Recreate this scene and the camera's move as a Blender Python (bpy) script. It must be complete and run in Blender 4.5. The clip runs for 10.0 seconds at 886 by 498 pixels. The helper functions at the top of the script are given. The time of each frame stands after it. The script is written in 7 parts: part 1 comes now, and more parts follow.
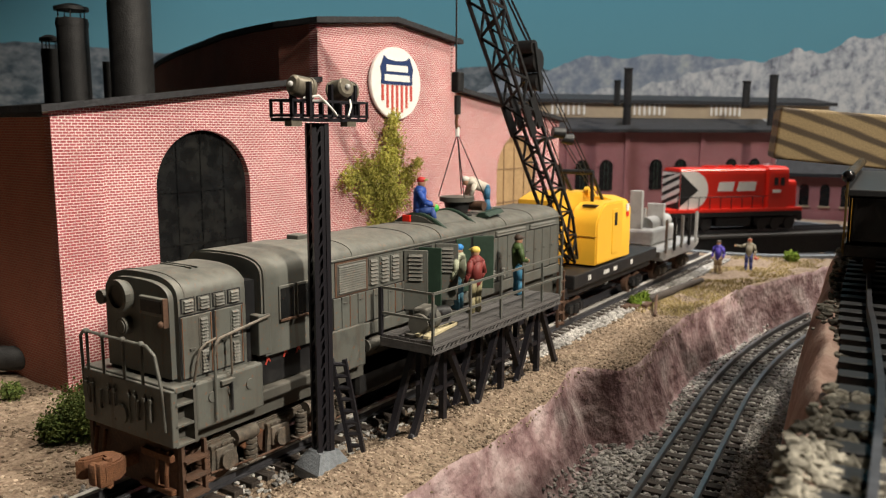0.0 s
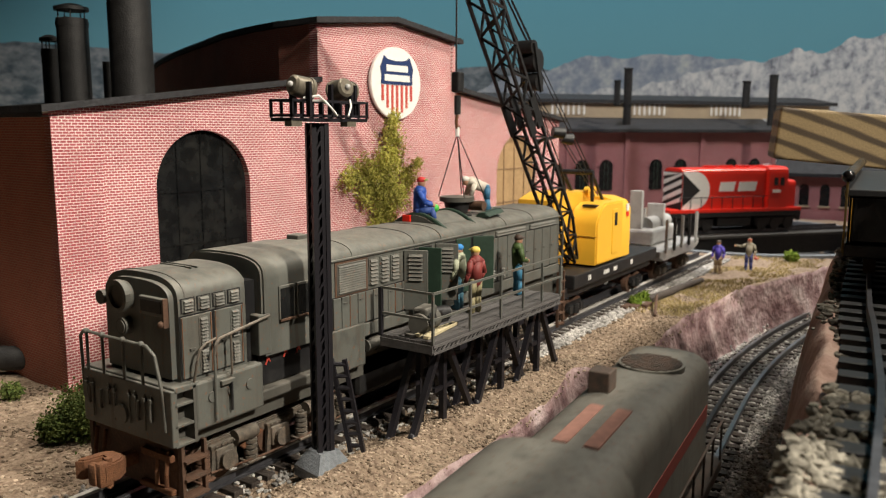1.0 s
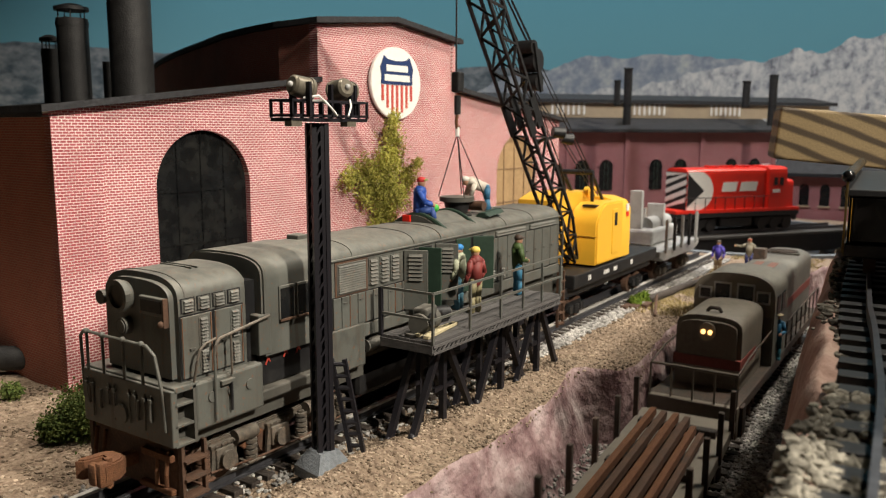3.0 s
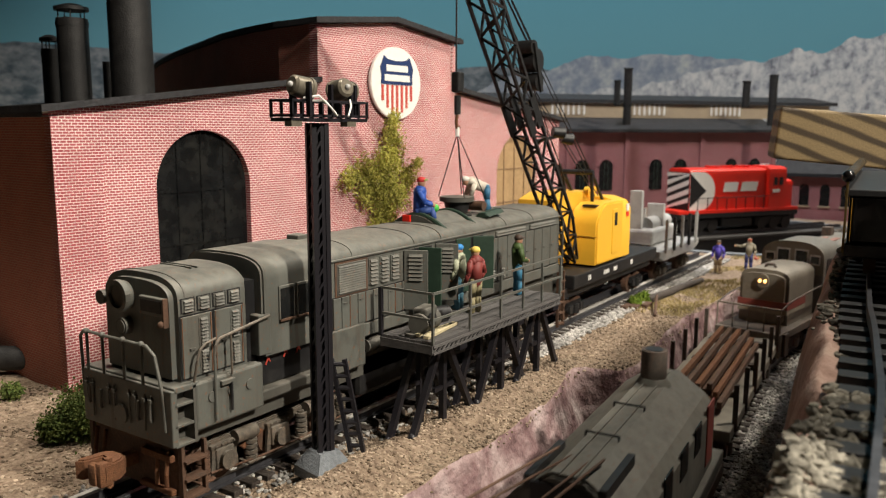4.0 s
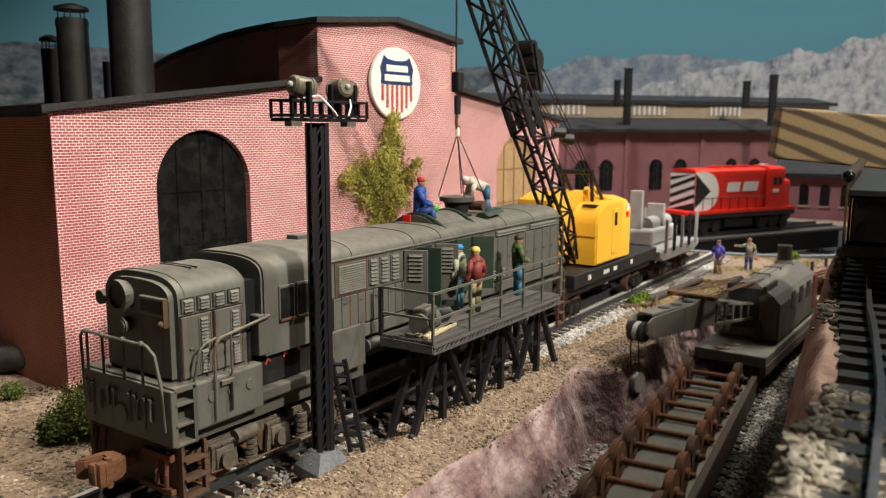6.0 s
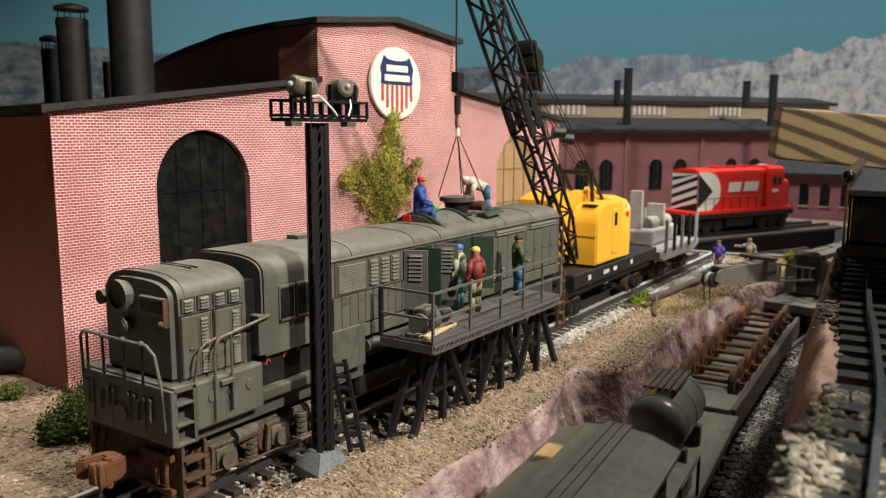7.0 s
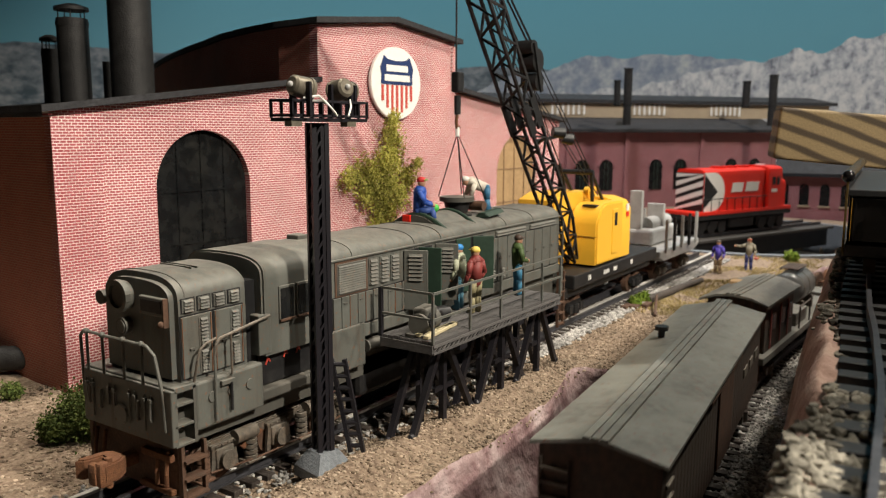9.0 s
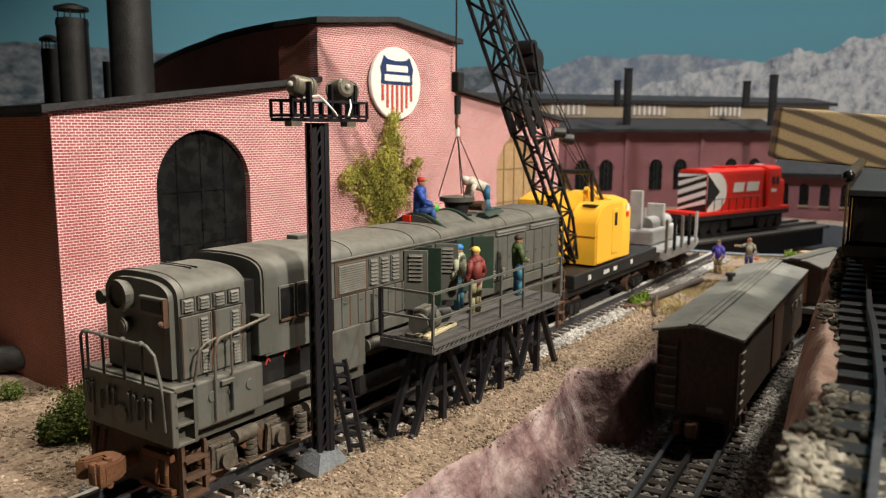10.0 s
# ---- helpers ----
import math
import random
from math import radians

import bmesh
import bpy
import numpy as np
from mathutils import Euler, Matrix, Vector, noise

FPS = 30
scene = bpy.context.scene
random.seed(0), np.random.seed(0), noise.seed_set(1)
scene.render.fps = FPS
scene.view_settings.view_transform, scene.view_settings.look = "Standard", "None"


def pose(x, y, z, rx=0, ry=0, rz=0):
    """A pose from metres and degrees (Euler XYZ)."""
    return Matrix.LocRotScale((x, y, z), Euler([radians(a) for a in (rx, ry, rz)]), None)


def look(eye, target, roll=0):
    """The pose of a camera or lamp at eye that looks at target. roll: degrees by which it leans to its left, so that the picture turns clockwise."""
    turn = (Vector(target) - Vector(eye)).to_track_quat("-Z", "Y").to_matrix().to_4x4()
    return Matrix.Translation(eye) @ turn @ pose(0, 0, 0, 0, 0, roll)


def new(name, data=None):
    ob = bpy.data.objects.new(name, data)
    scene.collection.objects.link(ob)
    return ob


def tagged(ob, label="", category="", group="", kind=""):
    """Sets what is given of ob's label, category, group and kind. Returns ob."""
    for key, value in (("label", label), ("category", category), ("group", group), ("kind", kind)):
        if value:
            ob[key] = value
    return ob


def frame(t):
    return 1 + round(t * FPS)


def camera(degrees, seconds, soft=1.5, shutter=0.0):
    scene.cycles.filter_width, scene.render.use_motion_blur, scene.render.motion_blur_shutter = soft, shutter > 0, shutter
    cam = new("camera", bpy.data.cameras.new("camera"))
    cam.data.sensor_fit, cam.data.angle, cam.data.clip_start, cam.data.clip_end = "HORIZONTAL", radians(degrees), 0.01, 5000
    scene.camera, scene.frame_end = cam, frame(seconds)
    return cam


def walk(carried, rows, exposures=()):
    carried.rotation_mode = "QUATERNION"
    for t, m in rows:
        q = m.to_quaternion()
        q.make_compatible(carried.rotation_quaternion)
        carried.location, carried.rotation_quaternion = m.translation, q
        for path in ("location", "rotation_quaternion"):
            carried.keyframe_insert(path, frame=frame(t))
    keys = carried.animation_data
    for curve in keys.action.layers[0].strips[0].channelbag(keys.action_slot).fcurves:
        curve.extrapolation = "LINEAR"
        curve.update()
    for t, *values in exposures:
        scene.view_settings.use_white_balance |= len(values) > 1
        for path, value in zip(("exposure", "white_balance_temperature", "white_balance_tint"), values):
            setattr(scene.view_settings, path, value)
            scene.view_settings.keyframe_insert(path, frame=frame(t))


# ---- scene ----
# Toy-train layout in O gauge. Sizes below are in millimetres; MM turns them into metres.
MM = 0.001

# camera: stands still
cam = camera(58.5, 10.0, soft=1.15, shutter=0.5)
yaw, pitch = radians(33.9), radians(8.6)
eye = Vector((-0.186, -0.282, 0.1505))
aim = eye + Vector((math.cos(yaw) * math.cos(pitch), math.sin(yaw) * math.cos(pitch), -math.sin(pitch)))
still = look(eye, aim, 0.19)
walk(cam, [(0, still), (10, still)], exposures=[(0, 0.0), (10, 0.0)])
cam.data.dof.use_dof = True
cam.data.dof.focus_distance = 0.38
cam.data.dof.aperture_fstop = 22.0

# light: a dim room, the warm key spot and fill spots added over the layout
world = bpy.data.worlds.new("room_light")
scene.world = world
world.use_nodes = True
world.node_tree.nodes["Background"].inputs[0].default_value = (1.0, 0.86, 0.7, 1)
world.node_tree.nodes["Background"].inputs[1].default_value = 0.12


WARMWHITE = (1.0, 0.91, 0.78)


def spot(name, at, to, watts, size, deg=70, color=(1.0, 0.86, 0.68), blend=0.6):
    d = bpy.data.lights.new(name, "SPOT")
    d.energy, d.shadow_soft_size, d.spot_size, d.spot_blend, d.color = watts, size * MM, radians(deg), blend, color
    ob = new(name, d)
    ob.matrix_world = look(Vector(at) * MM, Vector(to) * MM)
    return ob


spot("ceiling_spot", (30, -900, 760), (270, 40, 70), 72, 24, 62, WARMWHITE)
# added fill spots, in order: cutting, left ground, far buildings, backdrop
spot("ceiling_spot", (700, -560, 1250), (400, -60, -20), 62, 40, 60, WARMWHITE)
spot("ceiling_spot", (30, 60, 950), (-5, 105, 0), 32, 50, 30, WARMWHITE)
spot("ceiling_spot", (1500, -500, 1300), (1250, 100, 0), 64, 40, 75, WARMWHITE)
spot("ceiling_spot", (700, 250, 1500), (1800, 500, 220), 94, 80, 118, (0.97, 0.97, 1.0))


# ---- materials ----
def mat(name, color, rough=0.6, metal=0.0, grain=0.0, gscale=300, bump=0.0, bscale=900, tint=None, tscale=60, spec=0.4, dust=0.0, vary=0.0, streak=None, chips=None):
    """Base colour broken up by fine grain, broad stains, dust on upward faces and fine relief."""
    m = bpy.data.materials.new(name)
    m.use_nodes = True
    nt = m.node_tree
    n, l = nt.nodes, nt.links
    b = n["Principled BSDF"]
    b.inputs["Roughness"].default_value, b.inputs["Metallic"].default_value = rough, metal
    b.inputs["Specular IOR Level"].default_value = spec
    tc = n.new("ShaderNodeTexCoord")
    rgb = n.new("ShaderNodeRGB")
    rgb.outputs[0].default_value = (*color, 1)
    out = rgb.outputs[0]

    def noise_fac(scale, detail=4, lo=0.35, hi=0.65):
        t = n.new("ShaderNodeTexNoise")
        t.inputs["Scale"].default_value, t.inputs["Detail"].default_value = scale, detail
        l.new(tc.outputs["Object"], t.inputs["Vector"])
        r = n.new("ShaderNodeMapRange")
        r.inputs[1].default_value, r.inputs[2].default_value = lo, hi
        l.new(t.outputs[0], r.inputs[0])
        return r.outputs[0]

    def mix(a, c, fac, amount=1.0, mode="MIX"):
        x = n.new("ShaderNodeMix")
        x.data_type, x.blend_type = "RGBA", mode
        if amount != 1.0:
            k = n.new("ShaderNodeMath")
            k.operation = "MULTIPLY"
            k.inputs[1].default_value = amount
            l.new(fac, k.inputs[0])
            fac = k.outputs[0]
        l.new(fac, x.inputs[0])
        l.new(a, x.inputs[6])
        if isinstance(c, tuple):
            x.inputs[7].default_value = (*c, 1)
        else:
            l.new(c, x.inputs[7])
        return x.outputs[2]

    if tint:
        out = mix(out, tint, noise_fac(tscale, 6), 0.8)
    if grain:
        out = mix(out, tuple(c * (1 - grain) for c in color), noise_fac(gscale, 5), 0.9)
    if streak:
        mp = n.new("ShaderNodeMapping")
        mp.inputs["Scale"].default_value = (1, 1, 0.1)
        l.new(tc.outputs["Object"], mp.inputs[0])
        t = n.new("ShaderNodeTexNoise")
        t.inputs["Scale"].default_value, t.inputs["Detail"].default_value = 260, 4
        l.new(mp.outputs[0], t.inputs["Vector"])
        r = n.new("ShaderNodeMapRange")
        r.inputs[1].default_value, r.inputs[2].default_value = 0.52, 0.72
        l.new(t.outputs[0], r.inputs[0])
        out = mix(out, streak, r.outputs[0], 0.55)
    if chips:
        out = mix(out, chips, noise_fac(520, 3, 0.63, 0.68), 0.8)
        out = mix(out, tuple(c * 0.45 for c in color), noise_fac(95, 8, 0.56, 0.74), 0.7)
    if dust:
        g = n.new("ShaderNodeNewGeometry")
        s = n.new("ShaderNodeSeparateXYZ")
        l.new(g.outputs["Normal"], s.inputs[0])
        k = n.new("ShaderNodeMath")
        k.operation = "MULTIPLY"
        l.new(s.outputs[2], k.inputs[0])
        l.new(noise_fac(150, 6, 0.25, 0.7), k.inputs[1])
        k.use_clamp = True
        out = mix(out, (0.34, 0.31, 0.26), k.outputs[0], dust)
    if vary:
        oi = n.new("ShaderNodeObjectInfo")
        hv = n.new("ShaderNodeHueSaturation")
        r = n.new("ShaderNodeMapRange")
        r.inputs[3].default_value, r.inputs[4].default_value = 1 - vary, 1 + vary
        l.new(oi.outputs["Random"], r.inputs[0])
        l.new(r.outputs[0], hv.inputs["Value"])
        l.new(out, hv.inputs["Color"])
        out = hv.outputs[0]
    l.new(out, b.inputs["Base Color"])
    if bump:
        t = n.new("ShaderNodeTexNoise")
        t.inputs["Scale"].default_value, t.inputs["Detail"].default_value = bscale, 6
        l.new(tc.outputs["Object"], t.inputs["Vector"])
        bn = n.new("ShaderNodeBump")
        bn.inputs["Strength"].default_value, bn.inputs["Distance"].default_value = min(1, bump), 0.001
        l.new(t.outputs[0], bn.inputs["Height"])
        l.new(bn.outputs[0], b.inputs["Normal"])
    return m


def glow(name, color, strength):
    m = bpy.data.materials.new(name)
    m.use_nodes = True
    b = m.node_tree.nodes["Principled BSDF"]
    b.inputs["Base Color"].default_value = (*color, 1)
    b.inputs["Emission Color"].default_value = (*color, 1)
    b.inputs["Emission Strength"].default_value = strength
    return m


def brick_mat(name, c1, c2, mortar, bw=4.6, bh=1.75, joint=0.28, rough=0.75, axis="xz"):
    """Moulded brick sheet: courses with recessed pale joints, sizes in millimetres."""
    m = bpy.data.materials.new(name)
    m.use_nodes = True
    nt = m.node_tree
    n, l = nt.nodes, nt.links
    b = n["Principled BSDF"]
    b.inputs["Roughness"].default_value = rough
    tc = n.new("ShaderNodeTexCoord")
    sp, cb = n.new("ShaderNodeSeparateXYZ"), n.new("ShaderNodeCombineXYZ")
    l.new(tc.outputs["Object"], sp.inputs[0])
    l.new(sp.outputs["XYZ".index(axis[0].upper())], cb.inputs[0])
    l.new(sp.outputs["XYZ".index(axis[1].upper())], cb.inputs[1])
    br = n.new("ShaderNodeTexBrick")
    br.inputs["Scale"].default_value = 1000.0
    br.inputs["Brick Width"].default_value, br.inputs["Row Height"].default_value = bw, bh
    br.inputs["Mortar Size"].default_value, br.inputs["Mortar Smooth"].default_value = joint, 0.3
    br.inputs["Color1"].default_value, br.inputs["Color2"].default_value = (*c1, 1), (*c2, 1)
    br.inputs["Mortar"].default_value = (*mortar, 1)
    l.new(cb.outputs[0], br.inputs["Vector"])
    t = n.new("ShaderNodeTexNoise")
    t.inputs["Scale"].default_value, t.inputs["Detail"].default_value = 22, 7
    l.new(tc.outputs["Object"], t.inputs["Vector"])
    r = n.new("ShaderNodeMapRange")
    r.inputs[1].default_value, r.inputs[2].default_value, r.inputs[3].default_value, r.inputs[4].default_value = 0.3, 0.7, 0.82, 1.12
    l.new(t.outputs[0], r.inputs[0])
    hv = n.new("ShaderNodeHueSaturation")
    l.new(br.outputs[0], hv.inputs["Color"])
    l.new(r.outputs[0], hv.inputs["Value"])
    l.new(hv.outputs[0], b.inputs["Base Color"])
    bn = n.new("ShaderNodeBump")
    bn.invert = True
    bn.inputs["Strength"].default_value, bn.inputs["Distance"].default_value = 0.8, 0.0003
    l.new(br.outputs[1], bn.inputs["Height"])
    l.new(bn.outputs[0], b.inputs["Normal"])
    return m


def layered(name, stops, scale=40, detail=8, rough=0.9, bump=0.6, bscale=500, stretch=(1, 1, 1), dist=0.0015, fine=0.62):
    """A colour ramp over stretched noise, for rock, soil and painted distance."""
    m = bpy.data.materials.new(name)
    m.use_nodes = True
    nt = m.node_tree
    n, l = nt.nodes, nt.links
    b = n["Principled BSDF"]
    b.inputs["Roughness"].default_value = rough
    b.inputs["Specular IOR Level"].default_value = 0.2
    tc, mp = n.new("ShaderNodeTexCoord"), n.new("ShaderNodeMapping")
    mp.inputs["Scale"].default_value = stretch
    l.new(tc.outputs["Object"], mp.inputs[0])
    t = n.new("ShaderNodeTexNoise")
    t.inputs["Scale"].default_value, t.inputs["Detail"].default_value, t.inputs["Roughness"].default_value = scale, detail, fine
    l.new(mp.outputs[0], t.inputs["Vector"])
    cr = n.new("ShaderNodeValToRGB")
    e = cr.color_ramp.elements
    while len(e) < len(stops):
        e.new(0.5)
    for k, (p, c) in enumerate(stops):
        e[k].position, e[k].color = p, (*c, 1)
    l.new(t.outputs[0], cr.inputs[0])
    l.new(cr.outputs[0], b.inputs["Base Color"])
    if bump:
        t2 = n.new("ShaderNodeTexNoise")
        t2.inputs["Scale"].default_value, t2.inputs["Detail"].default_value = bscale, 8
        l.new(mp.outputs[0], t2.inputs["Vector"])
        bn = n.new("ShaderNodeBump")
        bn.inputs["Strength"].default_value, bn.inputs["Distance"].default_value = bump, dist
        l.new(t2.outputs[0], bn.inputs["Height"])
        l.new(bn.outputs[0], b.inputs["Normal"])
    return m


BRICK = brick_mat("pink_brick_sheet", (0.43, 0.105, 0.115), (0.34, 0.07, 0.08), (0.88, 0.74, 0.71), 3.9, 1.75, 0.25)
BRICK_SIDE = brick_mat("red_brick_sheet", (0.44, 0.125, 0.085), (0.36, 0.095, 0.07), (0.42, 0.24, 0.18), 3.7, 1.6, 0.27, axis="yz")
BRICK_FAR = brick_mat("dusky_brick_sheet", (0.27, 0.085, 0.095), (0.23, 0.07, 0.08), (0.34, 0.20, 0.20))
ROOF = mat("black_tar_roof", (0.018, 0.018, 0.02), 0.75, grain=0.4, bump=0.5, bscale=700, tint=(0.04, 0.04, 0.045))
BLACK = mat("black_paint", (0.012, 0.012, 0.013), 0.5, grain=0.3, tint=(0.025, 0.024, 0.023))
SATIN = mat("black_plastic", (0.014, 0.013, 0.016), 0.35, bump=0.15, bscale=1500)
GREY = mat("weathered_grey_paint", (0.106, 0.111, 0.099), 0.55, grain=0.12, gscale=500, tint=(0.095, 0.09, 0.075), tscale=45, dust=0.30, bump=0.15, bscale=1800, streak=(0.062, 0.047, 0.034), chips=(0.15, 0.085, 0.055))
# darker copy of GREY with shade in its colour; also serves dark grey fittings
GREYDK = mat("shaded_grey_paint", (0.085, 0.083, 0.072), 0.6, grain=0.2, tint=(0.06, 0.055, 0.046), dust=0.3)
RUST = mat("rust", (0.19, 0.082, 0.036), 0.85, grain=0.4, gscale=700, tint=(0.13, 0.055, 0.03), tscale=200, bump=0.5, bscale=1800)
RUSTDK = mat("rusty_brown_steel", (0.12, 0.062, 0.036), 0.8, grain=0.4, gscale=700, tint=(0.05, 0.036, 0.028), tscale=150, bump=0.3)
TRUCK = mat("dusty_truck_grey", (0.095, 0.083, 0.066), 0.75, grain=0.4, gscale=500, tint=(0.14, 0.10, 0.07), tscale=120, dust=0.5, bump=0.4)
STEEL = mat("bright_rail", (0.48, 0.47, 0.44), 0.45, metal=0.0, grain=0.25, gscale=300)
RAILSIDE = mat("dark_rail", (0.10, 0.10, 0.11), 0.4, metal=0.6, grain=0.3, gscale=300)
TIE = mat("dark_plastic_tie", (0.04, 0.031, 0.025), 0.75, grain=0.4, gscale=600, tint=(0.065, 0.05, 0.04), tscale=90, bump=0.5, vary=0.25)
WOODGREY = mat("weathered_board", (0.115, 0.108, 0.105), 0.8, grain=0.35, gscale=500, tint=(0.07, 0.065, 0.062), vary=0.25, bump=0.4)
GREEN = mat("dark_green_panel", (0.028, 0.055, 0.036), 0.5, grain=0.3, tint=(0.018, 0.035, 0.025))
YELLOW = mat("crane_yellow", (0.82, 0.46, 0.04), 0.38, grain=0.06, tint=(0.74, 0.40, 0.03), tscale=30, spec=0.5)
RED = mat("signal_red_paint", (0.72, 0.025, 0.012), 0.35, grain=0.05)
WHITE = mat("white_paint", (0.78, 0.77, 0.73), 0.45, grain=0.06)
NAVY = mat("navy_enamel", (0.02, 0.04, 0.12), 0.4)
SIGNRED = mat("faded_red_stripe", (0.5, 0.07, 0.05), 0.45)
GUN = mat("gunmetal_lamp", (0.22, 0.195, 0.15), 0.33, metal=0.45, grain=0.3, gscale=900)
SILVER = mat("silver_grey_paint", (0.44, 0.44, 0.43), 0.4, metal=0.1, grain=0.2, tint=(0.22, 0.22, 0.21))
CONCRETE = mat("grey_concrete", (0.155, 0.17, 0.185), 0.8, grain=0.3, gscale=500, bump=0.5)
GLASSDK = mat("dirty_dark_pane", (0.010, 0.011, 0.012), 0.22, grain=0.5, gscale=120, tint=(0.022, 0.022, 0.02), tscale=40, spec=0.35)
TAN = mat("tan_wooden_door", (0.42, 0.28, 0.14), 0.7, grain=0.25, tint=(0.32, 0.2, 0.1))
BUFF = mat("buff_panel", (0.42, 0.33, 0.22), 0.7, grain=0.2, tint=(0.34, 0.27, 0.19))
SOIL = layered("sandy_soil", [(0.25, (0.08, 0.055, 0.038)), (0.45, (0.18, 0.13, 0.092)), (0.6, (0.27, 0.205, 0.148)), (0.8, (0.40, 0.325, 0.245))], 260, 8, bump=1.0, bscale=450)
ROCK = layered("mauve_plaster_rock", [(0.34, (0.085, 0.046, 0.046)), (0.43, (0.18, 0.112, 0.112)), (0.52, (0.27, 0.19, 0.185)), (0.60, (0.36, 0.28, 0.27)), (0.72, (0.50, 0.43, 0.41))], 34, 12, bump=1.0, bscale=150, stretch=(1, 1, 1), dist=0.004)
PINKROCK = layered("pink_plaster_rock", [(0.3, (0.30, 0.18, 0.14)), (0.5, (0.48, 0.32, 0.26)), (0.75, (0.60, 0.45, 0.37))], 40, 8, bump=0.8, bscale=200, dist=0.002)
BALLAST = layered("grey_ballast", [(0.3, (0.10, 0.095, 0.09)), (0.5, (0.26, 0.25, 0.235)), (0.72, (0.48, 0.46, 0.43))], 700, 5, bump=1.0, bscale=700)


def island_mat(name, c1, c2, rough=0.9, bump=0.0, trans=0.0):
    """Loose bits: each island takes its own shade between two colours."""
    m = bpy.data.materials.new(name)
    m.use_nodes = True
    n, l = m.node_tree.nodes, m.node_tree.links
    b = n["Principled BSDF"]
    b.inputs["Roughness"].default_value = rough
    b.inputs["Specular IOR Level"].default_value = 0.2
    g = n.new("ShaderNodeNewGeometry")
    cr = n.new("ShaderNodeValToRGB")
    cr.color_ramp.elements[0].color, cr.color_ramp.elements[1].color = (*c1, 1), (*c2, 1)
    l.new(g.outputs["Random Per Island"], cr.inputs[0])
    tc, t, r, hv = n.new("ShaderNodeTexCoord"), n.new("ShaderNodeTexNoise"), n.new("ShaderNodeMapRange"), n.new("ShaderNodeHueSaturation")
    t.inputs["Scale"].default_value, t.inputs["Detail"].default_value = 28, 5
    l.new(tc.outputs["Object"], t.inputs["Vector"])
    r.inputs[1].default_value, r.inputs[2].default_value, r.inputs[3].default_value, r.inputs[4].default_value = 0.32, 0.66, 0.55, 1.15
    l.new(t.outputs[0], r.inputs[0])
    l.new(r.outputs[0], hv.inputs["Value"])
    l.new(cr.outputs[0], hv.inputs["Color"])
    l.new(hv.outputs[0], b.inputs["Base Color"])
    return m


STONES = island_mat("grey_stones", (0.14, 0.135, 0.125), (0.56, 0.54, 0.50))
GRIT = island_mat("tan_grit", (0.11, 0.078, 0.052), (0.43, 0.34, 0.25))
PALESTONES = island_mat("pale_stones", (0.10, 0.092, 0.075), (0.36, 0.335, 0.275))
MOSS = island_mat("dark_moss", (0.045, 0.075, 0.015), (0.14, 0.17, 0.045))
FOLIAGE = island_mat("yellow_green_foam", (0.22, 0.22, 0.03), (0.54, 0.50, 0.13))
GRASS = island_mat("green_tuft", (0.09, 0.16, 0.015), (0.24, 0.32, 0.05))
STRAW = island_mat("straw_grass", (0.28, 0.22, 0.08), (0.50, 0.41, 0.20))


# ---- mesh helpers ----
def part(name, bm, material, parent=None, label="", smooth=False, at=None):
    """One bmesh, drawn in millimetres, as one mesh object under a thing or part."""
    bmesh.ops.scale(bm, vec=(MM, MM, MM), verts=bm.verts)
    me = bpy.data.meshes.new(name)
    bm.to_mesh(me)
    bm.free()
    me.materials.append(material)
    if smooth:
        me.shade_smooth()
        me.set_sharp_from_angle(angle=radians(35))
    ob = new(name, me)
    if parent:
        ob.parent = parent
    if at:
        ob.location = Vector(at) * MM
    if label:
        ob["label"] = label
    return ob


def again(ob, at, rz=0.0):
    """Another object on the same mesh under the same parent."""
    o = ob.copy()
    scene.collection.objects.link(o)
    o.location = Vector(at) * MM
    o.rotation_euler = (0, 0, radians(rz))
    return o


def thing(name, at, rz, label, category, group=""):
    e = new(name)
    e.empty_display_size = 0.01
    e.matrix_basis = pose(at[0] * MM, at[1] * MM, at[2] * MM, 0, 0, rz)
    return tagged(e, label, category, group)


def B():
    return bmesh.new()


def box(bm, x0, x1, y0, y1, z0, z1, bev=0.0, seg=2):
    g = bmesh.ops.create_cube(bm, size=1)
    bmesh.ops.scale(bm, vec=(x1 - x0, y1 - y0, z1 - z0), verts=g["verts"])
    bmesh.ops.translate(bm, vec=((x0 + x1) / 2, (y0 + y1) / 2, (z0 + z1) / 2), verts=g["verts"])
    if bev:
        es = list({e for v in g["verts"] for e in v.link_edges})
        bmesh.ops.bevel(bm, geom=es, offset=bev, segments=seg, affect="EDGES", profile=0.5)
    return bm


def cyl(bm, p0, p1, r, r2=None, seg=12, caps=True):
    p0, p1 = Vector(p0), Vector(p1)
    d = p1 - p0
    m = Matrix.Translation((p0 + p1) / 2) @ d.to_track_quat("Z", "Y").to_matrix().to_4x4()
    bmesh.ops.create_cone(bm, cap_ends=caps, segments=seg, radius1=r, radius2=r if r2 is None else r2, depth=d.length, matrix=m)
    return bm


def beam(bm, p0, p1, w, h):
    """A square bar between two points."""
    p0, p1 = Vector(p0), Vector(p1)
    d = p1 - p0
    m = Matrix.Translation((p0 + p1) / 2) @ d.to_track_quat("Z", "Y").to_matrix().to_4x4() @ Matrix.Diagonal((w, h, d.length, 1))
    bmesh.ops.create_cube(bm, size=1, matrix=m)
    return bm


def tube(bm, pts, r, seg=8):
    for a, b in zip(pts, pts[1:]):
        cyl(bm, a, b, r, seg=seg)
    for p in pts[1:-1]:
        bmesh.ops.create_icosphere(bm, subdivisions=1, radius=r * 1.02, matrix=Matrix.Translation(p))
    return bm


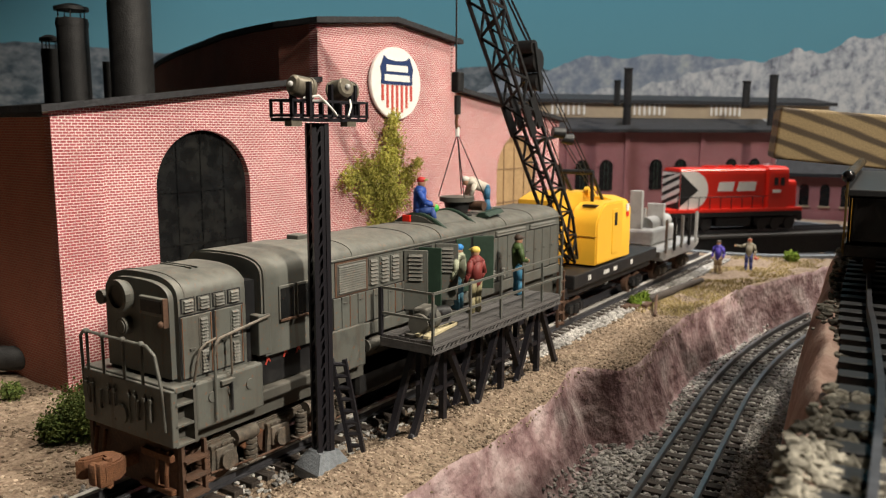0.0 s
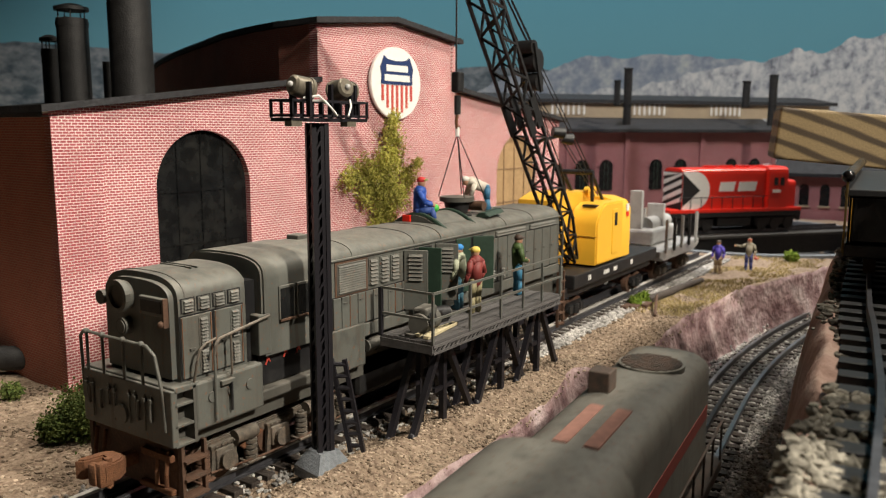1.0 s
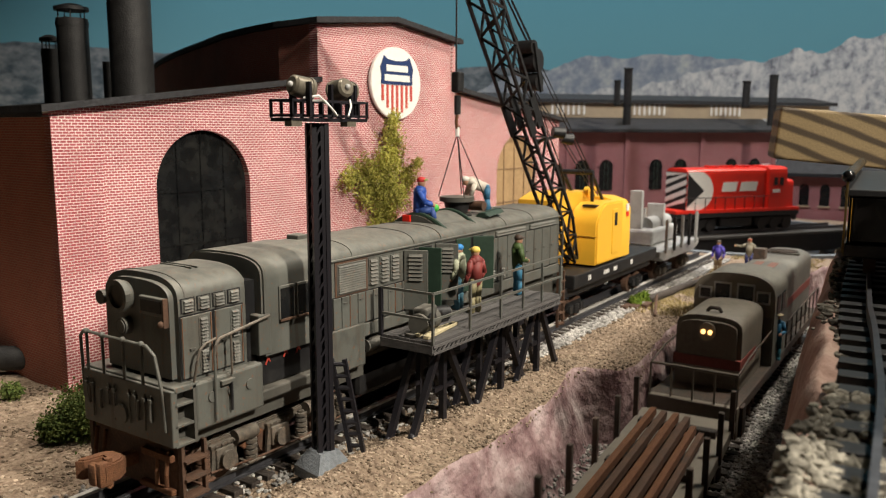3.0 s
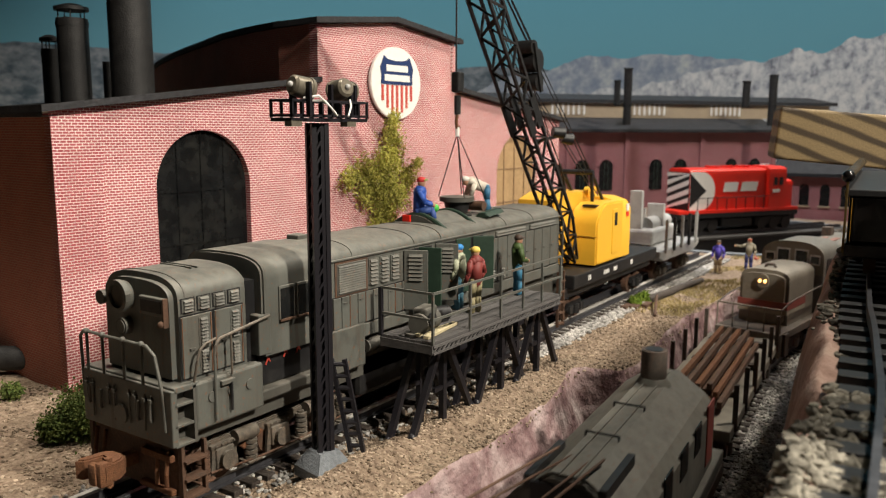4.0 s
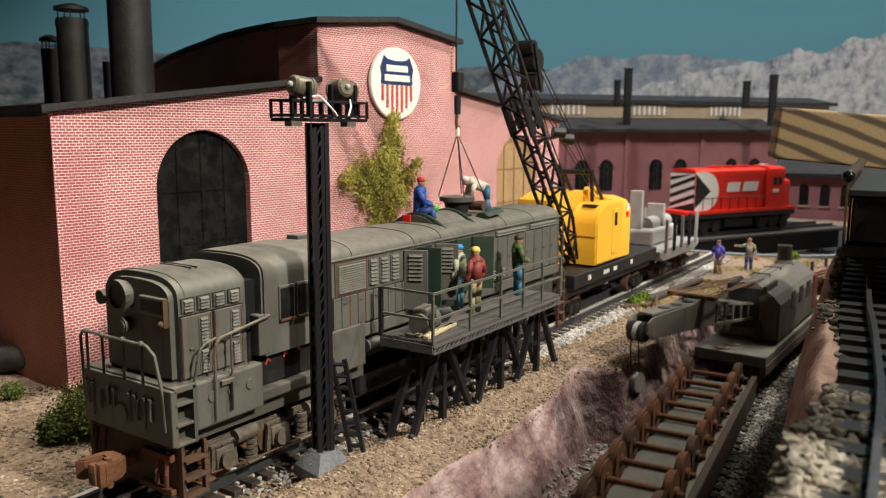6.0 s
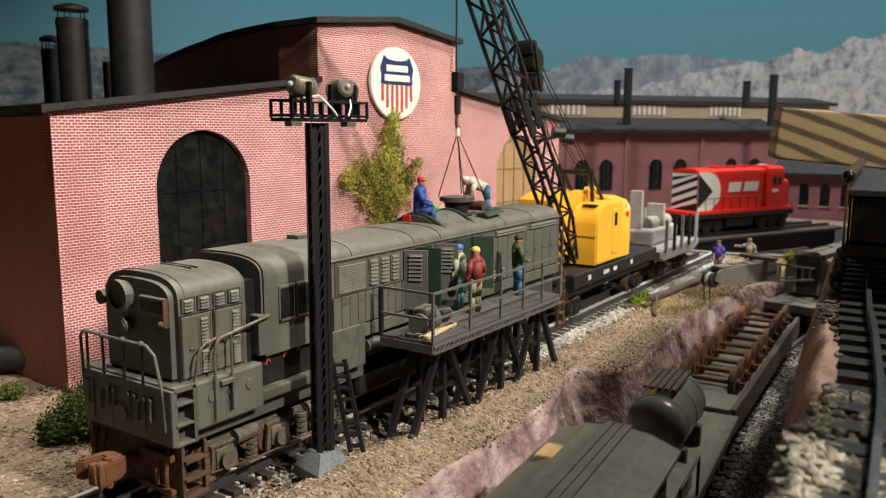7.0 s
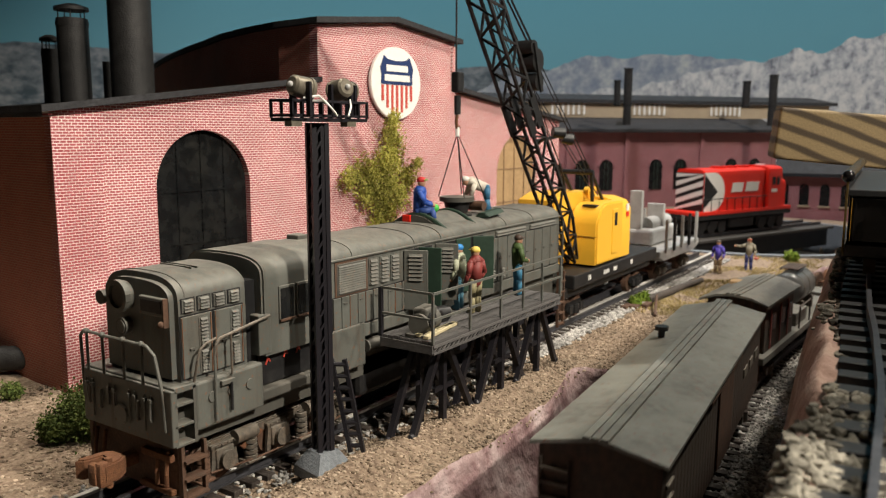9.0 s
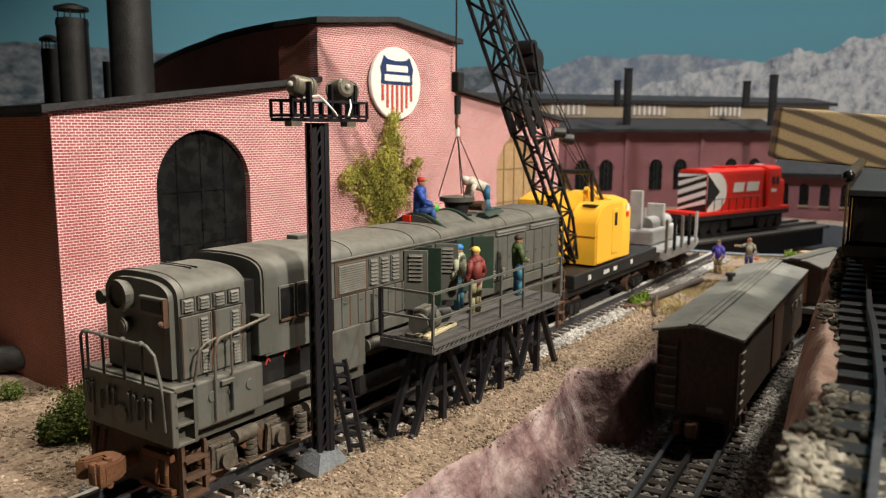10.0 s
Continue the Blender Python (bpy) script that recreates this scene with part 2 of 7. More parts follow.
def ball(bm, p, r, sx=1.0, sy=1.0, sz=1.0, u=12, v=8):
    bmesh.ops.create_uvsphere(bm, u_segments=u, v_segments=v, radius=r, matrix=Matrix.Translation(p) @ Matrix.Diagonal((sx, sy, sz, 1)))
    return bm


def prism(bm, pts, axis, a, b, bev=0.0):
    """Extrude an outline along x (pts are y, z), y (x, z) or z (x, y)."""
    def put(p, s):
        return {"x": (s, p[0], p[1]), "y": (p[0], s, p[1]), "z": (p[0], p[1], s)}[axis]
    v0 = [bm.verts.new(put(p, a)) for p in pts]
    v1 = [bm.verts.new(put(p, b)) for p in pts]
    fs = [bm.faces.new(v0), bm.faces.new(v1)]
    k = len(pts)
    for i in range(k):
        fs.append(bm.faces.new((v0[i], v0[(i + 1) % k], v1[(i + 1) % k], v1[i])))
    bmesh.ops.recalc_face_normals(bm, faces=fs)
    if bev:
        es = list({e for f in fs[:2] for e in f.edges})
        bmesh.ops.bevel(bm, geom=es, offset=bev, segments=2, affect="EDGES")
    return bm


def roof_profile(hw, z0, ze, zc, n=10, power=2.4):
    """Body cross-section: straight sides to the eaves ze, rounded over to the crown zc."""
    pts = [(-hw, z0)]
    for i in range(n + 1):
        a = math.pi * (1 - i / n)
        c, s = math.cos(a), math.sin(a)
        pts.append((hw * math.copysign(abs(c) ** (2 / power), c), ze + (zc - ze) * abs(s) ** (2 / power)))
    pts.append((hw, z0))
    return pts


def scatter(name, spots, material, rmin, rmax, label, category, squash=0.7, kind="stuff"):
    """Many small crushed stones in one mesh."""
    ico = bmesh.new()
    bmesh.ops.create_icosphere(ico, subdivisions=1, radius=1)
    base = np.array([v.co[:] for v in ico.verts])
    tri = np.array([[v.index for v in f.verts] for f in ico.faces])
    ico.free()
    rng = np.random.default_rng(5)
    spots = np.asarray(spots, float)
    k = len(spots)
    r = rng.uniform(rmin, rmax, (k, 1, 1)) ** 1.0
    jit = rng.uniform(0.6, 1.3, (k, len(base), 1))
    ax = rng.uniform(0.6, 1.25, (k, 1, 3)) * np.array([1, 1, squash])
    co = (base[None] * jit * ax * r + spots[:, None, :]) * MM
    fa = (tri[None] + (np.arange(k) * len(base))[:, None, None]).reshape(-1, 3)
    me = bpy.data.meshes.new(name)
    me.from_pydata(co.reshape(-1, 3).tolist(), [], fa.tolist())
    me.materials.append(material)
    return tagged(new(name, me), label, category, kind=kind)


def clump(bm, c, size, n, leaf, rng, sx=1.0, sy=1.0, sz=1.0):
    """Foam foliage: many small crossed flakes round a centre."""
    for _ in range(n):
        d = Vector((rng.gauss(0, 1) * sx, rng.gauss(0, 1) * sy, rng.gauss(0, 1) * sz)) * size * 0.42
        s = leaf * rng.uniform(0.5, 1.5)
        m = Matrix.Translation(Vector(c) + d) @ Euler((rng.uniform(0, 6), rng.uniform(0, 6), rng.uniform(0, 6))).to_matrix().to_4x4()
        q = [bm.verts.new(m @ Vector(v)) for v in ((-s, -s * 0.6, 0), (s, -s * 0.4, s * 0.3), (s * 0.2, s, -s * 0.2), (0, 0, s * 0.9))]
        for f in ((0, 1, 2), (0, 1, 3), (1, 2, 3), (0, 2, 3)):
            bm.faces.new([q[i] for i in f])
    return bm


# ---- the lie of the land ----
def track_y(x):
    """Centre line of the sunken track: straight, then a long right-hand bend."""
    if x < 400:
        return -137 + (x - 400) * math.tan(radians(5.2))
    return -137 + (x - 400) * math.tan(radians(5.2)) - (x - 400) ** 2 / (2 * 1300)


def lerp_at(x, xs, ys):
    return float(np.interp(x, xs, ys))


def cut_top(x):
    """Lip of the cutting, with a rock nose jutting out near x = 290."""
    return lerp_at(x, [-300, 83, 150, 193, 243, 272, 286, 294, 303, 335, 362, 381, 452, 543, 670, 780, 1000], [-88, -84, -85, -84, -79, -72, -71, -80, -93, -100, -97, -92, -85, -87, -98, -133, -185])


def face_width(x):
    """How far the rock face leans out from lip to foot."""
    return lerp_at(x, [80, 200, 270, 300, 400, 800], [24, 19, 16, 12, 12, 14]) + 5.0 * fbm(x, 31, 28, 3)


def ridge(x):
    """Edge of the high terrace on the near side of the cutting."""
    return lerp_at(x, [-300, -40, 34, 110, 143, 218, 322, 443, 600, 800, 1200], [-268, -250, -245, -236, -231, -223, -214, -206, -196, -200, -290])


def ridge_z(x):
    return lerp_at(x, [-300, 500, 1200], [80, 80, 72])


def fbm(x, y, s, o=4):
    return noise.fractal(Vector((x / s, y / s, 3.3)), 1.0, 2.0, o)


def ground_z(x, y):
    """Height of the land at a place, in millimetres."""
    top = cut_top(x) + 4.0 * fbm(x, 7, 50, 2)
    bed = -58.0
    yb = ridge(x) + 11 + 3 * fbm(x, 50, 30)
    if y > top:
        z = -9.0
        if -60 < y:
            z = -9.5 + 1.5 * math.exp(-(y / 30.0) ** 2)
        z += 1.6 * fbm(x, y, 26) * min(1, max(0.0, abs(y) - 20) / 20)
        if y < -40 and x < 320:
            z += (7.0 * math.exp(-((y + 58) / 13.0) ** 2) + 4.0 * math.exp(-((x - 70) ** 2 + (y + 50) ** 2) / 260.0)) * min(1.0, (320 - x) / 60.0)
        z += 3.0 * math.exp(-((x - 284) ** 2 + (y + 84) ** 2) / 400.0)
        if x > 640:
            d = math.hypot(x - 1083, y - 19)
            if d < 226:
                z = -58.0
        return z
    if y > yb:
        k = min(1.0, (top - y) / face_width(x))
        z = -9.0 + (bed + 9.0) * k ** 0.8
        z += (8.0 * fbm(x, y * 1.6, 34, 2) + 4.5 * fbm(x + y * 0.5, y, 9, 3)) * math.sin(math.pi * min(1.0, k * 0.9 + 0.08))
        z += 3.5 * math.exp(-((x - 284) ** 2 + (y + 91) ** 2) / 420.0)
        return z if k < 1 else bed + 0.6 * fbm(x, y, 9)
    k = min(1.0, (yb - y) / 19.0)
    rz = ridge_z(x)
    z = bed + (rz - bed) * (1 - (1 - k) ** 2.2) + 3.0 * fbm(x, y, 20) * math.sin(math.pi * min(1, k))
    if k >= 1:
        z = rz + 1.2 * fbm(x, y, 14) - 3.0 * min(1.0, max(0.0, ridge(x) - 6 - y) / 10.0)
    return z


def land():
    """One sheet of modelled ground reaching past everything in sight."""
    xs = np.unique(np.concatenate([np.arange(-2600, -120, 60), np.arange(-120, 60, 4), np.arange(60, 480, 2.6), np.arange(480, 900, 7), np.arange(900, 1400, 14), np.arange(1400, 2600, 100)]))
    # rows follow the foot and the lip of the cutting
    cols, kinds = [], []
    for x in xs:
        lip = max(-230.0, min(-30.0, cut_top(x) + 4.0 * fbm(x, 7, 50, 2)))
        foot = min(lip - 22.0, max(-262.0, ridge(x) + 12))
        stops = [(-1100, 0), (-320, 12), (foot - 30, 14), (foot, 30), (lip - 24, 20), (lip, 30), (lip + 30, 15), (60, 26), (320, 20), (1900, 20)]
        col, kinds = [stops[0][0]], []
        for q in range(1, len(stops)):
            a, b, m = stops[q - 1][0], stops[q][0], stops[q][1]
            col += [a + (b - a) * (k + 1) / m for k in range(m)]
            kinds += [2 if q < 3 else 3 if q == 3 else 2 if q == 4 else 1 if q == 5 else 0] * m
        cols.append(col)
    nx, ny = len(xs), len(cols[0])
    co = [(xs[i] * MM, cols[i][j] * MM, ground_z(xs[i], cols[i][j] - 0.001) * MM) for j in range(ny) for i in range(nx)]
    fa, mi = [], []
    for j in range(ny - 1):
        for i in range(nx - 1):
            fa.append((j * nx + i, j * nx + i + 1, (j + 1) * nx + i + 1, (j + 1) * nx + i))
            y = (cols[i][j] + cols[i][j + 1]) / 2
            far = kinds[j] == 3 and ridge(xs[i]) + 11 - y > 27 + 4 * fbm(xs[i], y, 20)
            mi.append(2 if far else kinds[j])
    me = bpy.data.meshes.new("ground")
    me.from_pydata(co, [], fa)
    for m in (SOIL, ROCK, BALLAST, PINKROCK):
        me.materials.append(m)
    me.polygons.foreach_set("material_index", mi)
    me.shade_smooth()
    tagged(new("ground", me), "sandy layout ground with a mauve rock cutting", "ground", kind="structure")


land()


# ---- backdrop and room ----
def backdrop():
    """Painted sky and printed mountains on the curved board behind the layout."""
    sky = bpy.data.materials.new("painted_sky")
    sky.use_nodes = True
    n, l = sky.node_tree.nodes, sky.node_tree.links
    b = n["Principled BSDF"]
    b.inputs["Roughness"].default_value = 0.8
    tc, sp = n.new("ShaderNodeTexCoord"), n.new("ShaderNodeSeparateXYZ")
    r, cr = n.new("ShaderNodeMapRange"), n.new("ShaderNodeValToRGB")
    r.inputs[1].default_value, r.inputs[2].default_value = 0.25, 0.75
    l.new(tc.outputs["Object"], sp.inputs[0])
    l.new(sp.outputs[2], r.inputs[0])
    cr.color_ramp.elements[0].color, cr.color_ramp.elements[1].color = (0.125, 0.315, 0.36, 1), (0.04, 0.19, 0.25, 1)
    l.new(r.outputs[0], cr.inputs[0])
    l.new(cr.outputs[0], b.inputs["Base Color"])

    def arc_point(a, rad):
        return (300 + rad * math.cos(a), 100 + rad * math.sin(a))

    def sheet(name, rad, zfun, zlow, mtl, a0=-60, a1=130, n=420):
        co, fa = [], []
        for i in range(n + 1):
            a = radians(a0 + (a1 - a0) * i / n)
            x, y = arc_point(a, rad)
            co += [(x * MM, y * MM, zlow * MM), (x * MM, y * MM, zfun(a) * MM)]
            if i:
                fa.append((2 * i - 2, 2 * i, 2 * i + 1, 2 * i - 1))
        me = bpy.data.meshes.new(name)
        me.from_pydata(co, [], fa)
        me.materials.append(mtl)
        return tagged(new(name, me), kind="structure")

    tagged(sheet("backdrop", 1750, lambda a: 1400, -300, sky), "painted teal sky board behind the layout", "backdrop")
    far = layered("hazy_forest_mountain", [(0.38, (0.055, 0.075, 0.085)), (0.5, (0.12, 0.14, 0.15)), (0.68, (0.24, 0.25, 0.25))], 30, 12, bump=0, stretch=(1, 1, 1.6))
    blue = layered("hazy_blue_mountain", [(0.3, (0.13, 0.16, 0.21)), (0.46, (0.21, 0.24, 0.28)), (0.58, (0.34, 0.36, 0.36)), (0.75, (0.48, 0.47, 0.40))], 24, 15, bump=0, stretch=(1, 1, 1.0), fine=0.72)
    white = layered("pale_rock_mountain", [(0.36, (0.15, 0.16, 0.18)), (0.45, (0.33, 0.34, 0.35)), (0.55, (0.50, 0.50, 0.48)), (0.72, (0.66, 0.63, 0.57))], 42, 15, bump=0, stretch=(1, 1, 0.85), fine=0.74)

    def ridge_line(base, amp, seed, s):
        return lambda a: base(math.degrees(a)) + amp * noise.fractal(Vector((a * s, seed, 0)), 0.8, 2.1, 7)

    tagged(sheet("mountain_far", 1744, ridge_line(lambda d: lerp_at(d, [-20, 5, 14, 22, 40, 70], [290, 318, 330, 325, 330, 365]), 16, 2, 9), -200, far), "dim forested range printed on the backdrop", "backdrop")
    tagged(sheet("mountain_blue", 1739, ridge_line(lambda d: lerp_at(d, [-20, 0, 6, 12, 20, 26, 34, 44], [260, 300, 335, 360, 345, 300, 200, 0]), 18, 7, 14), -200, blue), "blue-grey mountains printed on the backdrop", "backdrop")
    tagged(sheet("mountain_pale", 1734, ridge_line(lambda d: lerp_at(d, [-40, -12, -4, 3, 8, 14, 20, 30, 38], [390, 385, 372, 335, 315, 265, 255, 245, 0]), 20, 12, 22), -200, white), "pale rocky peaks printed on the backdrop", "backdrop")


backdrop()


def room():
    """Plain walls and ceiling that close the room."""
    wallp = mat("dim_room_wall", (0.30, 0.27, 0.23), 0.8, grain=0.1, gscale=8)
    for nm, c in (("wall_south", (-2600, 2700, -1500, -1450, -900, 2200)), ("wall_west", (-2650, -2600, -1500, 2100, -900, 2200)), ("wall_north", (-2600, 2700, 2100, 2150, -900, 2200)), ("wall_east", (2700, 2750, -1500, 2150, -900, 2200)), ("ceiling", (-2650, 2750, -1500, 2150, 2200, 2250))):
        tagged(part(nm, box(B(), *c), wallp), "plain room " + nm.split("_")[0], nm.split("_")[0], kind="structure")


room()


# ---- tracks ----
def straight_track():
    """Track of the stored engine: three rails on ties over ballast."""
    t = tagged(thing("track_upper", (0, 0, 0), 0, "toy-train track on pale grey ballast", "track"), kind="structure")
    for y in (-15.9, 0, 15.9):
        b = B()
        box(b, -160, 812, y - 2.0, y + 2.0, -6, -5)
        box(b, -160, 812, y - 0.7, y + 0.7, -5, -1.6)
        part("rail_web", b, RAILSIDE, t)
        part("rail_head", box(B(), -160, 812, y - 1.35, y + 1.35, -1.6, 0, 0.3), STEEL if y else RAILSIDE, t)
    tie = None
    for i in range(98):
        x = -155 + i * 10
        if tie is None:
            tie = part("tie", box(B(), -2.6, 2.6, -26, 26, -4.0, 0, 0.3), TIE, t, at=(x, 0, -6))
        else:
            again(tie, (x, 0, -6), random.uniform(-1, 1))


def bend_track():
    """The sunken track on its bend."""
    t = tagged(thing("track_lower", (0, 0, 0), 0, "toy-train track with three rails in the cutting", "track"), kind="structure")
    xs = [-1960 + 20 * i for i in range(154)]
    pts = []
    for x in xs:
        h = math.atan2(track_y(x + 1) - track_y(x - 1), 2)
        pts.append((x, track_y(x), h))
    for off, m in ((15.9, RAILSIDE), (0, BLACK), (-15.9, RAILSIDE)):
        for nm, w, z0, z1 in (("rail_web", 0.7, -57, -52.6), ("rail_head", 1.35, -52.6, -51)):
            b = B()
            prev = None
            for x, y, h in pts:
                nx, ny = -math.sin(h), math.cos(h)
                q = [b.verts.new((x + nx * (off + s * w), y + ny * (off + s * w), z)) for s, z in ((-1, z0), (1, z0), (1, z1), (-1, z1))]
                if prev:
                    for i in range(4):
                        b.faces.new((prev[i], prev[(i + 1) % 4], q[(i + 1) % 4], q[i]))
                prev = q
            bmesh.ops.recalc_face_normals(b, faces=b.faces)
            part(nm, b, m if nm == "rail_web" else RAILBLUE if off else BLACK, t)
    tie, x = None, 60.0
    while x < 900:
        h = math.atan2(track_y(x + 1) - track_y(x - 1), 2)
        if tie is None:
            tie = part("tie", box(B(), -2.9, 2.9, -25, 25, -4.0, 0, 0.3), TIE, t, at=(x, track_y(x), -56))
            tie.rotation_euler = (0, 0, h)
        else:
            again(tie, (x, track_y(x), -56), math.degrees(h) + random.uniform(-1, 1))
        x += 11.4


RAILBLUE = mat("rail_worn_blue_grey", (0.20, 0.22, 0.24), 0.35, metal=0.7, grain=0.3, gscale=200, tint=(0.10, 0.07, 0.05), tscale=25)
straight_track()
bend_track()


# ---- brick engine house ----
def arch_low(x, arches, base):
    for c, r, spring in arches:
        if abs(x - c) < r:
            return spring + math.sqrt(max(0.0, r * r - (x - c) ** 2)) * 1.0
    return base


def pierced_wall(bm, x0, x1, top, arches, base, thick):
    """A wall in the plane y = 0 with arched openings that go through it."""
    xs = {x0, x1}
    for c, r, s in arches:
        xs |= {c + r * math.cos(math.pi * k / 24) for k in range(25)}
    xs |= {p for p in (214, 220, 306, 392, 398) if x0 < p < x1}
    xs = sorted(xs)
    for a, b in zip(xs, xs[1:]):
        m = (a + b) / 2
        for c, r, s in arches:
            if abs(m - c) < r:
                la, lb = arch_low(min(max(a, c - r + 1e-6), c + r - 1e-6), arches, base), arch_low(min(max(b, c - r + 1e-6), c + r - 1e-6), arches, base)
                break
        else:
            la = lb = base
        ta, tb = top(a + 1e-4), top(b - 1e-4)
        q = [[bm.verts.new(p) for p in ((a, y, la), (b, y, lb), (b, y, tb), (a, y, ta))] for y in (0, thick)]
        bm.faces.new(q[0])
        bm.faces.new(q[1][::-1])
        for i in range(4):
            bm.faces.new((q[0][i], q[1][i], q[1][(i + 1) % 4], q[0][(i + 1) % 4]))
    bmesh.ops.remove_doubles(bm, verts=bm.verts, dist=0.001)
    bmesh.ops.recalc_face_normals(bm, faces=bm.faces)
    return bm


def engine_house():
    h = thing("engine_house", (71.5, 166.4, 0), -3, "pink brick engine house with arched doorways and black roof edges", "building")
    arches = [(106.5, 38.5, 111), (517.5, 42, 103)]

    def top(x):
        if x < 214:
            return 160 + 26 * x / 214
        if x > 398:
            return 160 + 26 * (610 - x) / 212
        return 231.5 + 10 * (1 - abs(x - 306) / 92)

    part("wall", pierced_wall(B(), 0, 610, top, arches, -14, 7), BRICK, h, "pink brick front wall")
    # pilaster at the corner
    part("pilaster", prism(B(), [(-1, -14), (30, -14), (30, 160), (-1, 157)], "y", -3.5, 4), BRICK, h)
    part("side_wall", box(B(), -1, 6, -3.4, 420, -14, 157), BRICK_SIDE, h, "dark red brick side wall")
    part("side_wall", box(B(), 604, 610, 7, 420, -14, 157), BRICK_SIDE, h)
    # monitor over the middle: side walls bending away
    path = [(0, 0), (2, 38), (12, 86), (29, 142), (55, 202), (84, 272), (116, 344), (162, 438), (217, 540)]
    for x in (214, 392):
        for (ax, ay), (bx, by) in zip(path, path[1:]):
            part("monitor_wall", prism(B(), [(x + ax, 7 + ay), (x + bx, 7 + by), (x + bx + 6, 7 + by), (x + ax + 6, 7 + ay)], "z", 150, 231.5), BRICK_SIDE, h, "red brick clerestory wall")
    part("corner_strip", prism(B(), [(214, 187), (219, 187), (219, 229), (214, 229)], "y", -2.2, 0.5), BRICK, h)
    part("corner_strip", prism(B(), [(392, 187), (397, 187), (397, 229), (392, 229)], "y", -2.2, 0.5), BRICK, h)
    # roofs: thick black slabs with overhang
    for xa, za, ra, xb, zb, rb in ((-7, 159.5, 156, 214, 187, 157), (398, 187, 157, 617, 159.5, 156)):
        b = B()
        v = [b.verts.new(q) for q in ((xa, -7, za), (xb, -7, zb), (xb, 430, rb), (xa, 430, ra))]
        w = [b.verts.new(q.co + Vector((0, 0, 4.2))) for q in v]
        b.faces.new(v[::-1]), b.faces.new(w)
        for i in range(4):
            b.faces.new((v[i], v[(i + 1) % 4], w[(i + 1) % 4], w[i]))
        bmesh.ops.recalc_face_normals(b, faces=b.faces)
        part("roof", b, ROOF, h, "black tar roof slab falling to the rear")
    for (ax, ay), (bx, by) in zip(path, path[1:]):
        for xa, za, xb, zb in ((209, 231.5, 306, 242), (306, 242, 403, 231.5)):
            b = B()
            y0 = -7 if ay == 0 else ay + 7
            v = [b.verts.new(q) for q in ((xa + ax, y0, za), (xb + ax, y0, zb), (xb + bx, by + 7, zb), (xa + bx, by + 7, za))]
            w = [b.verts.new(q.co + Vector((0, 0, 4.5))) for q in v]
            b.faces.new(v[::-1]), b.faces.new(w)
            for i in range(4):
                b.faces.new((v[i], v[(i + 1) % 4], w[(i + 1) % 4], w[i]))
            bmesh.ops.recalc_face_normals(b, faces=b.faces)
            part("monitor_roof", b, ROOF, h, "black clerestory roof slab")
    # doorway fillings
    for (c, r, s), m, nm in ((arches[0], GLASSDK, "dark_window"), (arches[1], TAN, "wooden_door")):
        pts = [(c - r, -12)] + [(c + r * math.cos(math.pi * (1 - k / 20)), s + r * math.sin(math.pi * k / 20)) for k in range(21)] + [(c + r, -12)]
        d = part(nm, prism(B(), pts, "y", 5, 6.5), m, h, "dirty black glazed doorway" if m is GLASSDK else "tan wooden arched door")
        mb = GLASSDK if m is GLASSDK else mat("door_batten", (0.24, 0.15, 0.08), 0.8, grain=0.3)
        for k in (-1, 0, 1):
            x = c + k * r * 0.5
            zt = s + math.sqrt(r * r - (x - c) ** 2) - 1
            part("mullion", box(B(), x - 0.5, x + 0.5, 4.2, 5, -12, zt), mb, d)
        for z in (36, 72, 108):
            part("transom", box(B(), c - r + 1, c + r - 1, 4.3, 5, z - 0.5, z + 0.5), mb, d)
    return h


engine_house()


def roof_pipe(at, r, hgt, cap, label):
    p = thing("smoke_stack", at, 0, label, "chimney", "smoke stacks on the roof")
    part("pipe", cyl(B(), (0, 0, -20), (0, 0, hgt), r, seg=28), STACK, p, smooth=True)
    if cap:
        part("band", cyl(B(), (0, 0, hgt - 6), (0, 0, hgt - 2), r * 1.04, seg=28), STACK, p, smooth=True)
        for k in range(5):
            a = k * 2 * math.pi / 5 + 0.3
            part("strut", cyl(B(), (r * 0.85 * math.cos(a), r * 0.85 * math.sin(a), hgt - 1), (r * 0.85 * math.cos(a), r * 0.85 * math.sin(a), hgt + 6), 0.5, seg=6), STACK, p)
        b = B()
        cyl(b, (0, 0, hgt + 6), (0, 0, hgt + 8.5), r * 1.1, r * 1.1, 28)
        cyl(b, (0, 0, hgt + 8.5), (0, 0, hgt + 11), r * 1.1, r * 0.4, 28)
        part("rain_cap", b, STACK, p, smooth=True)
    return p


STACK = mat("smoked_black_wood_pipe", (0.012, 0.0115, 0.0115), 0.6, grain=0.4, gscale=150, tint=(0.028, 0.027, 0.026), tscale=35, bump=0.4)
roof_pipe((190, 254, 166), 15.5, 140, False, "tall thick black smoke stack on the roof")
roof_pipe((177, 308, 166), 11.5, 68, True, "black roof stack with a rain cap")
roof_pipe((178, 342, 166), 7, 47, True, "thin black roof stack with a rain cap")
roof_pipe((210, 315, 166), 4, 38, False, "short thin black roof pipe")


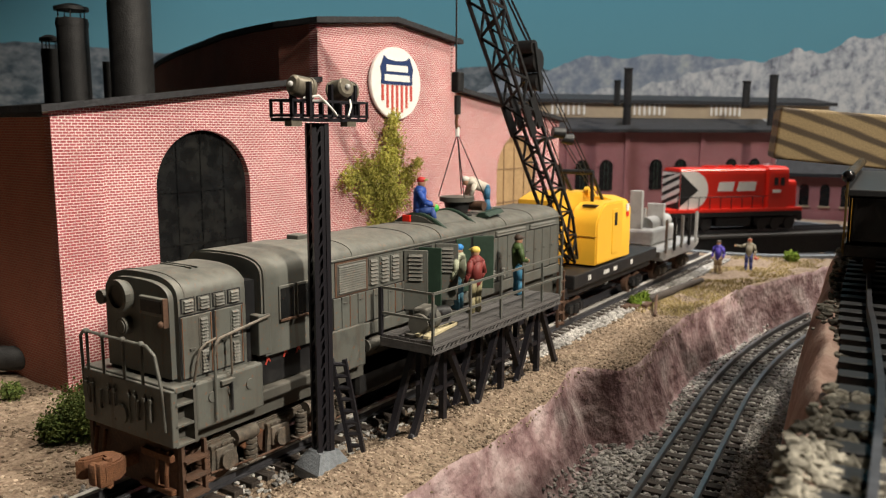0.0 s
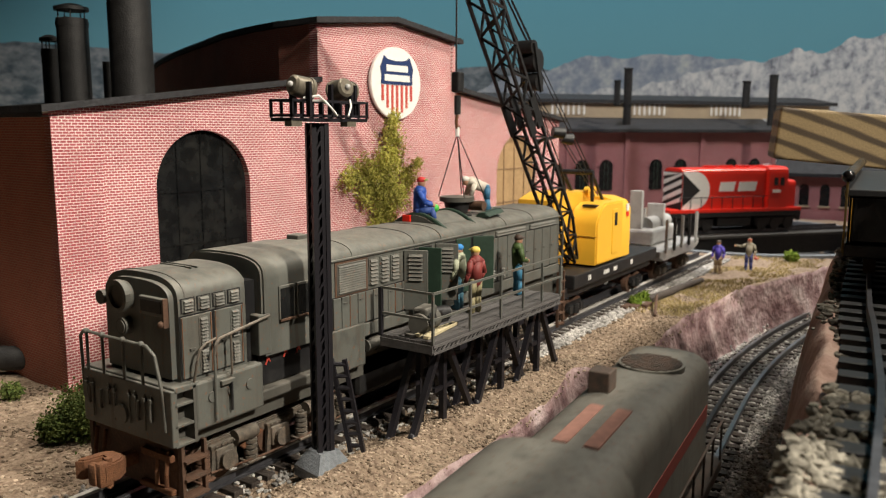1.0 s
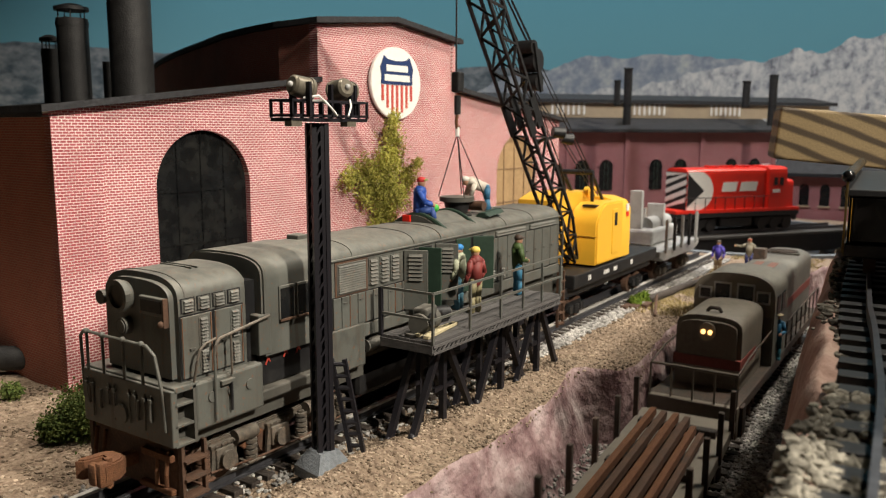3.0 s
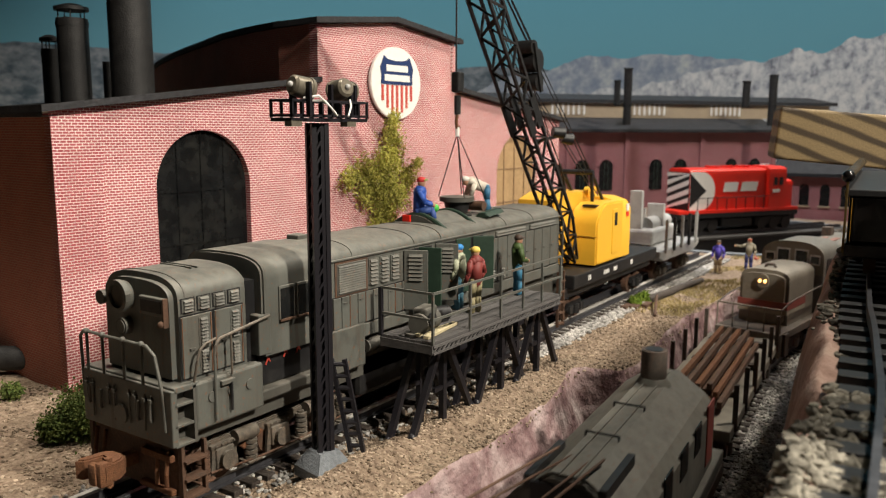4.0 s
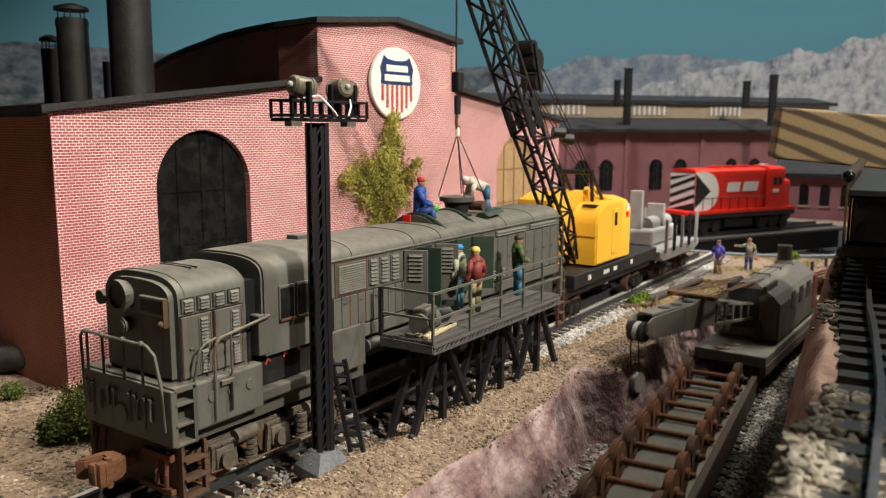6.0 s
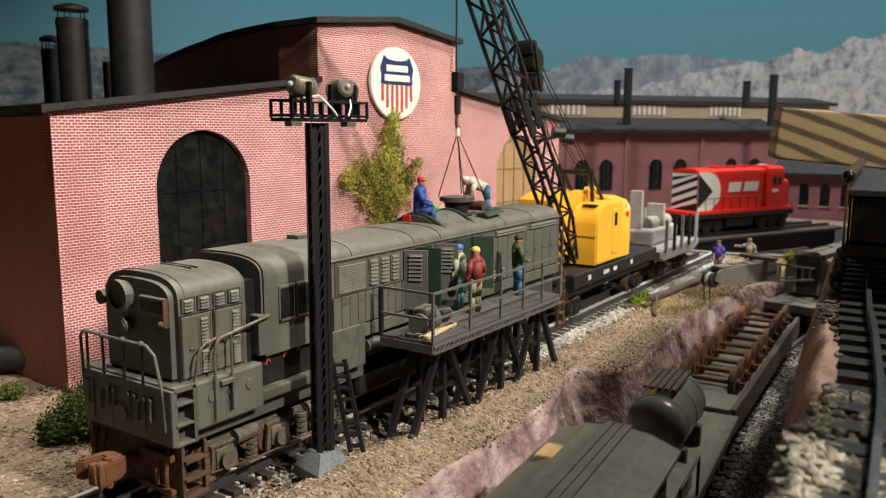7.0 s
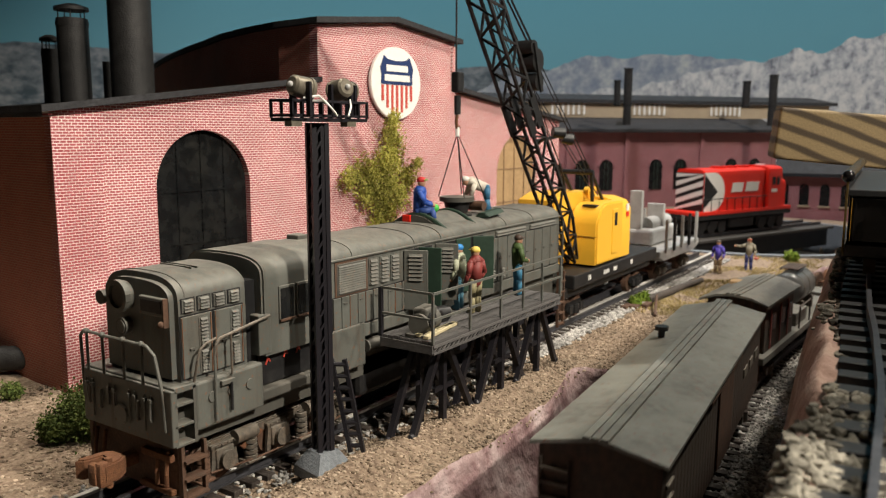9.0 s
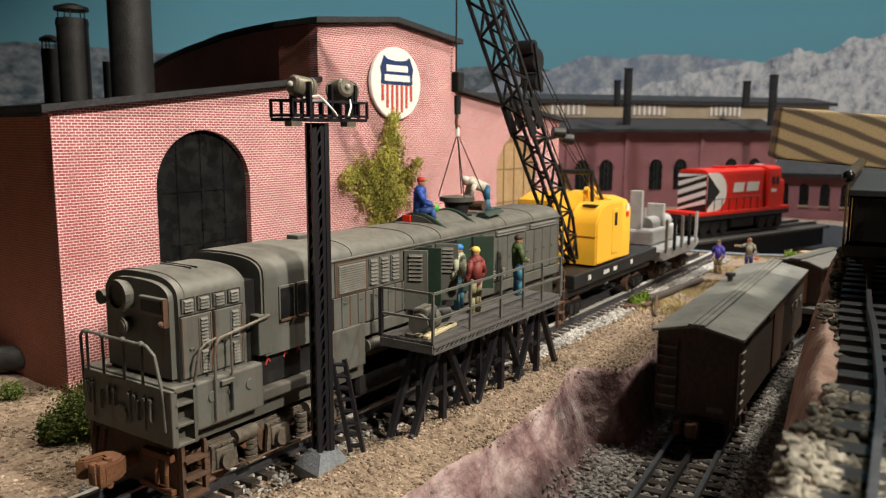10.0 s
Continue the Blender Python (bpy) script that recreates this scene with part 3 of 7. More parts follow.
def rail_sign():
    """Oval white enamel sign with the navy shield and red stripes."""
    s = thing("wall_sign", (71.5, 166.4, 0), -3, "oval white railway sign with a navy and red shield", "sign")
    c, zc, rx, rz = 306, 190, 33.5, 31
    part("plate", prism(B(), [(c + rx * math.cos(2 * math.pi * k / 48), zc + rz * math.sin(2 * math.pi * k / 48)) for k in range(48)], "y", -5, -1.5, 0.5), WHITE, s)

    part("shield_head", prism(B(), [(c - 17, zc + 23), (c - 12, zc + 20), (c, zc + 19), (c + 12, zc + 20), (c + 17, zc + 23), (c + 22, zc + 13), (c + 20.5, zc + 6), (c + 21, zc - 1), (c - 21, zc - 1), (c - 20.5, zc + 6), (c - 22, zc + 13)], "y", -5.6, -5), NAVY, s, "navy blue shield top")
    for k in range(7):
        x = c - 19.2 + k * 6.4
        zb = zc - 26 + 0.03 * (x - c) ** 2
        part("stripe", box(B(), x - 1.4, x + 1.4, -5.6, -5, zb, zc - 1.5), SIGNRED, s)
    for w, z0, z1 in ((14.5, zc + 9.8, zc + 15.4), (17.0, zc + 1.6, zc + 7.2)):
        part("lettering_bar", box(B(), c - w, c + w, -6.0, -5.5, z0, z1, 0.3), WHITE, s)
    return s


rail_sign()


# ---- stored grey road switcher ----
def louvre(x0, x1, z0, z1, n, y=-31.4):
    b = B()
    box(b, x0, x1, y - 0.1, y + 0.6, z0, z1)
    st = (z1 - z0) / n
    for k in range(n):
        z = z0 + k * st
        prism(b, [(y - 1.1, z + st * 0.1), (y, z + st * 0.3), (y, z + st * 0.85)], "x", x0 + 0.8, x1 - 0.8)
    return b


def rod(pts, parent, m, r=0.55, name="handrail", label=""):
    return part(name, tube(B(), [Vector(p) for p in pts], r), m, parent, label, smooth=True)


def three_axle_truck(parent, x0, m, y=-18.5):
    """Side frame with springs, journal boxes and wheels."""
    t = part("truck", B(), m, parent)
    b = B()
    prism(b, [(x0, 15), (x0 + 6, 19), (x0 + 84, 19), (x0 + 90, 15), (x0 + 90, 10), (x0 + 80, 12), (x0 + 66, 11), (x0 + 58, 15), (x0 + 48, 9), (x0 + 40, 15), (x0 + 30, 11), (x0 + 14, 12), (x0, 10)], "y", y - 3, y, 0.6)
    part("side_frame", b, m, t)
    part("side_frame", box(B(), x0, x0 + 90, 20, 23, 9, 18, 0.6), m, t)
    for cx in (x0 + 13, x0 + 45, x0 + 77):
        w = B()
        for yy in (-17, 17):
            cyl(w, (cx, yy - 2.5, 10.2), (cx, yy + 2.5, 10.2), 10, seg=24)
            cyl(w, (cx, yy + (2.5 if yy < 0 else -2.5), 10.2), (cx, yy + (4.2 if yy < 0 else -4.2), 10.2), 11.2, seg=24)
        cyl(w, (cx, -17, 10.2), (cx, 17, 10.2), 2.5)
        part("wheelset", w, RUSTDK, t, smooth=True)
        j = B()
        box(j, cx - 5, cx + 5, y - 5.5, y - 1, 6, 15, 0.9)
        cyl(j, (cx, y - 8, 10), (cx, y - 5, 10), 4.2, 3.4, 16)
        for k in range(6):
            a = k * math.pi / 3
            ball(j, (cx + 3 * math.cos(a), y - 7.2, 10 + 3 * math.sin(a)), 0.5, u=6, v=4)
        part("journal_box", j, m, t, smooth=True)
    for cx in (x0 + 1.5, x0 + 28, x0 + 60, x0 + 88):
        s = B()
        cyl(s, (cx, y - 4, 4), (cx, y - 4, 17), 1.7, seg=10)
        for k in range(5):
            cyl(s, (cx, y - 4, 4.6 + k * 2.5), (cx, y - 4, 6.2 + k * 2.5), 3.1, seg=14)
        box(s, cx - 4, cx + 4, y - 7.5, y - 0.5, 3.4, 4.6, 0.4)
        part("coil_spring", s, RUSTDK if int(cx) % 2 else m, t, smooth=True)
    for cx in (x0 + 13, x0 + 45, x0 + 77):
        h = B()
        for q in (-6.5, 6.5):
            beam(h, (cx + q, y - 3.6, 3.5), (cx + q * 0.8, y - 3.6, 17), 1.5, 2.2)
        box(h, cx - 7.5, cx + 7.5, y - 5.0, y - 2.4, 15.6, 17.4, 0.4)
        for q in (-5, -1.7, 1.7, 5):
            ball(h, (cx + q, y - 5.2, 16.5), 0.7, u=6, v=4)
        part("pedestal", h, m, t)
    part("brake_rod", tube(B(), [Vector((x0 + 4, y - 6, 6.5)), Vector((x0 + 30, y - 6.4, 4.6)), Vector((x0 + 58, y - 6.4, 4.6)), Vector((x0 + 86, y - 6, 6.5))], 0.55), RUSTDK, t)
    part("equaliser", prism(B(), [(x0 + 22, 12), (x0 + 34, 16.5), (x0 + 36, 15), (x0 + 24, 10)], "y", y - 4.6, y - 2.8, 0.2), RUST, t, "rusty equaliser arm")
    part("brake_cylinder", cyl(B(), (x0 + 18, y - 5, 17.5), (x0 + 30, y - 5, 17.5), 3.2, seg=14), m, t, smooth=True)
    part("brake_cylinder", cyl(B(), (x0 + 62, y - 5, 17.5), (x0 + 74, y - 5, 17.5), 3.2, seg=14), m, t, smooth=True)
    return t


def knuckle_coupler(parent, x, z, m, d=-1):
    """Shank, open hook head with its guard arm, and the hinged knuckle with its pin."""
    b = B()

    def lump(x0, x1, y0, y1, z0, z1, bev):
        box(b, min(x + d * x0, x + d * x1), max(x + d * x0, x + d * x1), y0, y1, z + z0, z + z1, bev)

    lump(-2, 8, -2.6, 2.6, -2.6, 2.6, 0.6)
    prism(b, [(x + d * q, y) for q, y in ((6, -4), (10, -7), (17, -7.5), (17, -3.5), (12.5, -2), (12, 2.5), (19, 4), (21, 7), (18, 8), (9, 6.5), (6, 4))], "z", z - 4.2, z + 4.2, 0.7)
    lump(13.5, 19.5, -7.2, -3.2, -5.2, 5.2, 1.2)
    lump(17, 20.5, -5, 0.2, -4.6, 4.6, 1.3)
    cyl(b, (x + d * 14.5, -5.4, z - 6), (x + d * 14.5, -5.4, z + 6), 1.5, seg=12)
    cyl(b, (x + d * 11, 0, z - 9.5), (x + d * 11, 0, z - 4), 0.8, seg=8)
    return part("coupler", b, m, parent, "rusty knuckle coupler", smooth=True)


def offset_y(pts, dy):
    return [(y + dy, z) for y, z in pts]


def grey_engine():
    e = thing("diesel_locomotive", (0, 0, 0), 0, "weathered grey hood diesel under repair on the track", "locomotive")
    HW, CY = 25.5, -5.5
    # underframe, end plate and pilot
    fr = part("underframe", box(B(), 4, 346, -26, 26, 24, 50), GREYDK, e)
    part("end_plate", box(B(), -1.5, 1.5, -32, 27, 27, 50, 0.5), GREY, e)
    part("deck", box(B(), 0, 12, -32, 27, 48.5, 51, 0.4), GREY, e)
    for k, (y, z) in enumerate(((21, 44), (13, 43), (-12, 43), (-20, 44))):
        part("hose", tube(B(), [Vector((-2.2, y, z)), Vector((-2.6, y, z - 7)), Vector((-2.2, y - 0.4, z - 8))], 0.6), GREYDK, e)
    for y, q in ((23, 10), (19, 16), (8, 9), (4, 15), (-6, 14), (-10, 8), (-16, 15), (-20, 11)):
        part("air_pipe", cyl(B(), (-2.1, y, 46.5 - q), (-2.1, y, 46.5), 0.4, seg=6), GREY, e)
        part("pipe_valve", box(B(), -2.9, -1.4, y - 0.9, y + 0.9, 43.5, 45, 0.2), GREY, e)
    part("lift_ring", cyl(B(), (-2.6, 0, 35), (-1.2, 0, 35), 4.2, seg=16), GREY, e, smooth=True)
    p = part("pilot", box(B(), 3, 8, -27, 27, 4, 25, 0.6), RUSTDK, e, "rusty brown pilot plate")
    for y in (-24, -18, 18, 24):
        part("pilot_strap", tube(B(), [Vector((2, y, 23)), Vector((0.5, y, 14)), Vector((2, y + 2, 7))], 0.9), RUST, p)
    part("pilot_bar", box(B(), 0.5, 3, -27, -8, 19, 22, 0.5), RUST, p)
    part("pilot_bar", box(B(), 0.5, 3, -27, -6, 5, 7.5, 0.5), RUST, p)
    knuckle_coupler(e, 2, 15, RUST)
    # corner steps
    for s in (-1, 1):
        st = part("stepwell", B(), GREY, e)
        y0, y1 = (-32, -23) if s < 0 else (18, 27)
        for k, z in enumerate((43, 34.5, 26.5)):
            part("tread", box(B(), 0, 9.5, y0, y1, z, z + 1.1, 0.2), GREY, st)
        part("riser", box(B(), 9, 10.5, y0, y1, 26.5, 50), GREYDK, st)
        part("cheek", box(B(), 10, 46, -32.4 if s < 0 else 20, -26 if s < 0 else 27, 30.5, 50.5, 1.0), GREY, st, "grey side skirt with round plugs")
        for x in (18, 28, 38):
            part("plug", cyl(B(), (x, s * 32.1 - (0 if s < 0 else 6), 43), (x, s * 33 - (0 if s < 0 else 6), 43), 2.2, seg=18), GREY, st, smooth=True)
        ls = part("lower_step", B(), RUSTDK, e, "rusty step ladder")
        for x in (3.5, 14.5):
            part("stringer", box(B(), x - 0.7, x + 0.7, s * 30 - 1.2, s * 30 + 1.2, 2.5, 26, 0.2), RUSTDK, ls)
        for z in (4, 11.5, 19):
            part("tread", box(B(), 3.5, 14.5, s * 30 - 3, s * 30 + 2.5, z, z + 1), RUSTDK, ls)
    # short hood, narrower than the cab
    sh = part("short_hood", prism(B(), offset_y(roof_profile(23, 50, 83, 93.5, 16, 2.8), -5.4), "x", 4, 43, 2.4), GREY, e, smooth=True)
    FY = -28.4
    for x in (8, 15.8, 23.6, 31.4):
        # black backing that paints the shade round the louvres
        part("louvre_frame", box(B(), x - 0.5, x + 6.3, FY - 0.25, FY + 0.5, 78.6, 84.6), BLACK, sh)
        part("louvre_panel", louvre(x, x + 5.8, 79, 84.2, 4, FY - 0.3), GREY, sh)
    for x, w in ((7, 15.2), (23.4, 15)):
        # black sheet behind the door paints the shade in its gap
        part("door_gap", box(B(), x - 0.55, x + w + 0.55, FY - 0.2, FY + 0.4, 51.6, 77.8), BLACK, sh)
        part("door", box(B(), x, x + w, FY - 0.8, FY + 0.4, 52.2, 77.2, 0.35), GREY, sh)
        for z0, z1, q in ((64.4, 76, 8), (53, 62.6, 7)):
            part("louvre_panel", louvre(x + w - 7, x + w - 2, z0, z1, q, FY - 0.9), GREY, sh)
        part("door_edge", box(B(), x + w - 1.0, x + w - 0.6, FY - 1.05, FY - 0.6, 52.5, 77), RUST, sh)
        part("door_edge", box(B(), x + 0.2, x + 0.5, FY - 1.0, FY - 0.6, 52.5, 77), RUST, sh)
        part("latch", box(B(), x + 3.4, x + 6, FY - 1.5, FY - 0.7, 63.5, 64.3), GREYDK, sh)
    part("nose_seam", prism(B(), [(y, z + 0.3) for y, z in offset_y(roof_profile(23.1, 60, 83, 93.5, 16, 2.8), -5.4)], "x", 9.6, 10.1), GREYDK, sh, smooth=True)
    for x in (17, 20):
        part("roof_rib", box(B(), x + 6, x + 6.5, -16, 4, 92.9, 93.9), GREY, sh)
    hl = part("headlight", cyl(B(), (1.2, 1.5, 83.5), (5, 1.5, 83.5), 6.0, seg=28), GREY, sh, smooth=True)
    rim = B()
    for k in range(28):
        a0, a1 = 2 * math.pi * k / 28, 2 * math.pi * (k + 1) / 28
        prism(rim, [(1.5 + q * math.cos(a), 83.5 + q * math.sin(a)) for q, a in ((4.9, a0), (6.7, a0), (6.7, a1), (4.9, a1))], "x", -0.4, 1.8)
    part("headlight_rim", rim, GREY, hl)
    part("headlight_lens", cyl(B(), (0.9, 1.5, 83.5), (1.3, 1.5, 83.5), 5.0, seg=28), GREYDK, hl, smooth=True)
    part("hinge", box(B(), -0.6, 1.6, -5.4, -4.2, 82, 85), GREYDK, hl)
    part("marker_lamp", cyl(B(), (0.6, 0.6, 71), (5, 0.6, 71), 3.5, seg=20), GREYDK, sh, smooth=True)
    part("marker_lens", cyl(B(), (0.2, 0.6, 71), (0.8, 0.6, 71), 2.6, seg=20), GREY, sh, smooth=True)
    part("marker_lamp", cyl(B(), (2, 16.5, 81), (7, 16.5, 81), 3.0, seg=14), GREYDK, sh, smooth=True)
    nb = part("number_box", box(B(), 2.2, 5, -25, -9.5, 77.5, 85, 0.5), GREY, sh)
    part("number_glass", box(B(), 1.9, 2.4, -23.5, -11, 79, 83.8), BLACK, nb)
    part("number_box_rust", box(B(), 1.6, 4, -25.7, -25.0, 73.5, 85.2, 0.2), RUSTDK, nb, "rusty bracket")
    part("marker_knob", ball(B(), (1.4, -24.2, 75), 1.4), RUSTDK, nb, smooth=True)
    # recess, its shade put in as a black box, and cab
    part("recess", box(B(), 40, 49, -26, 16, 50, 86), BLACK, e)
    cab = part("cab", prism(B(), offset_y(roof_profile(HW, 52, 86, 96.5, 14, 3.0), CY), "x", 48, 90, 1.0), GREY, e, smooth=True)
    for x in (58, 69):
        w = part("window_frame", box(B(), x - 0.8, x + 8.8, -31.8, -30.8, 66, 82, 0.3), GREY, cab)
        part("pane", box(B(), x, x + 8, -32.0, -31.5, 67.2, 80.8), GLASSDK, w)
        part("window_sill", box(B(), x - 0.8, x + 8.8, -32.6, -31.6, 66, 67.1, 0.2), RUSTDK, w)
    part("battery_box", box(B(), 45, 52, -31.5, -24, 53, 71, 0.5), GREY, e)
    part("cab_floor_gear", box(B(), 48, 92, -27, 20, 38, 52), BLACK, e)
    for x, z in ((52, 50), (63, 51), (71, 51)):
        part("cable", tube(B(), [Vector((x, -27.5, z - 3)), Vector((x + 1, -28, z)), Vector((x + 2.5, -27.5, z - 2))], 0.45), SIGNRED, e)
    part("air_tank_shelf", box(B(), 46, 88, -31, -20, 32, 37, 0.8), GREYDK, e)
    # long hood
    lh = part("long_hood", prism(B(), offset_y(roof_profile(HW - 0.4, 52, 86, 95.5, 14, 3.0), CY), "x", 90, 342, 1.2), GREY, e, smooth=True)
    part("roof_lip", box(B(), 90, 342, -31.6, -30.2, 87.4, 88.4, 0.3), GREY, lh)
    part("screen_frame", box(B(), 96, 118, -31.3, -30.4, 70.5, 86, 0.3), GREYDK, lh)
    for k in range(12):
        part("screen_slat", prism(B(), [(-32, 71.6 + k * 1.15), (-31.2, 71.6 + k * 1.15), (-31.2, 72.5 + k * 1.15)], "x", 97, 117), GREY, lh)
    # black sheet behind the doors, shade of their gaps as colour
    part("door_gap", box(B(), 92.4, 154.4, -30.95, -30.5, 53.4, 70.1), BLACK, lh)
    part("screen_border", box(B(), 94.8, 119.2, -31.05, -30.5, 69.9, 87), RUSTDK, lh)
    for k in range(10):
        x = 93 + k * 6.1
        part("hood_door", box(B(), x, x + 5.6, -31.5, -30.4, 54, 69.5, 0.25), GREY, lh)
        if k % 2:
            part("door_seam", box(B(), x + 5.65, x + 5.95, -31.7, -30.6, 54, 69.5), RUST, lh)
            part("latch", box(B(), x + 1, x + 3.4, -32, -31.4, 66, 66.7), GREYDK, lh)
    for x in (120.5, 129.5, 138.5):
        part("louvre_panel", louvre(x, x + 7, 72, 85.5, 7, -31), GREY, lh)
    # open doors and engine bay, whose dark inside is painted as black sheets
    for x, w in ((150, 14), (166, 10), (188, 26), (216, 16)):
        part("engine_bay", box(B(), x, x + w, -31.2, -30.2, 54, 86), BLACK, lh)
    for x, ang in ((150, -62), (164, -75), (180, -60), (201, -8), (220, -50)):
        green = x in (164, 201, 220)
        d = part("open_door", box(B(), 0, 13, -0.7, 0.7, 54, 86.5, 0.3), GREEN if green else GREY, lh, "open dark green access door" if green else "open grey louvred door")
        d.matrix_basis = pose(x * MM, -31 * MM, 0, 0, 0, ang)
        if not green:
            lp = part("door_louvre", louvre(2, 11, 70, 85, 7, -0.7), GREY, d)
    # rear doors: gap shade painted by a black sheet again
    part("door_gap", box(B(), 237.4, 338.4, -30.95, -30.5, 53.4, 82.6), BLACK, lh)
    for k in range(8):
        x = 238 + k * 12.5
        part("hood_door", box(B(), x, x + 11.8, -31.4, -30.4, 54, 82, 0.3), GREY, lh)
        part("latch", box(B(), x + 1.2, x + 3.6, -32, -31.3, 68, 68.8), GREYDK, lh)
        if k in (0, 1):
            part("louvre_panel", louvre(x + 3, x + 9, 56, 62, 4, -31.3), GREY, lh)
    for k in range(2):
        part("louvre_panel", louvre(248 + k * 46, 288 + k * 46, 83, 86.4, 2, -31), GREY, lh)
    # roof work: raised hatches with green edging
    for x0, x1 in ((196, 232),):
        part("roof_hatch", prism(B(), [(-23 + 36 * k / 10, 93.0 + 7.0 * math.sin(math.pi * k / 10)) for k in range(11)] + [(13, 90), (-23, 90)], "x", x0, x1, 0.5), GREY, lh, smooth=True)
    part("hatch_edge", tube(B(), [Vector((198, -26 + 40 * k / 10, 92.0 + 8.0 * math.sin(math.pi * k / 10))) for k in range(11)], 1.5), GREEN, lh, smooth=True)
    part("hatch_edge", tube(B(), [Vector((231, -26 + 40 * k / 10, 92.0 + 8.0 * math.sin(math.pi * k / 10))) for k in range(11)], 1.3), GREEN, lh, smooth=True)
    part("hatch_cover", prism(B(), [(-6, 0), (-4, 3), (0, 4.4), (4, 3), (6, 0)], "x", 0, 22, 0.4), GREEN, lh, smooth=True).matrix_basis = pose(0.246, -0.021, 0.0935, -18, -4, 2)
    part("roof_opening", box(B(), 234, 246, -14, 14, 93, 96.4, 0.3), BLACK, lh)
    for x in (108, 160, 186, 262, 300):
        part("roof_seam", prism(B(), [(y, z + 0.35) for y, z in offset_y(roof_profile(HW - 0.1, 85, 86, 95.5, 14, 3.0), CY)], "x", x, x + 0.7), GREY, lh, smooth=True)
    part("exhaust", box(B(), 100, 108, -2, 6, 95, 97.6, 0.5), GREYDK, lh)
    # side sill boxes, tank
    part("sill_box", box(B(), 88, 116, -32, -22, 32, 54, 0.8), GREY, e)
    part("sill", box(B(), 116, 342, -31, -24, 46, 53, 0.6), GREY, e)
    part("fuel_tank", box(B(), 118, 232, -26, 26, 12, 36, 3), BLACK, e)
    part("air_cylinder", cyl(B(), (120, -28, 40), (146, -28, 40), 3.4, seg=14), GREYDK, e, smooth=True)
    three_axle_truck(e, 18, TRUCK)
    three_axle_truck(e, 238, TRUCK)
    # rails
    rod([(-1, 26.5, 38), (-1.5, 26.5, 64), (-1.5, 24, 66.5), (-1.5, 16, 66.5), (-1.5, 10, 66.3)], e, GREY, 0.7)
    rod([(-1.5, 10, 66.3), (-1.5, -18, 66.3), (-1.5, -23, 63), (-1.5, -27, 48), (-1.5, -28, 33)], e, GREY, 0.7)
    for y in (22, 11, -3, -15):
        part("handrail_post", cyl(B(), (-1.5, y, 50), (-1.5, y, 66.3), 0.65, seg=8), GREY, e)
        part("handrail_knob", ball(B(), (-1.5, y, 66.5), 1.3), GREY, e, smooth=True)
    rod([(10, -31, 49), (10.5, -33.5, 60), (12, -33.5, 64), (15, -33.5, 66), (20, -33.5, 67)], e, TRUCK, 0.55)
    rod([(19, -33.5, 33), (19, -33.5, 60)], e, GREY, 0.6)
    rod([(19, -33.5, 60), (19.6, -33.5, 64), (22, -33.5, 66.6), (50, -33, 70.5)], e, TRUCK, 0.65)
    rod([(28, -33.2, 50), (28, -33.2, 67.5)], e, TRUCK, 0.5)
    part("grab_bracket", box(B(), 22, 29, -34, -31, 46.5, 48.5, 0.3), GREY, e)
    rod([(27, -33.8, 47), (27, -33.8, 35)], e, BLACK, 0.6)
    # rear end
    part("rear_plate", box(B(), 344, 347, -32, 27, 27, 50, 0.5), GREY, e)
    rs = part("rear_steps", B(), RUSTDK, e, "rusty rear step ladder")
    for x in (341, 350):
        part("stringer", box(B(), x - 0.7, x + 0.7, -32, -30, 4, 46), RUSTDK, rs)
    for z in (6, 14, 22, 30, 38):
        part("tread", box(B(), 341, 350, -33, -29, z, z + 1), RUSTDK, rs)
    for y in (-30, -10, 10, 30):
        part("handrail_post", cyl(B(), (348, y, 48), (348, y, 74), 0.7, seg=8), RUSTDK, e)
    rod([(348, -30, 74), (348, 30, 74)], e, GREY, 0.7)
    rod([(344, -32.5, 52), (344, -32.5, 84)], e, GREYDK, 0.7)
    return e


grey_engine()


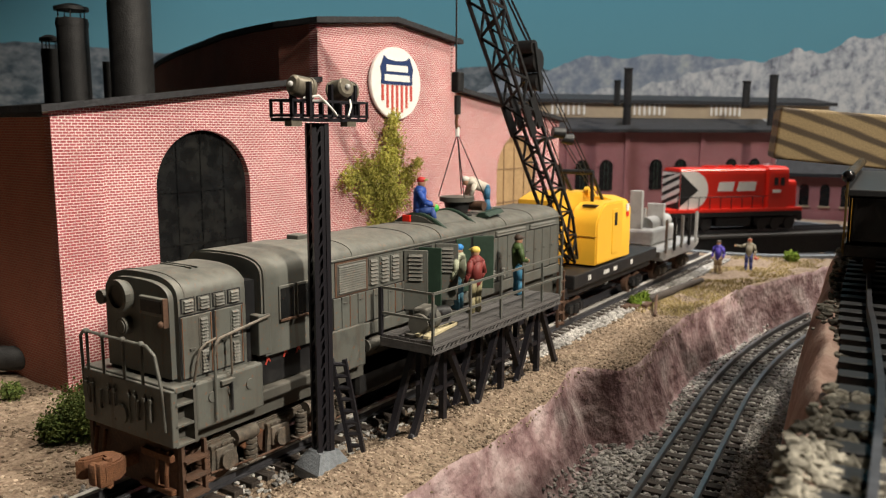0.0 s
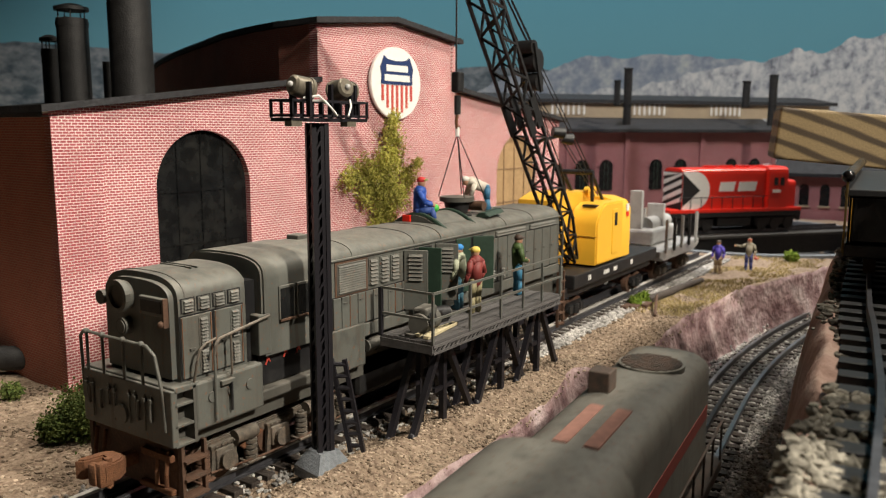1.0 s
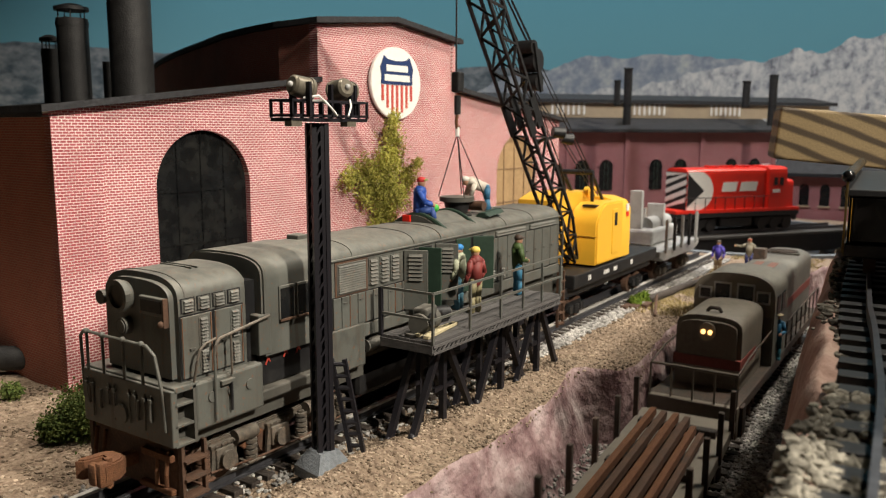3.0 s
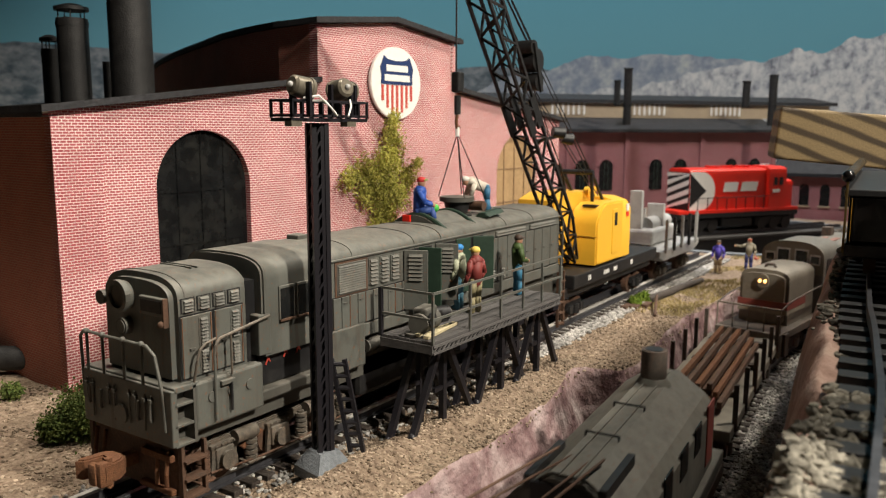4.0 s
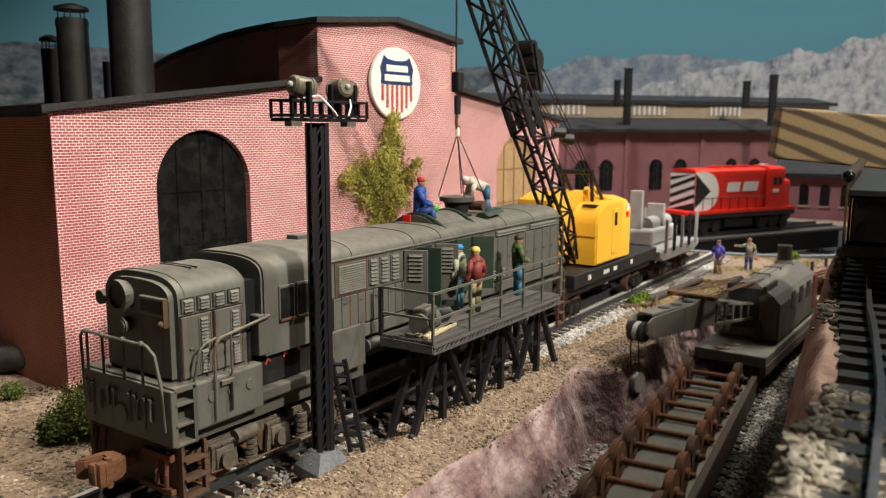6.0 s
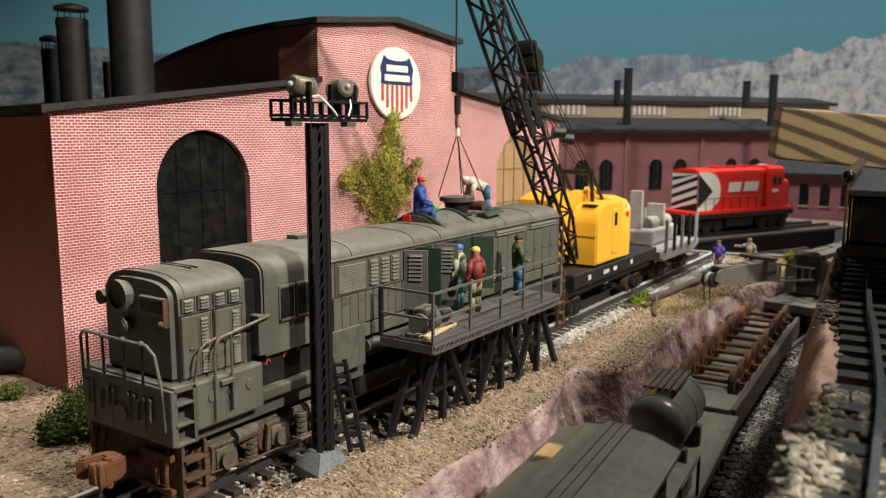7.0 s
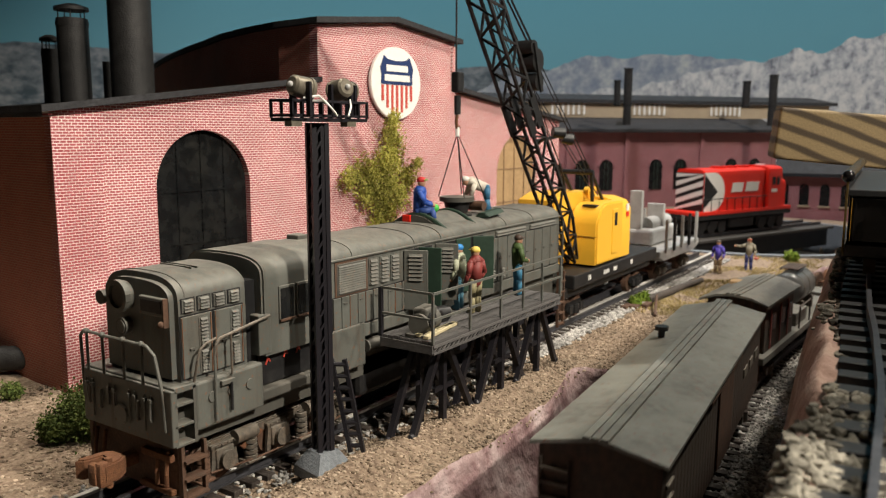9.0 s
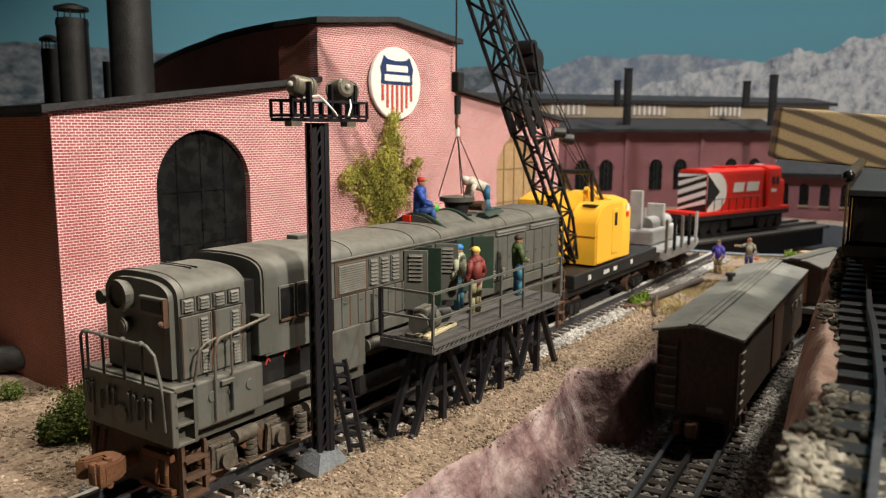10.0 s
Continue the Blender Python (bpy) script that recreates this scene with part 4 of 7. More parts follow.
# ---- floodlight mast ----
def floodlight_mast():
    t = thing("floodlight_mast", (68, -46, 0), 0, "black lattice floodlight mast on a grey concrete foot", "mast")
    b = B()
    prism(b, [(-9.5, -9.5), (9.5, -9.5), (9.5, 9.5), (-9.5, 9.5)], "z", -6, -1)
    v = [b.verts.new((s * k, q * k, z)) for z, k in ((-1, 9.5), (6.5, 5)) for s, q in ((-1, -1), (1, -1), (1, 1), (-1, 1))]
    for i in range(4):
        b.faces.new((v[i], v[(i + 1) % 4], v[4 + (i + 1) % 4], v[4 + i]))
    b.faces.new(v[4:])
    foot = part("foot", b, CONCRETE, t)
    foot.rotation_euler = (0, 0, radians(-12))
    m = part("mast", B(), SATIN, t)
    m.rotation_euler = (0, 0, radians(-24))
    w = 2.9
    for sx, sy in ((-1, -1), (1, -1), (1, 1), (-1, 1)):
        part("leg", box(B(), sx * w - 1.0, sx * w + 1.0, sy * w - 1.0, sy * w + 1.0, 4, 153), SATIN, m)
    part("front_plate", box(B(), 0.2, w, -w - 0.6, -w + 0.6, 4, 153), SATIN, m)
    part("inner_plate", box(B(), -w, w, -w + 1.0, -w + 1.5, 4, 153), SATIN, m)
    part("back_plate", box(B(), -w, w, w - 0.6, w + 0.6, 4, 153), SATIN, m)
    part("side_plate", box(B(), w - 0.6, w + 0.6, -w, w, 4, 153), SATIN, m)
    br = part("brace", beam(B(), (-w, -w - 0.2, 0), (0.6, -w - 0.2, 5.2), 1.1, 1.0), SATIN, m, at=(0, 0, 6))
    for k in range(1, 24):
        again(br, (0, 0, 6 + 6.1 * k))
    br2 = part("brace", beam(B(), (-w, w, 0), (-w, -w, 6), 1.0, 1.0), SATIN, m, at=(0, 0, 6))
    for k in range(1, 24):
        again(br2, (0, 0, 6 + 6.1 * k))
    # platform
    pl = part("platform", box(B(), -21, 27, -6, 6, 153.5, 155, 0.2), SATIN, t, "black lamp platform")
    for z in (156, 162):
        for y in (-6, 6):
            part("rail", box(B(), -21, 27, y - 0.5, y + 0.5, z - 0.5, z + 0.5), SATIN, pl)
        for x in (-20.5, 26.5):
            part("rail", box(B(), x - 0.5, x + 0.5, -6, 6, z - 0.5, z + 0.5), SATIN, pl)
    for k in range(9):
        x = -20.5 + k * 47 / 8
        for y in (-6, 6):
            part("post", box(B(), x - 0.5, x + 0.5, y - 0.5, y + 0.5, 155, 162), SATIN, pl)
    for x in (-18, 16):
        part("bracket", box(B(), x - 3, x + 3, -6, -2, 151.5, 154), GUN, pl)
    for x, y, dx, dy in ((-12.5, -3, 0.98, -0.12), (-6.5, 2, 0.98, -0.12), (13.5, -2, 0.2, 0.92), (20, 1.5, 0.95, 0.05)):
        lp = part("floodlight", B(), GUN, t, "round gunmetal floodlight")
        d = Vector((dx, dy, -0.2)).normalized()
        c = Vector((x, y, 167.5))
        part("drum", cyl(B(), c - d * 3.8, c + d * 3.2, 4.2, 4.7, 24), GUN, lp, smooth=True)
        part("rim", cyl(B(), c + d * 3.2, c + d * 4.3, 5.1, 5.1, 24), GUN, lp, smooth=True)
        part("back_cap", cyl(B(), c - d * 4.8, c - d * 3.8, 3.2, 4.2, 24), GUN, lp, smooth=True)
        part("terminal", ball(B(), c - d * 5.2, 1.3, u=8, v=6), SILVER, lp, smooth=True)
        part("lens", cyl(B(), c + d * 4.25, c + d * 4.5, 4.4, 4.4, 22), SILVER, lp, smooth=True)
        n = d.cross(Vector((0, 0, 1))).normalized()
        for q in (-1, 1):
            part("yoke", beam(B(), c + n * (q * 5.4) + Vector((0, 0, -12)), c + n * (q * 5.4) + Vector((0, 0, 2)), 1.3, 2.2), SATIN, lp)
    for pts in ([(-14, -6, 163), (-9, -10, 164), (-4, -11, 160), (2, -10, 156)], [(-12, -5, 162), (-6, -10.5, 162), (0, -11, 157)], [(15, -6, 163), (11, -10, 160), (8, -11, 156)]):
        part("wire", tube(B(), [Vector(p) for p in pts], 0.45), WHITE, t, "white lamp wire")
    return t


floodlight_mast()


def yard_ladder():
    l = thing("ladder", (95, -45, 0), 0, "black rung ladder leaning on the engine", "ladder")
    low, high, side = Vector((-6.9, -4.0, -1.2)), Vector((-10.4, 4.0, 43.8)), Vector((0.56, -0.83, 0))
    for q in (-3, 3):
        part("rail", beam(B(), low + side * q, high + side * q, 1.9, 1.9), SATIN, l)
    for k in range(8):
        c = low.lerp(high, 0.07 + k * 0.125)
        part("rung", cyl(B(), c - side * 3, c + side * 3, 1.1, seg=8), SATIN, l)
    return l


yard_ladder()


# ---- work platform beside the engine ----
BENTS = (28, 90, 136)


def work_platform():
    p = thing("work_platform", (121, -70, 0), 0, "grey timber work platform on black trestle legs", "platform")
    L, W, Z = 141, 32, 48
    pl = None
    for k in range(9):
        q = part("deck_plank", box(B(), 0, L, 0, 3.3, Z - 1.6, Z, 0.15), WOODGREY, p, at=(0, k * 3.5, 0)) if pl is None else again(pl, (0, k * 3.5, random.uniform(-0.3, 0.2)))
        pl = pl or q
    for y in (0, W):
        part("girder", box(B(), 0, L, y - 0.8, y + 0.8, Z - 3, Z - 1.7), WOODGREY, p)
        part("girder", box(B(), 0, L, y - 0.8, y + 0.8, Z - 6.4, Z - 5.4), WOODGREY, p)
        web = None
        for k in range(34):
            x = k * L / 34
            if web is None:
                web = part("lattice", beam(B(), (0, y, Z - 5.6), (L / 34, y, Z - 2.8), 0.7, 0.8), WOODGREY, p)
            else:
                again(web, (x, 0, 0))
    for x in (0, L):
        part("end_girder", box(B(), x - 0.8, x + 0.8, 0, W, Z - 6, Z - 1.7), WOODGREY, p)
    # railing
    for x in (0, 34, 66, 92, 116, L):
        part("rail_post", box(B(), x - 0.6, x + 0.6, -0.6, 0.6, Z - 1, Z + 24), GREY, p)
    part("rail_post", box(B(), -0.9, 0.9, W - 1, W + 1, Z - 1, Z + 24), SATIN, p)
    for z in (Z + 24, Z + 11):
        part("rail_bar", box(B(), 0, L, -0.5, 0.5, z - 0.6, z + 0.6), GREY, p)
        part("rail_bar", box(B(), -0.5, 0.5, 0, W, z - 0.6, z + 0.6), GREY, p)
    # legs: three bents, each with legs fanning fore and aft
    for x in BENTS:
        g = part("trestle", B(), SATIN, p, "black timber trestle")
        part("cap", box(B(), x - 3.5, x + 3.5, 0, W, Z - 9.4, Z - 6.4), SATIN, g)
        for y in (13, 28):
            for dx, splay in ((-29, -2.5), (0, 0), (29, 2.5)):
                zf = -4 if y < 25 else -9
                part("leg", beam(B(), (x + dx * 0.12, y, Z - 9), (x + dx, y + splay * 0.4, zf), 3.2, 3.2), SATIN, g)
                part("foot", ball(B(), (x + dx, y + splay * 0.4, zf + 1), 2.4, u=8, v=6), SATIN, g, smooth=True)
        for y in (13, 28):
            part("tie_beam", beam(B(), (x - 9, y - 0.4, 16), (x + 9, y - 0.4, 16), 1.8, 2.2), SATIN, g)
    return p


work_platform()


# ---- rail crane on the upper track ----
def two_axle_truck(parent, cx, z0, m, half=15, name="truck", wheel=8.4):
    t = part(name, B(), m, parent)
    for s in (-1, 1):
        b = B()
        prism(b, [(cx - half, z0 + 9), (cx - half + 3, z0 + 14), (cx - 4, z0 + 14), (cx + 4, z0 + 14), (cx + half - 3, z0 + 14), (cx + half, z0 + 9), (cx + half - 4, z0 + 5), (cx + 5, z0 + 4), (cx - 5, z0 + 4), (cx - half + 4, z0 + 5)], "y", s * 21 - 1.5, s * 21 + 1.5, 0.5)
        part("side_frame", b, m, t)
        part("spring", cyl(B(), (cx, s * 22.5, z0 + 4.5), (cx, s * 22.5, z0 + 12), 3.2, seg=12), m, t, smooth=True)
    for dx in (-half + 5, half - 5):
        w = B()
        for yy in (-16.5, 16.5):
            cyl(w, (cx + dx, yy - 2.4, z0 + wheel), (cx + dx, yy + 2.4, z0 + wheel), wheel, seg=22)
        cyl(w, (cx + dx, -17, z0 + wheel), (cx + dx, 17, z0 + wheel), 2)
        part("wheelset", w, RUSTDK, t, smooth=True)
        for s in (-1, 1):
            part("journal_box", box(B(), cx + dx - 3, cx + dx + 3, s * 22 - 2, s * 22 + 2, z0 + 6, z0 + 12, 0.5), m, t)
    return t


def boom_crane():
    c = thing("rail_crane", (0, 0, 0), 0, "yellow crane with black lattice boom on a black flatcar", "crane")
    fc = part("flatcar", box(B(), 372, 562, -30, 30, 27, 38, 1), BLACK, c, "black flatcar deck with white reporting marks")
    part("flatcar_sill", box(B(), 366, 556, -24, 24, 20, 28), BLACK, fc)
    for x, w, h in ((399, 6, 6), (431, 13, 5), (452, 10, 5), (492, 5, 6)):
        g = B()
        for k in range(max(2, w // 3)):
            box(g, x + k * 3.0, x + k * 3.0 + 1.7, -30.3, -29.9, 30.8, 30.8 + h * 0.7)
        part("marking", g, WHITE, fc)
    two_axle_truck(c, 392, 0, BLACK)
    two_axle_truck(c, 530, 0, BLACK)
    part("turntable_ring", cyl(B(), (446, 0, 37), (446, 0, 43), 22, seg=32), BLACK, c)
    hs = part("machinery_house", B(), YELLOW, c, "glossy yellow crane house")
    b = B()
    prism(b, [(-28, 40), (28, 40), (28, 82), (24, 89), (12, 92.5), (-12, 92.5), (-24, 89), (-28, 82)], "x", 466, 494, 1.5)
    part("house_body", b, YELLOW, hs, smooth=True)
    b = B()
    prism(b, [(416, 40), (472, 40), (472, 90), (434, 90), (424, 86), (416, 74)], "y", -29, -4, 1.2)
    part("driver_cab", b, YELLOW, hs, smooth=True)
    b = B()
    prism(b, [(388, 40), (472, 40), (472, 97), (408, 99), (388, 94)], "y", -3, 30, 1.2)
    part("engine_cover", b, YELLOW, hs, smooth=True)
    part("side_door", box(B(), 448, 462, -29.6, -28.6, 46, 84, 0.4), YELLOW, hs)
    part("door_window", box(B(), 452, 457, -30, -29.3, 70, 81), BLACK, hs)
    part("badge", box(B(), 482, 487, -28.8, -27.9, 80, 86), WHITE, hs)
    part("badge", box(B(), 482, 487, -28.8, -27.9, 75, 79), RED, hs)
    part("cab_seam", box(B(), 415.4, 416.4, -28, -5, 63, 63.8), mat("dark_seam", (0.3, 0.14, 0.01), 0.6), hs)
    part("cab_vent", box(B(), 424, 430, -24, -12, 87.4, 89), BLACK, hs)
    for x in (452, 462):
        part("roof_pulley", cyl(B(), (x, -6, 98), (x, -2, 98), 4, seg=14), YELLOW, hs, smooth=True)
    # boom: lattice of four chords
    bm_ = part("boom", B(), BLACK, c, "black lattice boom")
    knots = [Vector((408, -12, 44)), Vector((324, -8, 160)), Vector((236, 2, 304))]
    side = Vector((0, 1, 0))

    def at(seg, s, u, v):
        p, q = knots[seg], knots[seg + 1]
        d = (q - p).normalized()
        k = min(1.0, 0.35 + s / 50.0) if seg == 0 else 1.0
        return p + d * s + side * (u * 8.0 * k) + d.cross(side).normalized() * (v * 7.5 * k)

    for seg, n in ((0, 12), (1, 13)):
        L = (knots[seg + 1] - knots[seg]).length
        for u in (-1, 1):
            for v in (-1, 1):
                part("chord", beam(B(), at(seg, 0, u, v), at(seg, min(L, 40), u, v), 2.0, 2.0), BLACK, bm_)
                part("chord", beam(B(), at(seg, min(L, 40), u, v), at(seg, L, u, v), 2.0, 2.0), BLACK, bm_)
        for k in range(n):
            s0, s1 = L * k / n, L * (k + 1) / n
            for u in (-1, 1):
                part("lacing", beam(B(), at(seg, s0, u, 1 if k % 2 else -1), at(seg, s1, u, -1 if k % 2 else 1), 1.6, 1.4), BLACK, bm_)
            for v in (-1, 1):
                part("lacing", beam(B(), at(seg, s0, 1 if k % 2 else -1, v), at(seg, s1, -1 if k % 2 else 1, v), 1.6, 1.4), BLACK, bm_)
    bridle = Vector((339, -6, 200))
    for k, (dx, dz, rr) in enumerate(((0, 0, 8.5), (2, -15, 6.5), (-7, 9, 5))):
        part("sheave", cyl(B(), bridle + Vector((dx, -6, dz)), bridle + Vector((dx, 6, dz)), rr, seg=20), BLACK, bm_, "black bridle sheave", smooth=True)
    for y in (-7, 7):
        part("bridle_plate", beam(B(), bridle + Vector((-8, y, 12)), bridle + Vector((4, y, -22)), 1.4, 3.6), BLACK, bm_)
    for v in (-1, 1):
        part("joint_plate", beam(B(), at(1, -12, -1, v * 0.8), at(1, 12, -1, v * 0.8), 2.0, 7), BLACK, bm_)
        part("joint_plate", beam(B(), at(1, -12, 1, v * 0.8), at(1, 12, 1, v * 0.8), 2.0, 7), BLACK, bm_)
    tip = knots[2]
    # gantry and stays
    for y in (-12, 14):
        part("gantry_leg", beam(B(), (444, y, 90), (440, y, 116), 2.4, 2.4), BLACK, c)
        part("gantry_leg", beam(B(), (466, y, 90), (440, y, 116), 2.0, 2.0), BLACK, c)
        for q in (0, 3):
            part("stay_cable", cyl(B(), (440, y + q, 115), tip + Vector((4, y * 0.3 + q, 0)), 0.4, seg=6), BLACK, c)
            part("stay_cable", cyl(B(), (456, y + q, 94), bridle + Vector((3, q, -18)), 0.4, seg=6), BLACK, c)
            part("stay_cable", cyl(B(), bridle + Vector((-6, y * 0.4 + q, 10)), tip + Vector((4, y * 0.3 + q, 0)), 0.4, seg=6), BLACK, c)
    part("gantry_pin", cyl(B(), (440, -14, 115), (440, 16, 115), 2.2, seg=10), BLACK, c, smooth=True)
    for k, (lx, lz) in enumerate(((373, 149), (388, 144))):
        p = Vector((lx, -8, lz))
        part("work_lamp", cyl(B(), p, p + Vector((7, -6, -1)), 3.6, 4.6, seg=16), BLACK, c, "black work lamp on the boom", smooth=True)
    part("lamp_arm", beam(B(), at(0, 118, 0, -0.5), (392, -6, 146), 2.4, 2.4), BLACK, c)
    # hoist line, block, hook and slings
    part("hoist_cable", cyl(B(), (248.5, 0, 186), (248.5, 0, 306), 0.5, seg=6), BLACK, c)
    part("hoist_cable", cyl(B(), (251, 2, 186), (251, 2, 306), 0.5, seg=6), BLACK, c)
    blk = part("hook_block", box(B(), 246.4, 253.6, -3, 3, 174, 187, 1.2), BLACK, c)
    part("hook_shank", cyl(B(), (250, 0, 160), (250, 0, 172), 2.2, seg=10), BLACK, blk)
    part("hook", tube(B(), [Vector((250, 0, 162)), Vector((248.5, 0, 155)), Vector((250, 0, 150)), Vector((252.5, 0, 152))], 1.1), RUST, blk)
    part("tag", cyl(B(), (250, 0, 146), (250, 0, 152), 1.4, seg=8), WHITE, blk)
    for x, y in ((243, -10), (243, 10), (268, -10), (268, 8)):
        part("sling", cyl(B(), (250, 0, 148), (x, y, 107), 0.35, seg=6), BLACK, c)
    return c


boom_crane()


def engine_block():
    """The lifted diesel part hanging over the roof opening."""
    g = thing("lifted_generator", (250, 0, 0), 0, "dark round generator part hung on slings", "machine part")
    part("flange", cyl(B(), (0, 0, 104), (0, 0, 107.0), 11.5, seg=28), GREYDK, g, smooth=True)
    part("body", cyl(B(), (0, 0, 96.6), (0, 0, 104), 7, 9, 24), BLACK, g, smooth=True)
    part("shaft", cyl(B(), (8, -16, 101), (8, 12, 101), 3.2, seg=14), RUSTDK, g, smooth=True)
    return g


engine_block()


def parts_gondola():
    g = thing("silver_flatcar", (0, 0, 0), 0, "silver-grey flatcar carrying machine parts", "flatcar")
    b = B()
    prism(b, [(575, 25), (588, 20), (690, 20), (706, 25), (706, 31), (575, 31)], "y", -29, 29, 0.8)
    part("deck", b, SILVER, g)
    for k in range(5):
        x = 590 + k * 25
        part("stake", box(B(), x, x + 3.4, -31, -28.5, 28, 62), BLACK if k % 2 else SILVER, g)
        part("stake", box(B(), x, x + 3.4, 28.5, 31, 28, 62), BLACK if k % 2 else SILVER, g)
    part("machine", box(B(), 606, 690, -10, 18, 31, 48, 3), SILVER, g)
    part("machine_top", cyl(B(), (624, 4, 51), (686, 4, 51), 8, seg=18), SILVER, g, smooth=True)
    part("panel", box(B(), 610, 616, 4, 17, 46, 88, 0.6), SILVER, g)
    part("panel", box(B(), 650, 656, -6, 12, 46, 72, 0.6), SILVER, g)
    two_axle_truck(g, 604, 0, TRUCK)
    two_axle_truck(g, 676, 0, TRUCK)
    return g


parts_gondola()


# ---- turntable and red engine: they turn together ----
PIVOT = (1083, 19)
bridge = thing("turntable_bridge", (*PIVOT, 0), -46, "black turntable bridge in a sunken pit", "turntable")
part("girder", box(B(), -200, 200, -30, 30, -38, -9, 1), BLACK, bridge)
part("walkway", box(B(), -200, 200, -40, 40, -9, -5, 0.5), mat("dark_walk_board", (0.06, 0.055, 0.05), 0.7, grain=0.3), bridge)
for yy in (-15.9, 15.9):
    part("rail", box(B(), -200, 200, yy - 1, yy + 1, -5, 0), RAILSIDE, bridge)


def red_engine():
    e = thing("red_locomotive", (*PIVOT, 0), -46, "bright red diesel with striped nose end on the turntable", "locomotive")
    x0, x1 = -134, 96
    part("frame", box(B(), x0, x1, -30, 30, 22, 30, 0.8), BLACK, e)
    part("red_sill", box(B(), x0, x1, -30.4, 30.4, 29, 34, 0.5), RED, e)
    hood = part("hood", prism(B(), roof_profile(25, 33, 86, 95, 10, 4.0), "x", x0 + 22, 34, 1.0), RED, e, "red long hood")
    cab = part("cab", prism(B(), roof_profile(30, 33, 86, 97, 10, 4.0), "x", 34, 70, 1.2), RED, e, "red cab")
    nose = part("nose", prism(B(), roof_profile(24, 33, 68, 76, 8, 4.0), "x", 70, 90, 2), RED, e)
    for x in (44, 55):
        part("cab_window", box(B(), x, x + 7, -30.6, -29.6, 68, 80), BLACK, cab)
    part("number_bar", box(B(), 42, 56, -30.7, -29.8, 57, 62), WHITE, cab)
    # white half disc and black triangle on the hood end
    pts = [(x0 + 22.5, 34), (x0 + 22.5, 90)] + [(x0 + 22.5 + 20 + 26 * math.cos(a), 62 + 28 * math.sin(a)) for a in [math.pi / 2 - math.pi * k / 16 for k in range(17)]]
    part("white_arc", prism(B(), pts, "y", -25.7, -25.0), WHITE, hood, "white painted arc")
    part("black_triangle", prism(B(), [(x0 + 22.4, 38), (x0 + 22.4, 88), (x0 + 52, 62)], "y", -26.0, -25.6), BLACK, hood)
    # hood end with slanting stripes
    part("end_panel", box(B(), x0 + 21, x0 + 22.4, -24, 24, 34, 89, 0.4), BLACK, hood)
    for k in range(5):
        za = 32 + k * 13
        z0, z1 = za, za + 16
        part("stripe", prism(B(), [(-24, min(88, max(34, z0 + 14))), (24, min(88, max(34, z0 - 2))), (24, min(88, max(34, z0 + 5))), (-24, min(88, max(34, z0 + 21)))], "x", x0 + 20.4, x0 + 21.2), WHITE, hood)
    for xa, xb in ((-50, -24), (-17, 14)):
        part("lettering_bar", prism(B(), [(xa, 60), (xb, 60), (xb + 3, 74), (xa + 3, 74)], "y", -25.9, -25.2), WHITE, hood)
    for k in range(7):
        x = x0 + 60 + k * 14
        part("side_door", box(B(), x, x + 13, -25.4, -24.8, 36, 54, 0.3), RED, hood)
    for x in (-50, -22, 8):
        part("roof_fan", cyl(B(), (x, 0, 94), (x, 0, 97.5), 11, seg=22), RED, hood, smooth=True)
    part("horn", box(B(), 50, 57, -6, 6, 96, 99), WHITE, cab)
    for x in range(-118, 40, 18):
        part("handrail_post", cyl(B(), (x, -30, 34), (x, -30, 52), 0.6, seg=6), BLACK, e)
    part("handrail", cyl(B(), (-118, -30, 52), (34, -30, 52), 0.6, seg=6), BLACK, e)
    part("fuel_tank", box(B(), -48, 12, -24, 24, 6, 22, 3), BLACK, e)
    for cx in (-90, 54):
        t = part("truck", box(B(), cx - 36, cx + 36, -23, 23, 6, 20, 2), BLACK, e)
        for dx in (-24, 0, 24):
            part("wheel", cyl(B(), (cx + dx, -24.5, 9), (cx + dx, 24.5, 9), 8.8, seg=20), BLACK, t, smooth=True)
    knuckle_coupler(e, x1, 16, BLACK, 1)
    return e


red = red_engine()


